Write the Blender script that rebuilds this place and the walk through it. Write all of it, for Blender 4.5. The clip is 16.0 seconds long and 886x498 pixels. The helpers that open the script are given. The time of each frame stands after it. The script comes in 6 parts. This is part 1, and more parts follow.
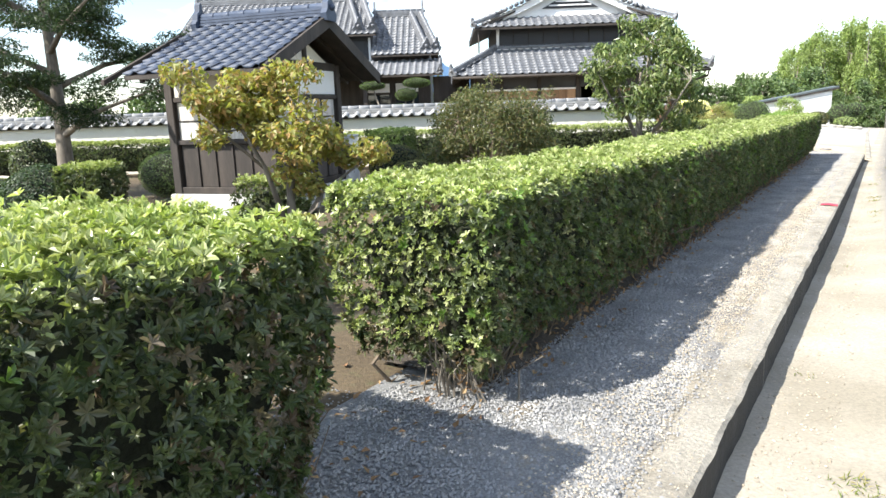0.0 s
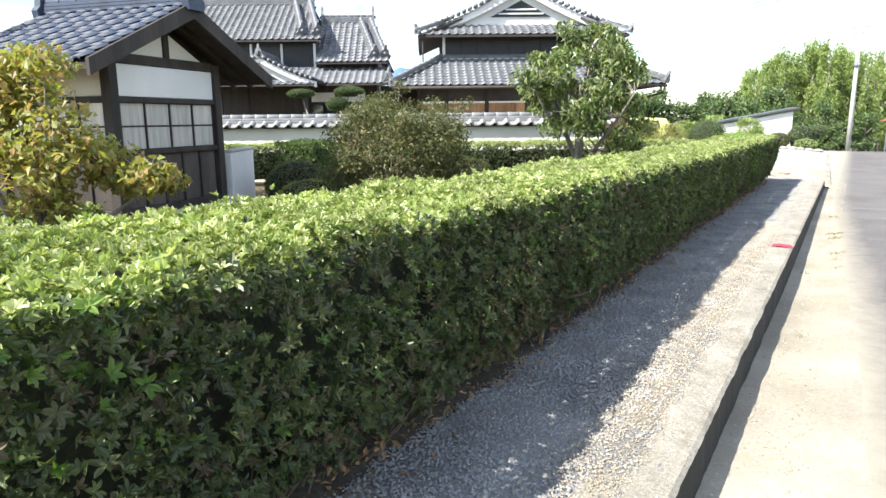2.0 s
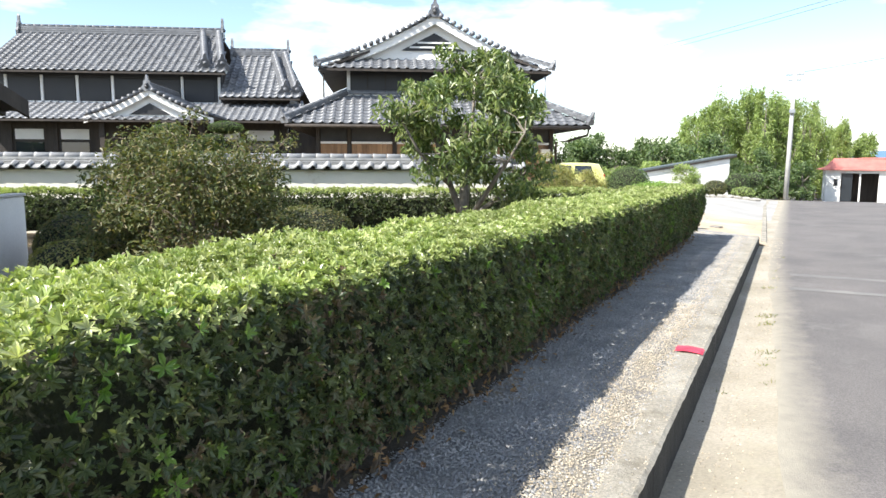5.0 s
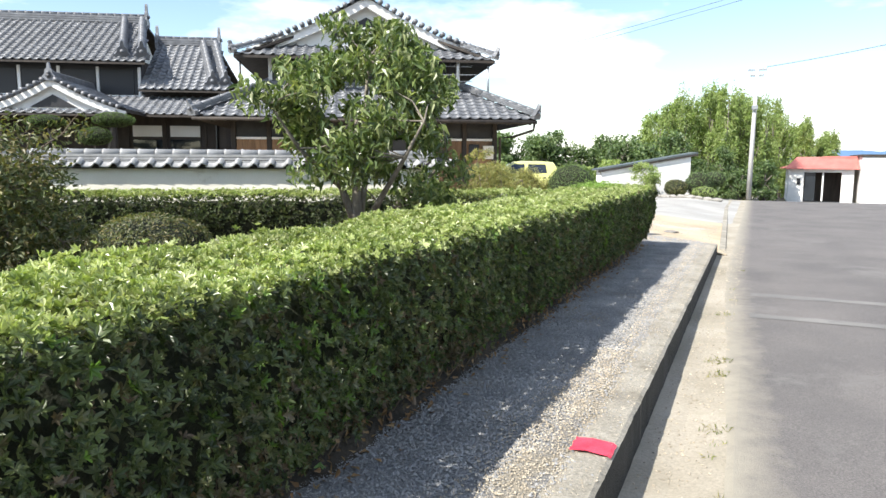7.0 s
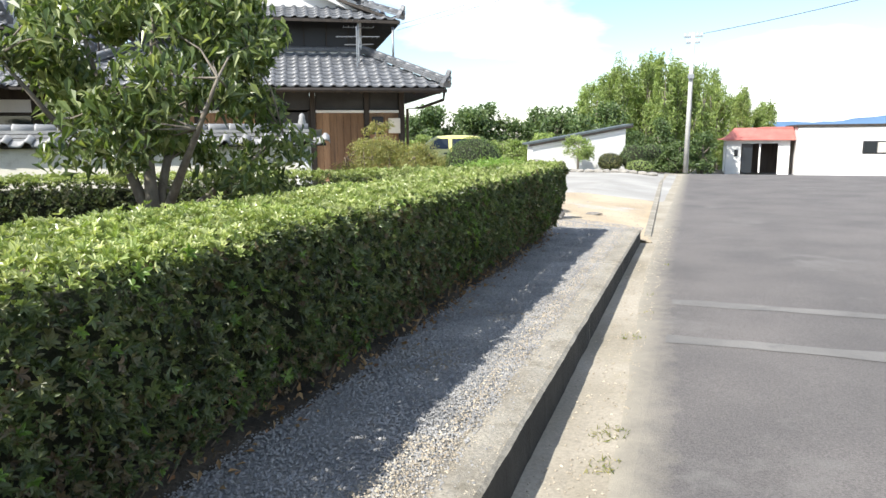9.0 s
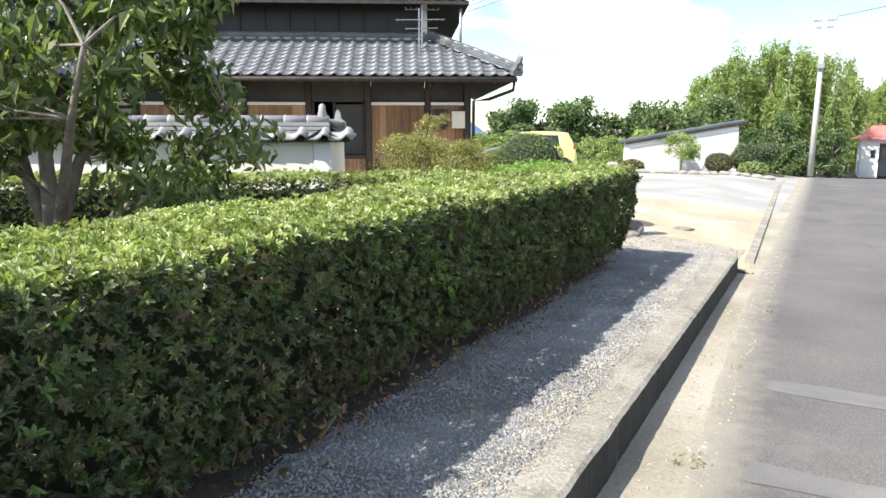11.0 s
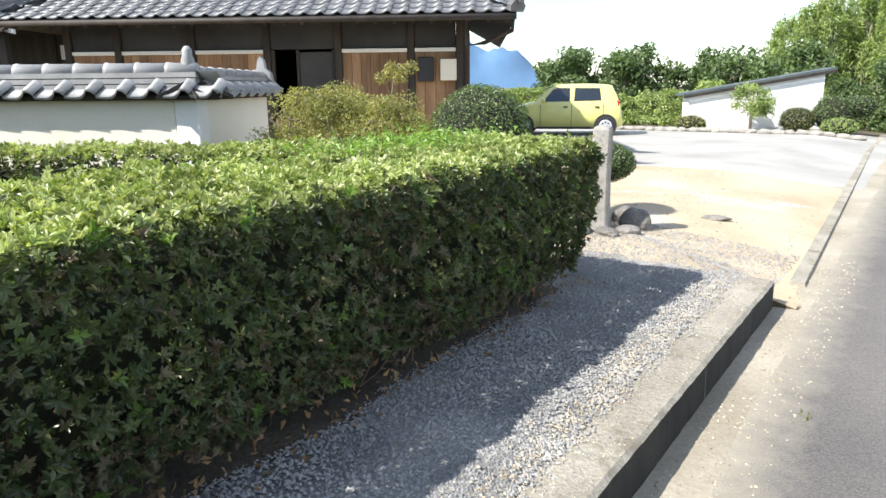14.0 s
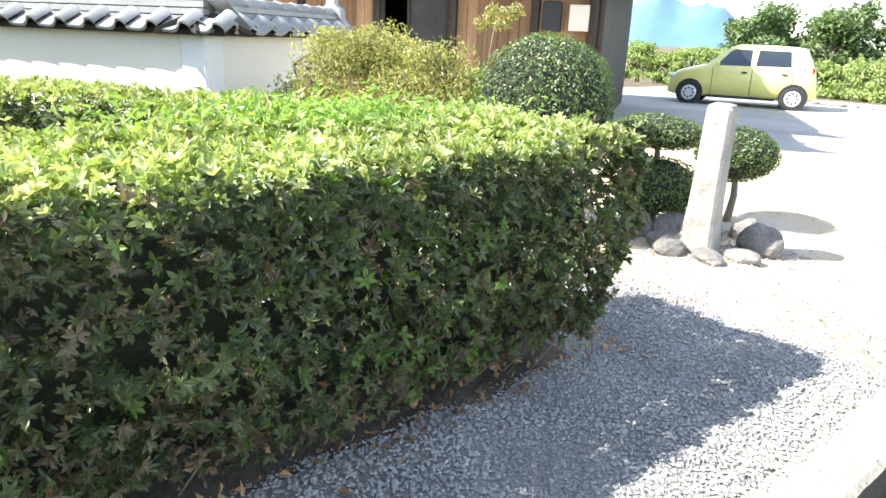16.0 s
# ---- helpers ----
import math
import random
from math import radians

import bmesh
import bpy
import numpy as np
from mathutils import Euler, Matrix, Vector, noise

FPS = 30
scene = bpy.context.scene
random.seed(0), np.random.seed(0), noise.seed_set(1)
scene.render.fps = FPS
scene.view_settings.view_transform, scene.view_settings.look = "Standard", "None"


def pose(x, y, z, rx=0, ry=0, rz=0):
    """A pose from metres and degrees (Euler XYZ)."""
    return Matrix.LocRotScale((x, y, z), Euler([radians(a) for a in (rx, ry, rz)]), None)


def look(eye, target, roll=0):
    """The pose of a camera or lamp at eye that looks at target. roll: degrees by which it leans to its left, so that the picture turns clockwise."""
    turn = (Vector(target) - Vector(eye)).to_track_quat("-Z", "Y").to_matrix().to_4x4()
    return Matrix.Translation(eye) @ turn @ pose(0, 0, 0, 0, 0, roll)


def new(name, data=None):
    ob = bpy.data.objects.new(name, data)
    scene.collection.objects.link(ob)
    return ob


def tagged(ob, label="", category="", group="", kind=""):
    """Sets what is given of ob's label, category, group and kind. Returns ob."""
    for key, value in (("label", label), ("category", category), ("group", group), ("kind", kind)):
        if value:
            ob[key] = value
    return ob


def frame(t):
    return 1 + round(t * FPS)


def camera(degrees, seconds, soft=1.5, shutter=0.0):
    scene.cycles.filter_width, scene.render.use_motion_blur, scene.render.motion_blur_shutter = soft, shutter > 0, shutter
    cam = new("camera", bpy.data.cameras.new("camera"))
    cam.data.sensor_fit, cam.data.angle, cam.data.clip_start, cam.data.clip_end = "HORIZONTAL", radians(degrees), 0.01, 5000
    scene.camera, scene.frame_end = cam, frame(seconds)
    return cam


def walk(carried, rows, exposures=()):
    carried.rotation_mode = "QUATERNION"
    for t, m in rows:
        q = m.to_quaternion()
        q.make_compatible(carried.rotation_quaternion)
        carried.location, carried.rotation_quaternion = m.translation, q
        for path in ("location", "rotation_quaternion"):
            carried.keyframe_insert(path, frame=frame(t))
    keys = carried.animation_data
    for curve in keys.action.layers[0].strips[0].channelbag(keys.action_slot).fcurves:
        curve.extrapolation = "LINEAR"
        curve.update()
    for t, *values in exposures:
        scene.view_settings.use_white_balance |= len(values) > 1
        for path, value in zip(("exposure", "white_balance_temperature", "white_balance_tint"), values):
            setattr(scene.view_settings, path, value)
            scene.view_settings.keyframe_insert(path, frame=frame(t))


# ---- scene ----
cam = camera(66.3, 16.0, soft=1.5)
METRES, EYE, TILT, LEAN, TURN = 17.0, 1.5, 0.0, 0.0, 33.5
ROWS = [
    (0.0, 0.0, 0.0, 0.0, -0.41, -11.73, 1.98),
    (0.5, 0.0164, 0.0259, -0.0009, -3.26, -12.71, 1.63),
    (1.0, 0.033, 0.0517, -0.0013, -0.98, -11.88, 1.74),
    (1.5, 0.0493, 0.0767, -0.0017, -2.64, -12.4, 0.97),
    (2.0, 0.0646, 0.103, -0.0013, -2.66, -10.79, 0.58),
    (2.5, 0.0779, 0.1252, -0.0016, 0.74, -9.89, -0.02),
    (3.0, 0.0964, 0.1457, -0.0004, -1.59, -8.61, -0.06),
    (3.5, 0.1116, 0.1706, -0.0005, -8.05, -7.61, -0.6),
    (6.0, 0.2007, 0.3032, -0.0022, -5.43, -7.12, -0.04),
    (6.5, 0.218, 0.3295, -0.0027, -7.59, -6.95, -0.17),
    (7.0, 0.2384, 0.3573, -0.0031, -8.83, -7.35, -0.24),
    (7.5, 0.2582, 0.3832, -0.0038, -11.95, -8.12, -1.28),
    (8.0, 0.2793, 0.4092, -0.004, -12.2, -8.23, -0.76),
    (8.5, 0.3021, 0.4382, -0.0047, -13.63, -9.28, -0.61),
    (9.0, 0.3245, 0.4681, -0.0049, -13.17, -9.37, 0.47),
    (11.5, 0.4138, 0.5979, -0.0053, -0.83, -9.83, -0.12),
    (12.0, 0.4303, 0.6239, -0.0055, 2.56, -9.89, 0.18),
    (12.5, 0.4448, 0.6494, -0.0062, 4.12, -10.12, 0.28),
    (13.0, 0.4643, 0.6751, -0.0062, 2.88, -11.39, 0.54),
    (13.5, 0.4815, 0.7014, -0.0067, -4.24, -12.54, -1.17),
    (14.0, 0.4994, 0.7276, -0.0068, 1.87, -13.33, 0.54),
    (14.5, 0.5138, 0.7548, -0.0077, 6.34, -14.34, 0.51),
    (15.0, 0.5268, 0.7803, -0.0077, 19.39, -15.37, 0.46),
    (15.5, 0.5382, 0.8049, -0.0085, 18.17, -17.37, -1.54),
    (16.0, 0.5511, 0.8306, -0.008, 17.13, -17.37, -2.28),
]
walk(cam, [(t, pose(0, 0, EYE, TILT, LEAN, TURN) @ pose(METRES * x, METRES * y, METRES * z, 90 + pitch, roll, yaw)) for t, x, y, z, yaw, pitch, roll in ROWS],
     [(0.0, 1.36), (2.0, 1.36), (3.0, 1.30), (6.0, 1.12), (9.0, 0.92), (12.0, 1.11), (13.5, 1.11), (14.6, 1.08), (15.0, 1.55), (15.5, 2.0), (16.0, 2.0)])

# ---- world, sun, exposure ----
SUN = Vector((-0.48, -0.90, 1.0)).normalized()
world = bpy.data.worlds.new("sky")
scene.world = world
world.use_nodes = True
wn, wl = world.node_tree.nodes, world.node_tree.links
wn.clear()
w_out = wn.new("ShaderNodeOutputWorld")
w_bg = wn.new("ShaderNodeBackground")
w_bg.inputs["Strength"].default_value = 0.118
sky = wn.new("ShaderNodeTexSky")
sky.sky_type = "NISHITA"
sky.sun_disc = False
sky.sun_elevation = math.asin(SUN.z)
sky.sun_rotation = math.atan2(SUN.x, SUN.y) % (2 * math.pi)
sky.air_density, sky.dust_density, sky.ozone_density = 1.0, 0.4, 1.5
w_co = wn.new("ShaderNodeTexCoord")
w_map = wn.new("ShaderNodeMapping")
w_map.inputs["Scale"].default_value = (1.0, 1.0, 3.2)
w_map.inputs["Location"].default_value = (0.35, 0.2, 0.0)
w_noise = wn.new("ShaderNodeTexNoise")
w_noise.inputs["Scale"].default_value = 2.6
w_noise.inputs["Detail"].default_value = 9.0
w_noise.inputs["Roughness"].default_value = 0.55
w_ramp = wn.new("ShaderNodeValToRGB")
w_ramp.color_ramp.elements[0].position = 0.485
w_ramp.color_ramp.elements[1].position = 0.67
w_mix = wn.new("ShaderNodeMixRGB")
w_mix.inputs["Color2"].default_value = (8.6, 8.8, 9.1, 1)
wl.new(w_co.outputs["Generated"], w_map.inputs["Vector"])
wl.new(w_map.outputs["Vector"], w_noise.inputs["Vector"])
wl.new(w_noise.outputs["Fac"], w_ramp.inputs["Fac"])
wl.new(w_ramp.outputs["Color"], w_mix.inputs["Fac"])
wl.new(sky.outputs["Color"], w_mix.inputs["Color1"])
wl.new(w_mix.outputs["Color"], w_bg.inputs["Color"])
wl.new(w_bg.outputs["Background"], w_out.inputs["Surface"])

sun_data = bpy.data.lights.new("sun", "SUN")
sun_data.energy = 4.7
sun_data.angle = radians(0.6)
sun_data.color = (1.0, 0.965, 0.90)
sun = new("sun", sun_data)
sun.matrix_world = look((0, 0, 30), Vector((0, 0, 30)) - SUN)

# ---- materials ----
def nodes_of(m):
    m.use_nodes = True
    return m.node_tree.nodes, m.node_tree.links, m.node_tree.nodes["Principled BSDF"]


def surf(name, c1, c2, scale=3.0, rough=0.8, bump=0.25, fine=40.0, grain=0.25, stain=None, metal=0.0, per_object=0.0, island=0.0, dist=0.01, stretch=(1, 1, 1)):
    """A surface whose colour wanders between c1 and c2, with a finer grain, stains and relief."""
    m = bpy.data.materials.new(name)
    n, l, b = nodes_of(m)
    co = n.new("ShaderNodeTexCoord")
    mp = n.new("ShaderNodeMapping")
    mp.inputs["Scale"].default_value = stretch
    l.new(co.outputs["Object"], mp.inputs["Vector"])
    big = n.new("ShaderNodeTexNoise")
    big.inputs["Scale"].default_value, big.inputs["Detail"].default_value = scale, 5
    small = n.new("ShaderNodeTexNoise")
    small.inputs["Scale"].default_value, small.inputs["Detail"].default_value = fine, 6
    small.inputs["Roughness"].default_value = 0.65
    for x in (big, small):
        l.new(mp.outputs["Vector"], x.inputs["Vector"])
    ramp = n.new("ShaderNodeValToRGB")
    ramp.color_ramp.elements[0].position, ramp.color_ramp.elements[1].position = 0.32, 0.68
    ramp.color_ramp.elements[0].color, ramp.color_ramp.elements[1].color = (*c1, 1), (*c2, 1)
    l.new(big.outputs["Fac"], ramp.inputs["Fac"])
    col = ramp.outputs["Color"]
    gr = n.new("ShaderNodeMapRange")
    gr.inputs["From Min"].default_value, gr.inputs["From Max"].default_value = 0.25, 0.75
    gr.inputs["To Min"].default_value, gr.inputs["To Max"].default_value = 1 - grain, 1 + grain
    l.new(small.outputs["Fac"], gr.inputs["Value"])
    value = gr.outputs["Result"]
    for amount, kind in ((per_object, "obj"), (island, "isl")):
        if amount:
            src = n.new("ShaderNodeObjectInfo") if kind == "obj" else n.new("ShaderNodeNewGeometry")
            mr = n.new("ShaderNodeMapRange")
            mr.inputs["To Min"].default_value, mr.inputs["To Max"].default_value = 1 - amount, 1 + amount
            l.new(src.outputs["Random" if kind == "obj" else "Random Per Island"], mr.inputs["Value"])
            mu = n.new("ShaderNodeMath")
            mu.operation = "MULTIPLY"
            l.new(value, mu.inputs[0])
            l.new(mr.outputs["Result"], mu.inputs[1])
            value = mu.outputs["Value"]
    hsv = n.new("ShaderNodeHueSaturation")
    l.new(col, hsv.inputs["Color"])
    l.new(value, hsv.inputs["Value"])
    col = hsv.outputs["Color"]
    if stain:
        st = n.new("ShaderNodeTexNoise")
        st.inputs["Scale"].default_value, st.inputs["Detail"].default_value = stain[1], 8
        st.inputs["Roughness"].default_value = 0.7
        l.new(mp.outputs["Vector"], st.inputs["Vector"])
        sr = n.new("ShaderNodeValToRGB")
        sr.color_ramp.elements[0].position, sr.color_ramp.elements[1].position = stain[2], stain[2] + 0.12
        l.new(st.outputs["Fac"], sr.inputs["Fac"])
        mx = n.new("ShaderNodeMixRGB")
        mx.inputs["Color2"].default_value = (*stain[0], 1)
        l.new(sr.outputs["Color"], mx.inputs["Fac"])
        l.new(col, mx.inputs["Color1"])
        col = mx.outputs["Color"]
    l.new(col, b.inputs["Base Color"])
    b.inputs["Roughness"].default_value, b.inputs["Metallic"].default_value = rough, metal
    if bump:
        bp = n.new("ShaderNodeBump")
        bp.inputs["Strength"].default_value, bp.inputs["Distance"].default_value = bump, dist
        l.new(small.outputs["Fac"], bp.inputs["Height"])
        l.new(bp.outputs["Normal"], b.inputs["Normal"])
    return m


def leafy(name, colours, rough=0.4, glow=0.3):
    """Leaves: a colour for each leaf, some light through the blade."""
    m = bpy.data.materials.new(name)
    n, l, b = nodes_of(m)
    g = n.new("ShaderNodeNewGeometry")
    ramp = n.new("ShaderNodeValToRGB")
    ramp.color_ramp.interpolation = "LINEAR"
    while len(ramp.color_ramp.elements) < len(colours):
        ramp.color_ramp.elements.new(0.5)
    for i, c in enumerate(colours):
        ramp.color_ramp.elements[i].position = i / (len(colours) - 1)
        ramp.color_ramp.elements[i].color = (*c, 1)
    l.new(g.outputs["Random Per Island"], ramp.inputs["Fac"])
    co = n.new("ShaderNodeTexCoord")
    big = n.new("ShaderNodeTexNoise")
    big.inputs["Scale"].default_value, big.inputs["Detail"].default_value = 2.2, 3
    l.new(co.outputs["Object"], big.inputs["Vector"])
    mr = n.new("ShaderNodeMapRange")
    mr.inputs["From Min"].default_value, mr.inputs["From Max"].default_value = 0.3, 0.7
    mr.inputs["To Min"].default_value, mr.inputs["To Max"].default_value = 0.75, 1.25
    l.new(big.outputs["Fac"], mr.inputs["Value"])
    hsv = n.new("ShaderNodeHueSaturation")
    l.new(ramp.outputs["Color"], hsv.inputs["Color"])
    l.new(mr.outputs["Result"], hsv.inputs["Value"])
    l.new(hsv.outputs["Color"], b.inputs["Base Color"])
    b.inputs["Roughness"].default_value = rough
    tr = n.new("ShaderNodeBsdfTranslucent")
    bright = n.new("ShaderNodeMixRGB")
    bright.blend_type = "MULTIPLY"
    bright.inputs["Fac"].default_value = 1.0
    bright.inputs["Color2"].default_value = (1.5, 1.6, 0.7, 1)
    l.new(hsv.outputs["Color"], bright.inputs["Color1"])
    l.new(bright.outputs["Color"], tr.inputs["Color"])
    mix = n.new("ShaderNodeMixShader")
    mix.inputs["Fac"].default_value = glow
    l.new(b.outputs["BSDF"], mix.inputs[1])
    l.new(tr.outputs["BSDF"], mix.inputs[2])
    l.new(mix.outputs["Shader"], n["Material Output"].inputs["Surface"])
    return m


def plain(name, c, rough=0.5, metal=0.0, spec=0.5, coat=0.0):
    return_m = surf(name, tuple(x * 0.93 for x in c), tuple(min(1, x * 1.07) for x in c), 2.0, rough, 0.05, 60.0, 0.06, metal=metal)
    b = return_m.node_tree.nodes["Principled BSDF"]
    b.inputs["Specular IOR Level"].default_value = spec
    b.inputs["Coat Weight"].default_value = coat
    return return_m


def glassy(name, tint, rough=0.03):
    m = bpy.data.materials.new(name)
    n, l, b = nodes_of(m)
    b.inputs["Base Color"].default_value = (*tint, 1)
    b.inputs["Roughness"].default_value = rough
    b.inputs["Specular IOR Level"].default_value = 0.8
    return m


M_SOIL = surf("garden_soil", (0.072, 0.051, 0.028), (0.125, 0.092, 0.051), 1.1, 0.95, 0.8, 45, 0.45, ((0.075, 0.095, 0.032), 1.3, 0.52), dist=0.02)
M_SAND = surf("sandy_lot", (0.36, 0.285, 0.19), (0.50, 0.41, 0.29), 0.7, 0.95, 0.5, 60, 0.22, ((0.42, 0.40, 0.37), 0.55, 0.56), dist=0.012)
M_LOTPAVE = surf("lot_paving", (0.27, 0.26, 0.24), (0.40, 0.385, 0.355), 0.5, 0.92, 0.3, 50, 0.16, ((0.30, 0.29, 0.27), 0.9, 0.58))
M_GRAVBED = surf("gravel_bed", (0.175, 0.178, 0.178), (0.26, 0.258, 0.245), 2.2, 0.95, 0.9, 75, 0.5, ((0.30, 0.24, 0.15), 0.9, 0.56), dist=0.02)
M_STONE = surf("crushed_stone", (0.195, 0.194, 0.193), (0.305, 0.30, 0.29), 3.0, 0.85, 0.3, 90, 0.15, island=0.22)
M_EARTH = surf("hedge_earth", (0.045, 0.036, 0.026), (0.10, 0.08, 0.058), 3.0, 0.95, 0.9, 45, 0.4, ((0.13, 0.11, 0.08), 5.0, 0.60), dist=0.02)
M_GRIT = surf("tan_grit", (0.30, 0.25, 0.18), (0.44, 0.385, 0.30), 6.0, 0.9, 0.3, 90, 0.15, island=0.35)
M_KERB = surf("kerb_concrete", (0.235, 0.212, 0.17), (0.345, 0.317, 0.262), 1.9, 0.93, 0.9, 55, 0.40, ((0.19, 0.168, 0.128), 4.5, 0.53), dist=0.012)
# Road-facing kerb sides: moss and their shade, both put into a near-black colour.
M_KERBFACE = surf("mossy_shaded_kerb_face", (0.014, 0.013, 0.010), (0.034, 0.030, 0.024), 3.0, 0.95, 0.8, 50, 0.35, ((0.06, 0.053, 0.042), 4.0, 0.62), dist=0.012)
M_SEAM = surf("dusty_seam", (0.125, 0.12, 0.113), (0.20, 0.19, 0.175), 1.8, 0.92, 0.5, 110, 0.3, ((0.13, 0.125, 0.12), 2.6, 0.54), dist=0.006)
M_GUTTER = surf("gutter_concrete", (0.25, 0.22, 0.165), (0.37, 0.33, 0.265), 1.3, 0.93, 0.6, 50, 0.25, ((0.30, 0.27, 0.20), 2.4, 0.56), dist=0.01)
M_ASPHALT = surf("asphalt", (0.103, 0.094, 0.089), (0.146, 0.132, 0.122), 0.9, 0.88, 0.8, 90, 0.55, ((0.175, 0.165, 0.152), 0.6, 0.58), dist=0.008)


def sanded(m, sand):
    """Sand blown over the road's margin, thinning out towards its middle in ragged patches."""
    n, l, b = nodes_of(m)
    co, sep = n.new("ShaderNodeTexCoord"), n.new("ShaderNodeSeparateXYZ")
    l.new(co.outputs["Object"], sep.inputs["Vector"])
    line = n.new("ShaderNodeMapRange")
    for k, v in (("From Min", 6.0), ("From Max", 18.0), ("To Min", 0.34), ("To Max", -0.17)):
        line.inputs[k].default_value = v
    l.new(sep.outputs["Y"], line.inputs["Value"])
    off = n.new("ShaderNodeMath")
    off.operation = "SUBTRACT"
    l.new(sep.outputs["X"], off.inputs[0])
    l.new(line.outputs["Result"], off.inputs[1])
    fade = n.new("ShaderNodeMapRange")
    for k, v in (("From Min", -0.22), ("From Max", 0.22), ("To Min", 1.0), ("To Max", 0.0)):
        fade.inputs[k].default_value = v
    l.new(off.outputs["Value"], fade.inputs["Value"])
    tex = n.new("ShaderNodeTexNoise")
    tex.inputs["Scale"].default_value, tex.inputs["Detail"].default_value, tex.inputs["Roughness"].default_value = 6.0, 8, 0.7
    l.new(co.outputs["Object"], tex.inputs["Vector"])
    ragged = n.new("ShaderNodeMath")
    ragged.operation = "MULTIPLY_ADD"
    l.new(tex.outputs["Fac"], ragged.inputs[0])
    ragged.inputs[1].default_value = 0.9
    l.new(fade.outputs["Result"], ragged.inputs[2])
    step = n.new("ShaderNodeMapRange")
    step.inputs["From Min"].default_value, step.inputs["From Max"].default_value = 0.55, 1.35
    l.new(ragged.outputs["Value"], step.inputs["Value"])
    mix = n.new("ShaderNodeMixRGB")
    mix.inputs["Color2"].default_value = (*sand, 1)
    l.new(step.outputs["Result"], mix.inputs["Fac"])
    l.new(b.inputs["Base Color"].links[0].from_socket, mix.inputs["Color1"])
    l.new(mix.outputs["Color"], b.inputs["Base Color"])


sanded(M_ASPHALT, (0.31, 0.28, 0.22))
M_RED = surf("red_paint", (0.55, 0.03, 0.06), (0.75, 0.06, 0.10), 14, 0.7, 0.4, 60, 0.2, ((0.45, 0.40, 0.32), 16, 0.62))
M_HEDGE = leafy("hedge_leaf", [(0.032, 0.047, 0.020), (0.057, 0.080, 0.031), (0.084, 0.113, 0.044), (0.126, 0.157, 0.065), (0.115, 0.112, 0.062)], 0.38, 0.32)
M_BROWNED = leafy("browned_leaf", [(0.07, 0.052, 0.03), (0.12, 0.085, 0.052), (0.11, 0.10, 0.05), (0.18, 0.14, 0.09)], 0.5, 0.25)
M_YOUNG = leafy("young_leaf", [(0.07, 0.135, 0.022), (0.11, 0.19, 0.035), (0.15, 0.23, 0.055)], 0.4, 0.3)
# Leaves of hedge tops and sunny ends, with the sunlight put into their colour.
M_HEDGESUN = leafy("sunlit_hedge_leaf", [(0.16, 0.21, 0.06), (0.26, 0.32, 0.10), (0.37, 0.41, 0.17), (0.48, 0.50, 0.27)], 0.32, 0.3)
M_SHOOT = leafy("fresh_shoot", [(0.13, 0.22, 0.045), (0.20, 0.31, 0.07), (0.27, 0.37, 0.11)], 0.4, 0.4)
M_TWIG = surf("twig_bark", (0.10, 0.075, 0.05), (0.20, 0.155, 0.11), 8, 0.9, 0.5, 60, 0.3, stretch=(1, 1, 0.3))
# Near-black fill inside hedges and bushes: the shade between leaves as colour.
M_CORE = surf("foliage_shade", (0.012, 0.016, 0.006), (0.03, 0.035, 0.014), 9, 0.95, 0.9, 30, 0.5, dist=0.05)
M_DRY = leafy("dry_leaf", [(0.16, 0.08, 0.035), (0.24, 0.14, 0.06), (0.30, 0.2, 0.1)], 0.7, 0.1)
M_MAPLE = leafy("maple_leaf", [(0.22, 0.20, 0.055), (0.33, 0.31, 0.09), (0.26, 0.29, 0.08), (0.38, 0.235, 0.10), (0.20, 0.24, 0.07)], 0.5, 0.4)
M_PERSIM = leafy("fruit_tree_leaf", [(0.055, 0.085, 0.028), (0.10, 0.145, 0.048), (0.18, 0.225, 0.08), (0.31, 0.335, 0.16)], 0.36, 0.34)
M_OLIVE = leafy("shrub_leaf", [(0.05, 0.068, 0.024), (0.09, 0.112, 0.038), (0.13, 0.135, 0.05), (0.20, 0.165, 0.07)], 0.5, 0.3)
M_NANDINA = leafy("nandina_leaf", [(0.17, 0.20, 0.06), (0.29, 0.30, 0.10), (0.38, 0.32, 0.13), (0.15, 0.18, 0.06)], 0.5, 0.35)
M_BOX = leafy("clipped_leaf", [(0.05, 0.085, 0.025), (0.09, 0.14, 0.04), (0.15, 0.21, 0.065)], 0.4, 0.25)
M_DARKLEAF = leafy("dark_leaf", [(0.016, 0.035, 0.012), (0.03, 0.06, 0.018), (0.055, 0.085, 0.025)], 0.5, 0.2)
M_BAMBOO = leafy("bamboo_leaf", [(0.15, 0.21, 0.07), (0.25, 0.32, 0.11), (0.36, 0.42, 0.16)], 0.5, 0.35)
M_FARLEAF = leafy("far_tree_leaf", [(0.06, 0.10, 0.04), (0.105, 0.16, 0.06), (0.16, 0.215, 0.08)], 0.5, 0.3)
M_GRASS = leafy("grass_blade", [(0.10, 0.15, 0.03), (0.20, 0.20, 0.06), (0.30, 0.26, 0.11)], 0.6, 0.3)
M_BARK = surf("bark", (0.13, 0.11, 0.085), (0.26, 0.225, 0.18), 7, 0.9, 0.7, 40, 0.3, stretch=(1, 1, 0.25), dist=0.01)
M_PALEBARK = surf("pale_bark", (0.13, 0.11, 0.088), (0.24, 0.21, 0.165), 9, 0.85, 0.6, 45, 0.25, ((0.16, 0.13, 0.1), 7, 0.57), stretch=(1, 1, 0.4))
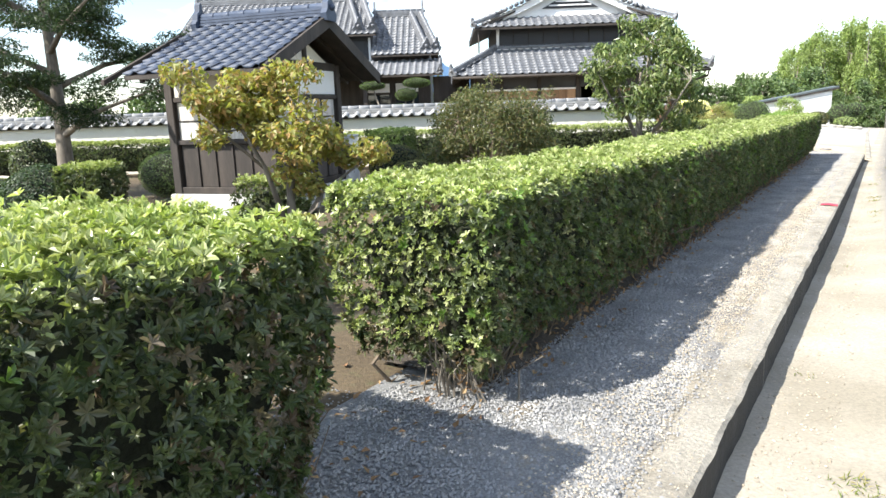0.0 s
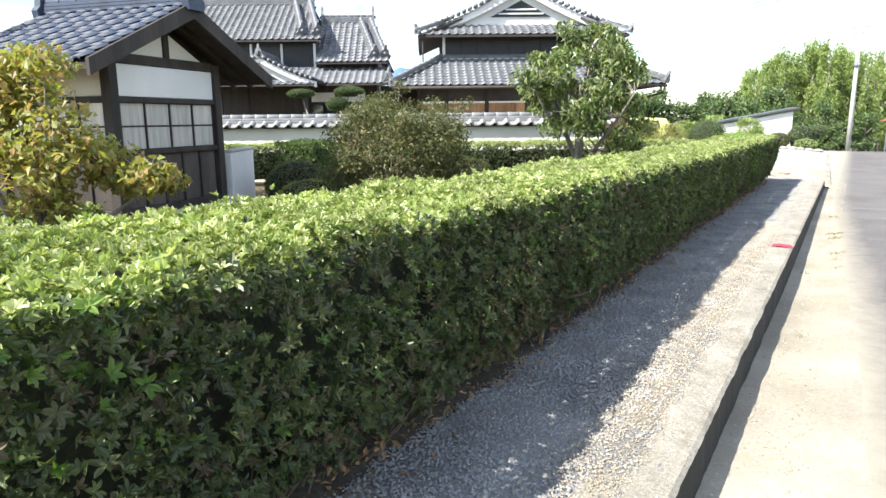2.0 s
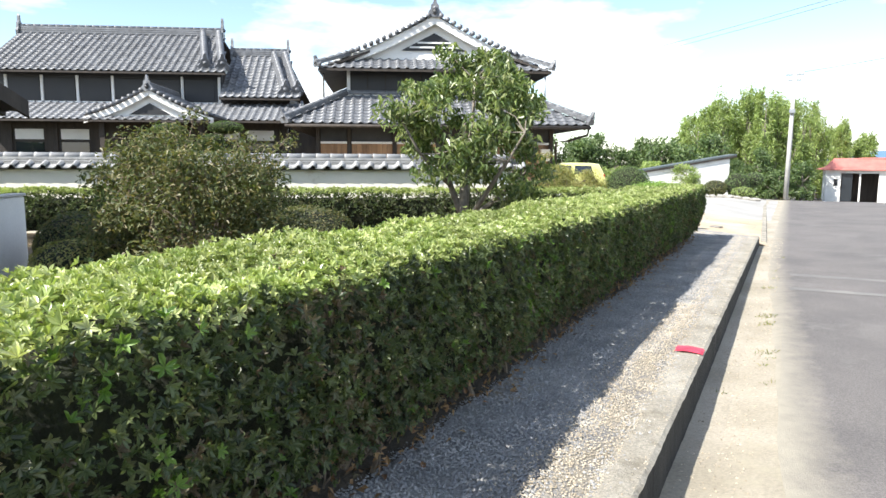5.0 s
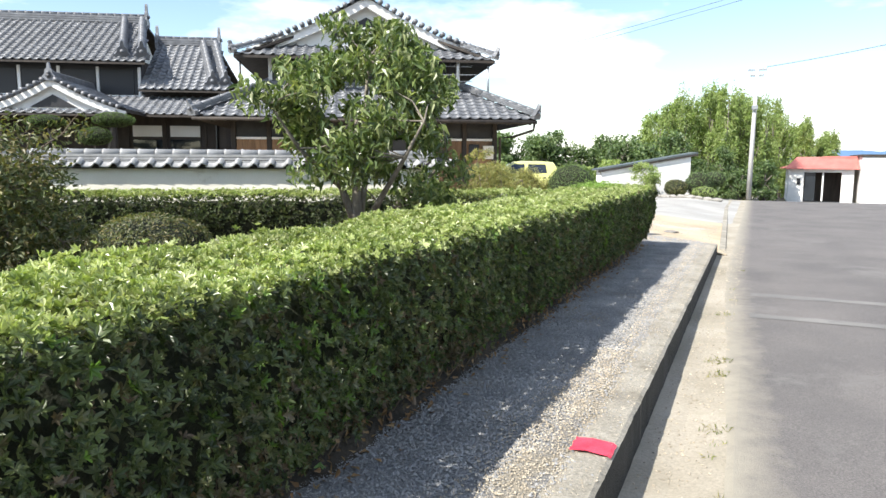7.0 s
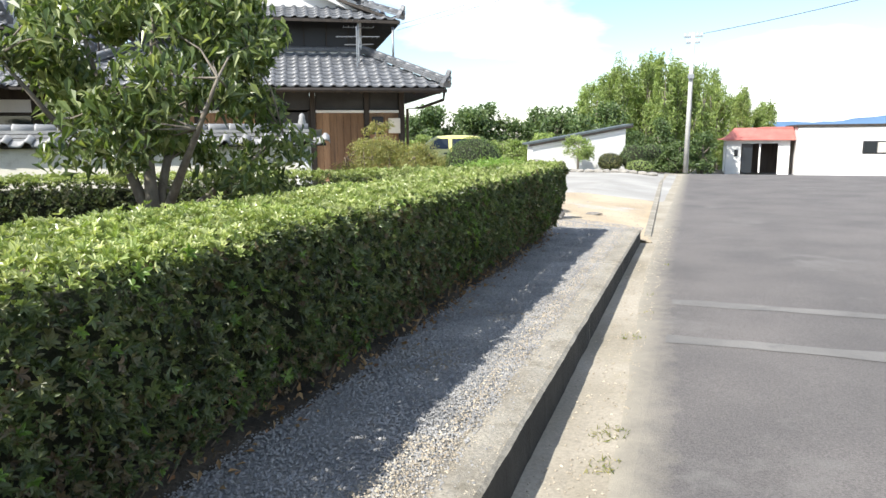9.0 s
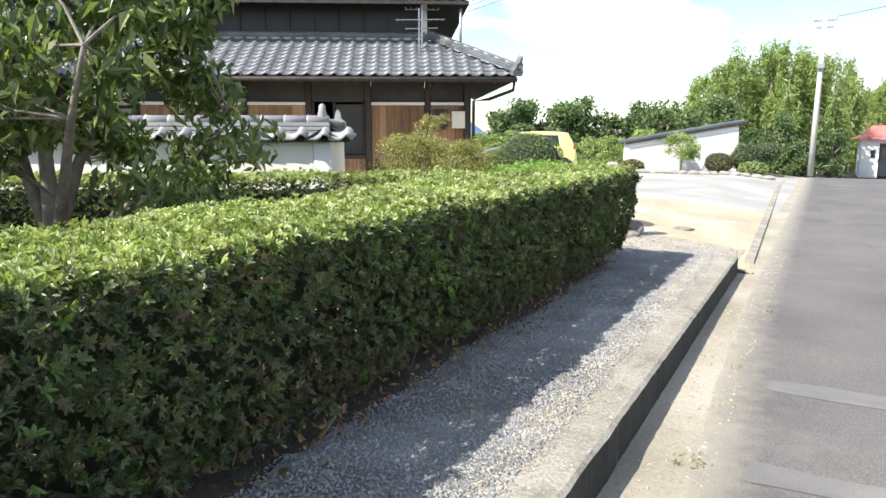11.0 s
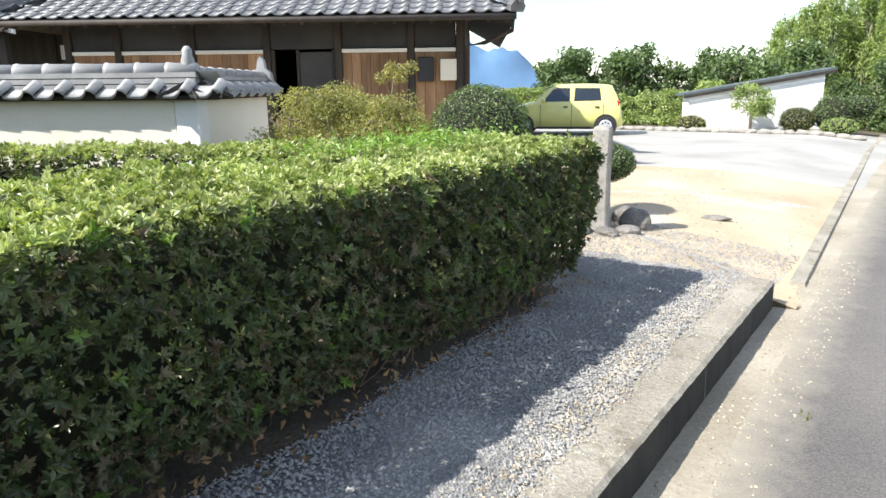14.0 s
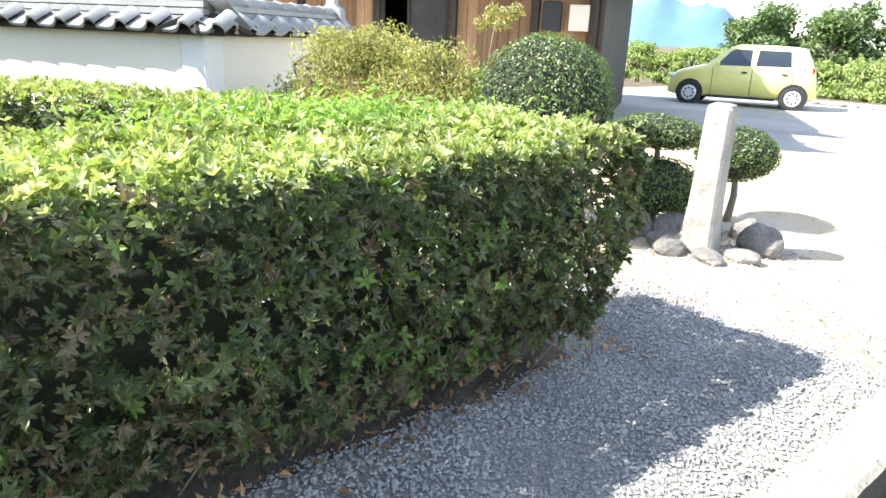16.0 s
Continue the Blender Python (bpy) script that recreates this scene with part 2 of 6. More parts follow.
M_TILE = surf("roof_tile", (0.105, 0.108, 0.115), (0.185, 0.19, 0.20), 3.5, 0.42, 0.15, 60, 0.14, ((0.13, 0.13, 0.125), 2.2, 0.60), per_object=0.14, island=0.14)
M_TILEBLUE = surf("slate_blue_tile", (0.026, 0.038, 0.065), (0.048, 0.066, 0.105), 3.5, 0.6, 0.15, 60, 0.14, per_object=0.16, island=0.12)
M_CAPTILE = surf("wall_cap_tile", (0.22, 0.22, 0.22), (0.34, 0.34, 0.335), 3.5, 0.5, 0.15, 60, 0.14, ((0.2, 0.2, 0.19), 4, 0.60), per_object=0.12, island=0.12)
M_STRIP = surf("tan_dirt", (0.20, 0.178, 0.138), (0.31, 0.275, 0.215), 2.2, 0.95, 0.9, 60, 0.45, ((0.185, 0.18, 0.172), 2.0, 0.46), dist=0.015)
M_PLASTER = surf("cream_plaster", (0.68, 0.64, 0.54), (0.77, 0.73, 0.63), 0.8, 0.9, 0.2, 35, 0.06, ((0.48, 0.42, 0.31), 1.3, 0.62))
M_WHITE = surf("white_plaster", (0.72, 0.71, 0.68), (0.82, 0.81, 0.78), 1.2, 0.85, 0.12, 40, 0.05, ((0.6, 0.57, 0.52), 2.0, 0.64))
M_BEAM = surf("dark_timber", (0.024, 0.019, 0.015), (0.055, 0.043, 0.034), 5, 0.75, 0.4, 45, 0.3, stretch=(1, 1, 0.15))
M_BROWN = surf("weathered_board", (0.19, 0.108, 0.057), (0.37, 0.225, 0.125), 3, 0.8, 0.4, 40, 0.25, ((0.10, 0.065, 0.04), 5, 0.58), stretch=(1.5, 1.5, 0.12), per_object=0.2)
M_GREYBOARD = surf("grey_weathered_board", (0.06, 0.05, 0.042), (0.12, 0.10, 0.085), 3, 0.85, 0.4, 40, 0.3, ((0.17, 0.15, 0.13), 5, 0.60), stretch=(1.5, 1.5, 0.2), per_object=0.25)
# House front under the eave: its shade is put into this dark grey.
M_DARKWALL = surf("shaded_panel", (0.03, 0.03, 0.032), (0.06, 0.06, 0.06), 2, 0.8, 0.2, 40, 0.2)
M_PANE = surf("curtained_pane", (0.42, 0.40, 0.36), (0.60, 0.58, 0.53), 3, 0.12, 0.0, 12, 0.2, stretch=(6, 6, 0.3))
M_GLASS = glassy("dark_glass", (0.02, 0.025, 0.03))
M_ZINC = plain("grey_metal", (0.35, 0.36, 0.37), 0.4, 0.7)
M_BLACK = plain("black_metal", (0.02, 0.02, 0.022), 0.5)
M_GRANITE = surf("granite", (0.20, 0.19, 0.17), (0.36, 0.34, 0.305), 6, 0.88, 0.7, 90, 0.35, ((0.13, 0.105, 0.075), 6, 0.57), dist=0.01)
M_ROCK = surf("garden_rock", (0.13, 0.12, 0.11), (0.24, 0.225, 0.205), 4, 0.9, 0.8, 40, 0.3, ((0.14, 0.13, 0.11), 6, 0.55), dist=0.02, per_object=0.2)
M_CONCRETE = surf("concrete", (0.42, 0.41, 0.39), (0.54, 0.53, 0.50), 2, 0.9, 0.3, 60, 0.15, ((0.33, 0.32, 0.3), 3, 0.58))
M_REDROOF = surf("red_sheet_roof", (0.40, 0.12, 0.10), (0.48, 0.17, 0.14), 2, 0.6, 0.1, 30, 0.12)
M_SHEDROOF = surf("dark_sheet_roof", (0.06, 0.075, 0.075), (0.11, 0.13, 0.13), 2, 0.6, 0.1, 30, 0.12)
M_YELLOW = plain("yellow_paint", (0.70, 0.67, 0.22), 0.3, 0.0, 0.5, 0.6)
M_RUBBER = plain("rubber", (0.02, 0.02, 0.02), 0.8)
M_RIM = plain("silver_rim", (0.62, 0.63, 0.65), 0.35, 0.5)
M_LAMP = plain("clear_lamp", (0.75, 0.77, 0.8), 0.1)
M_TAIL = plain("red_lamp", (0.45, 0.02, 0.02), 0.15)
# The haze of distance is put into this blue; the scene's air is clear.
M_HILL = surf("haze_blue_hill", (0.075, 0.15, 0.26), (0.095, 0.18, 0.30), 0.004, 1.0, 0.0, 0.02, 0.06)
M_WIRE = plain("cable", (0.06, 0.06, 0.065), 0.6)

# ---- building tools ----
ROT = 32.5  # the houses and the garden wall are turned by this against the road
HU, HV = Vector((math.cos(radians(ROT)), math.sin(radians(ROT)), 0)), Vector((-math.sin(radians(ROT)), math.cos(radians(ROT)), 0))
RNG = np.random.default_rng(7)


def house_xy(s, d):
    p = HU * s + HV * d
    return p.x, p.y


def link(name, me, material, parent=None, label=""):
    if material is not None:
        me.materials.append(material)
    ob = new(name, me)
    ob.parent = parent
    if label:
        ob["label"] = label
    return ob


def part(name, bm, material, parent=None, label="", smooth=False):
    bmesh.ops.recalc_face_normals(bm, faces=bm.faces)
    me = bpy.data.meshes.new(name)
    bm.to_mesh(me)
    bm.free()
    if smooth:
        me.polygons.foreach_set("use_smooth", [True] * len(me.polygons))
    return link(name, me, material, parent, label)


def raw(name, verts, faces, material, parent=None, label="", smooth=False):
    me = bpy.data.meshes.new(name)
    me.from_pydata(verts.tolist() if hasattr(verts, "tolist") else verts, [], faces.tolist() if hasattr(faces, "tolist") else faces)
    if smooth:
        me.polygons.foreach_set("use_smooth", [True] * len(me.polygons))
    return link(name, me, material, parent, label)


def thing(name, m, label, category, group=""):
    e = new(name)
    e.matrix_basis = m
    e.empty_display_size = 0.2
    return tagged(e, label, category, group)


def housed(name, s, d, z, label, category, group="", turn=0):
    """A thing at (s, d, z) of the turned plan of the houses."""
    x, y = house_xy(s, d)
    return thing(name, pose(x, y, z, 0, 0, ROT + turn), label, category, group)


def box(bm, x0, x1, y0, y1, z0, z1, bevel=0.0, m=None):
    v = [bm.verts.new((x, y, z)) for z in (z0, z1) for y in (y0, y1) for x in (x0, x1)]
    f = [bm.faces.new([v[i] for i in q]) for q in ((0, 2, 3, 1), (4, 5, 7, 6), (0, 1, 5, 4), (2, 6, 7, 3), (0, 4, 6, 2), (1, 3, 7, 5))]
    if m is not None:
        bmesh.ops.transform(bm, matrix=m, verts=v)
    if bevel:
        bmesh.ops.bevel(bm, geom=list({e for q in f for e in q.edges}), offset=bevel, segments=1, affect="EDGES")
    return bm


def block(name, dims, material, parent=None, label="", bevel=0.008, m=None):
    bm = bmesh.new()
    box(bm, *dims, bevel, m)
    return part(name, bm, material, parent, label)


def prism(bm, outline, axis, a, b):
    """An outline of 2D points, drawn out along an axis from a to b."""
    def put(p, t):
        return {"x": (t, p[0], p[1]), "y": (p[0], t, p[1]), "z": (p[0], p[1], t)}[axis]
    lo, hi = [bm.verts.new(put(p, a)) for p in outline], [bm.verts.new(put(p, b)) for p in outline]
    n = len(outline)
    bm.faces.new(lo[::-1]), bm.faces.new(hi)
    for i in range(n):
        bm.faces.new((lo[i], lo[(i + 1) % n], hi[(i + 1) % n], hi[i]))
    return bm


def tube(bm, points, radii, sides=8, squash=1.0):
    """A tapering tube along points, closed at its ends."""
    points = [Vector(p) for p in points]
    rings = []
    for i, p in enumerate(points):
        way = (points[min(i + 1, len(points) - 1)] - points[max(i - 1, 0)]).normalized()
        a = way.cross(Vector((0.31, 0.17, 0.93) if abs(way.z) < 0.9 else (1, 0.1, 0))).normalized()
        b = way.cross(a)
        r = radii[i] if hasattr(radii, "__len__") else radii
        rings.append([bm.verts.new(p + (a * math.cos(2 * math.pi * k / sides) + b * math.sin(2 * math.pi * k / sides) * squash) * r) for k in range(sides)])
    for r0, r1 in zip(rings, rings[1:]):
        for k in range(sides):
            bm.faces.new((r0[k], r0[(k + 1) % sides], r1[(k + 1) % sides], r1[k]))
    bm.faces.new(rings[0][::-1]), bm.faces.new(rings[-1])
    return bm


def waves(p, f, seed=0.0):
    """A smooth unevenness between about -1 and 1 for many points at once."""
    x, y, z = p[:, 0] * f + seed, p[:, 1] * f - seed * 1.7, p[:, 2] * f + seed * 0.6
    return (np.sin(x * 1.9 + 1.3 * np.sin(y * 1.3 + z)) + np.sin(y * 2.3 + 1.1 * np.sin(z * 1.7 - x)) + np.sin(z * 2.1 + 1.2 * np.sin(x * 1.1 + y * 0.7))) / 3


def unit(v):
    return v / np.maximum(np.linalg.norm(v, axis=1, keepdims=True), 1e-9)


def leaves(name, p, n, size, material, parent=None, label="", wide=0.5, spread=0.8, droop=0.0, rng=None):
    """Folded leaves at points p, each turned roughly along n. droop: how far the blades hang."""
    rng = rng or RNG
    k = len(p)
    nn = unit(n + rng.normal(0, spread, (k, 3)))
    a = unit(np.cross(nn, rng.normal(0, 1, (k, 3))))
    a[:, 2] -= droop
    a = unit(a)
    b = unit(np.cross(nn, a))
    nn = np.cross(a, b)
    ln = size * rng.uniform(0.65, 1.3, (k, 1))
    w = ln * wide * 0.5
    base = p - a * ln * 0.3
    tip = p + a * ln * 0.7 - nn * ln * 0.12
    left, right = p + b * w + nn * ln * 0.10, p - b * w + nn * ln * 0.10
    v = np.stack([base, right, tip, left], 1).reshape(-1, 3)
    i = np.arange(k)[:, None] * 4
    f = np.concatenate([i + [0, 1, 2], i + [0, 2, 3]], 1).reshape(-1, 3)
    return raw(name, v, f, material, parent, label)


def rounded(p, lo, hi, r):
    """Points of a box moved onto the box with rounded edges, and their normals."""
    c = np.clip(p, lo + r, hi - r)
    n = unit(p - c)
    return c + n * r, n


def box_points(lo, hi, per_m2, rng, bottom=False, back=0.4):
    size = hi - lo
    out = []
    for ax in range(3):
        for side in (0, 1):
            if ax == 2 and side == 0 and not bottom:
                continue
            o = [i for i in range(3) if i != ax]
            k = int(size[o[0]] * size[o[1]] * per_m2 * (back if ax == 0 and side == 0 else 1.0))
            q = np.empty((k, 3))
            q[:, o[0]], q[:, o[1]] = rng.uniform(lo[o[0]], hi[o[0]], k), rng.uniform(lo[o[1]], hi[o[1]], k)
            q[:, ax] = (lo, hi)[side][ax]
            out.append(q)
    return np.concatenate(out)


def core_mesh(name, lo, hi, r, inset, material, parent, lift=None, step=0.22, rough=0.04, draw=0.0):
    """A near-black solid inside a clipped hedge, for the shade between its leaves."""
    lo2, hi2 = lo + inset, hi - inset
    lo2[2] = lo[2] + 0.02
    n = np.maximum(2, ((hi2 - lo2) / step).astype(int))
    verts, faces, index = [], [], {}
    def put(i, j, k):
        key = (i, j, k)
        if key not in index:
            index[key] = len(verts)
            verts.append(lo2 + (hi2 - lo2) * np.array([i / n[0], j / n[1], k / n[2]]))
        return index[key]
    for i in range(n[0]):
        for j in range(n[1]):
            faces += [[put(i, j, 0), put(i, j + 1, 0), put(i + 1, j + 1, 0), put(i + 1, j, 0)], [put(i, j, n[2]), put(i + 1, j, n[2]), put(i + 1, j + 1, n[2]), put(i, j + 1, n[2])]]
        for k in range(n[2]):
            faces += [[put(i, 0, k), put(i + 1, 0, k), put(i + 1, 0, k + 1), put(i, 0, k + 1)], [put(i, n[1], k), put(i, n[1], k + 1), put(i + 1, n[1], k + 1), put(i + 1, n[1], k)]]
    for j in range(n[1]):
        for k in range(n[2]):
            faces += [[put(0, j, k), put(0, j, k + 1), put(0, j + 1, k + 1), put(0, j + 1, k)], [put(n[0], j, k), put(n[0], j + 1, k), put(n[0], j + 1, k + 1), put(n[0], j, k + 1)]]
    v = np.array(verts)
    v, nn = rounded(v, lo2, hi2, min(r, float((hi2 - lo2).min()) * 0.45))
    v = v + nn * (waves(v, 6.0) * rough)[:, None]
    v -= nn * np.array([1, 1, 0]) * (np.clip((0.60 - v[:, 2]) / 0.44, 0, 1) ** 1.3 * draw)[:, None]
    if lift is not None:
        v = lift(v)
    return raw(name, v, faces, material, parent, smooth=True)


def rosettes(name, p, n, size, material, parent=None, label="", blades=6, wide=0.42, spread=0.45, lay=(0.45, 1.0), rng=None):
    """Whorls of leaves at points p: each whorl's blades share one base and fan out round its shoot."""
    rng = rng or RNG
    k = len(p)
    axis = unit(n + rng.normal(0, spread, (k, 3)))
    a = unit(np.cross(axis, rng.normal(0, 1, (k, 3))))
    b = np.cross(axis, a)
    scale = size * rng.uniform(0.7, 1.25, k)
    turn = rng.uniform(0, 6.28, (k, 1)) + np.arange(blades)[None] * (2 * math.pi / blades) + rng.normal(0, 0.2, (k, blades))
    tip_up = rng.uniform(lay[0], lay[1], (k, 1)) * rng.uniform(0.5, 1.25, (k, blades))
    out = a[:, None] * np.cos(turn)[..., None] + b[:, None] * np.sin(turn)[..., None]
    way = out * np.cos(tip_up)[..., None] + axis[:, None] * np.sin(tip_up)[..., None]
    side = np.cross(way, axis[:, None])
    side /= np.maximum(np.linalg.norm(side, axis=2, keepdims=True), 1e-6)
    face = np.cross(side, way)
    ln = (scale[:, None] * rng.uniform(0.7, 1.15, (k, blades)))[..., None]
    w = ln * wide * 0.5
    base = p[:, None]
    r1, l1 = (base + way * ln * 0.45 + side * w * f + face * ln * 0.07 for f in (0.95, -0.95))
    r2, l2 = (base + way * ln * 0.78 + side * w * f + face * ln * 0.04 for f in (0.72, -0.72))
    tip = base + way * ln - face * ln * 0.12
    v = np.concatenate([p[:, None], np.stack([r1, r2, tip, l2, l1], 2).reshape(k, blades * 5, 3)], 1).reshape(-1, 3)
    stride = 1 + blades * 5
    at = (np.arange(k) * stride)[:, None]
    j = 1 + np.arange(blades)[None] * 5 + at
    root = np.repeat(at, blades, 1)
    f = np.concatenate([np.stack([root, j, j + 1, j + 2], 2), np.stack([root, j + 2, j + 3, j + 4], 2)], 1).reshape(-1, 4)
    return raw(name, v, f, material, parent, label)


def hedge(name, m, size, label, per_m2=700, leaf=0.05, r=0.16, material=None, lift=None, bottom=0.12, seed=1, group="", bumps=0.035, stems=True, front_gap=0.17, fresh=None, young=0.0, sunny=0.0):
    """A clipped hedge of size (x, y, z) that stands on its origin's ground: whorls of leaves, a dark core inside,
    stems. fresh: leaf colour with sunlight painted in.
    """
    rng = np.random.default_rng(seed)
    e = thing(name, m, label, "hedge", group)
    lo, hi = np.array([0, 0, bottom]), np.array(size, float)
    p = box_points(lo, hi, per_m2, rng)
    p, n = rounded(p, lo, hi, r)
    k = len(p)
    p = p + n * (waves(p, 2.2, seed) * bumps + waves(p, 9.0, seed) * 0.028)[:, None]
    # the foliage draws in and thins out near the ground
    low = np.clip((0.60 - p[:, 2]) / 0.44, 0, 1) ** 1.3
    p -= n * np.array([1, 1, 0]) * (low * front_gap)[:, None]
    keep = rng.uniform(0, 1, k) > low * 0.4
    # gaps between the shoots of the upright faces
    keep &= (waves(p, 13.0, seed + 4) + rng.normal(0, 0.35, k) > -0.62) | (n[:, 2] > 0.6)
    p, n, low = p[keep], n[keep], low[keep]
    p -= n * np.abs(rng.normal(0, 0.042, (len(p), 1)))
    # shoots that stand out of the clipped surface
    shoot = rng.uniform(0, 1, len(p)) < 0.05
    p[shoot] += n[shoot] * rng.uniform(0.0, 0.05, (shoot.sum(), 1))
    patch = waves(p, 1.6, seed + 9) + rng.normal(0, 0.25, len(p))
    if lift is not None:
        p = lift(p)
    n2 = n * 0.75 + np.array([0, 0, 0.4])
    kind = rng.uniform(0, 1, len(p))
    # tops and sunny ends take the leaf colour that has sunlight painted in
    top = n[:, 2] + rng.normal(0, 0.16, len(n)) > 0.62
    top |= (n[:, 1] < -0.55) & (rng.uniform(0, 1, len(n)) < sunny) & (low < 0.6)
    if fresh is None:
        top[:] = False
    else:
        rosettes("sunlit_top", p[top], n2[top], leaf * 0.95, fresh, e, "leaves coloured pale green for the sun on them", rng=rng, spread=0.5, lay=(0.5, 1.2))
    brown = ~top & stems & (kind < 0.06 + 0.34 * (patch > 0.62) + 0.34 * low)
    bright = ~top & ~brown & (kind > 1 - young * (0.25 + 2.2 * (patch < -0.5)))
    rest = ~top & ~brown & ~bright
    rosettes("foliage", p[rest], n2[rest], leaf, material or M_HEDGE, e, rng=rng)
    if brown.any():
        rosettes("browned_foliage", p[brown], n2[brown], leaf * 0.9, M_BROWNED, e, "bronze-brown tired foliage", rng=rng)
    if bright.any():
        rosettes("young_foliage", p[bright] + n[bright] * 0.012, n2[bright], leaf * 1.08, M_YOUNG, e, "bright green young shoots", rng=rng)
    core_mesh("shade_core", lo, hi, r, 0.15, M_CORE, e, lift, draw=front_gap if stems else 0.0)
    if stems:
        k = int(size[1] * 90)
        q = np.stack([size[0] - 0.14 - np.abs(rng.normal(0, 0.08, k)), rng.uniform(0, size[1], k), rng.uniform(0.02, 0.34, k) ** 1.1], 1)
        leaves("withered_leaves", q, np.tile([0.8, 0, 0.4], (k, 1)), 0.042, M_DRY, e, "brown withered leaves", rng=rng, spread=0.9)["kind"] = "stuff"
        bm = bmesh.new()
        for i in range(int(size[1] * 11)):
            y = rng.uniform(0.05, size[1] - 0.05)
            q = Vector((size[0] - 0.34 + rng.normal(0, 0.05), y, rng.uniform(0.0, 0.08)))
            way = Vector((rng.uniform(0.02, 0.22), rng.normal(0, 0.10), rng.uniform(0.18, 0.36)))
            tube(bm, [q, q + way * 0.5 + Vector((0, rng.normal(0, 0.02), -0.02)), q + way], [0.005, 0.004, 0.002], 4)
        part("twig_growth", bm, M_TWIG, e, "thin bare lower twigs")["kind"] = "stuff"
        for i in range(int(max(size[:2]) * 4)):
            bm = bmesh.new()
            x, y = rng.uniform(0.22, size[0] - 0.22), rng.uniform(0.22, size[1] - 0.22)
            q = [(x, y, -0.03)]
            for j in range(3):
                q.append((x + rng.normal(0, 0.05) * (j + 1), y + rng.normal(0, 0.05) * (j + 1), 0.14 * (j + 1)))
            tube(bm, q, [0.016, 0.013, 0.01, 0.008], 5)
            part("stem", bm, M_TWIG, e)
    return e


def blob_points(c, r, k, rng, inner=0.25):
    d = unit(rng.normal(0, 1, (k, 3)))
    return np.array(c) + d * np.array(r) * (1 - np.abs(rng.normal(0, inner, (k, 1)))), d


def topiary(name, m, blobs, label, leaf=0.03, material=None, count=2600, seed=1, trunk=True, category="bush", group="", loose=0.06, wide=0.5):
    """A clipped bush of rounded pads (centre, radii), on a branching trunk."""
    rng = np.random.default_rng(seed)
    e = thing(name, m, label, category, group)
    bm = bmesh.new()
    for c, r in blobs:
        area = (r[0] * r[1] + r[1] * r[2] + r[0] * r[2])
        k = int(count * area * 3)
        p, n = blob_points(c, r, k, rng, loose)
        p += n * (waves(p, 5.0, seed) * 0.04 * max(r))[:, None]
        keep = p[:, 2] > 0.01
        leaves("foliage", p[keep], n[keep] + np.array([0, 0, 0.3]), leaf, material or M_BOX, e, rng=rng, spread=0.5, wide=wide)
        # a near-black solid holds the shade inside the pad
        g = bmesh.new()
        bmesh.ops.create_icosphere(g, subdivisions=3, radius=1.0)
        for v in g.verts:
            v.co = Vector(c) + Vector((v.co.x * r[0], v.co.y * r[1], v.co.z * r[2])) * (0.90 + 0.03 * noise.noise(v.co * 4))
            v.co.z = max(v.co.z, 0.0)
        part("shade_core", g, M_CORE, e, smooth=True)
        if trunk:
            x, y, z = c
            tube(bm, [(x * 0.3, y * 0.3, -0.04), (x * 0.5 + 0.03, y * 0.5, z * 0.4), (x, y, z)], [0.035, 0.028, 0.02], 7)
    if trunk:
        part("trunk", bm, M_BARK, e, smooth=True)
    else:
        bm.free()
    return e


def rock(name, m, size, label, seed=0, material=None, category="rock", group=""):
    bm = bmesh.new()
    bmesh.ops.create_icosphere(bm, subdivisions=3, radius=1.0)
    for v in bm.verts:
        q = v.co.copy()
        k = 1 + 0.28 * noise.noise(q * 1.1 + Vector((seed * 3.1, 0, 0))) + 0.10 * noise.noise(q * 3.3 + Vector((0, seed * 1.7, 0)))
        v.co = Vector((q.x * size[0], q.y * size[1], q.z * size[2])) * k
    ob = part(name, bm, material or M_ROCK)
    ob.matrix_basis = m
    return tagged(ob, label, category, group)


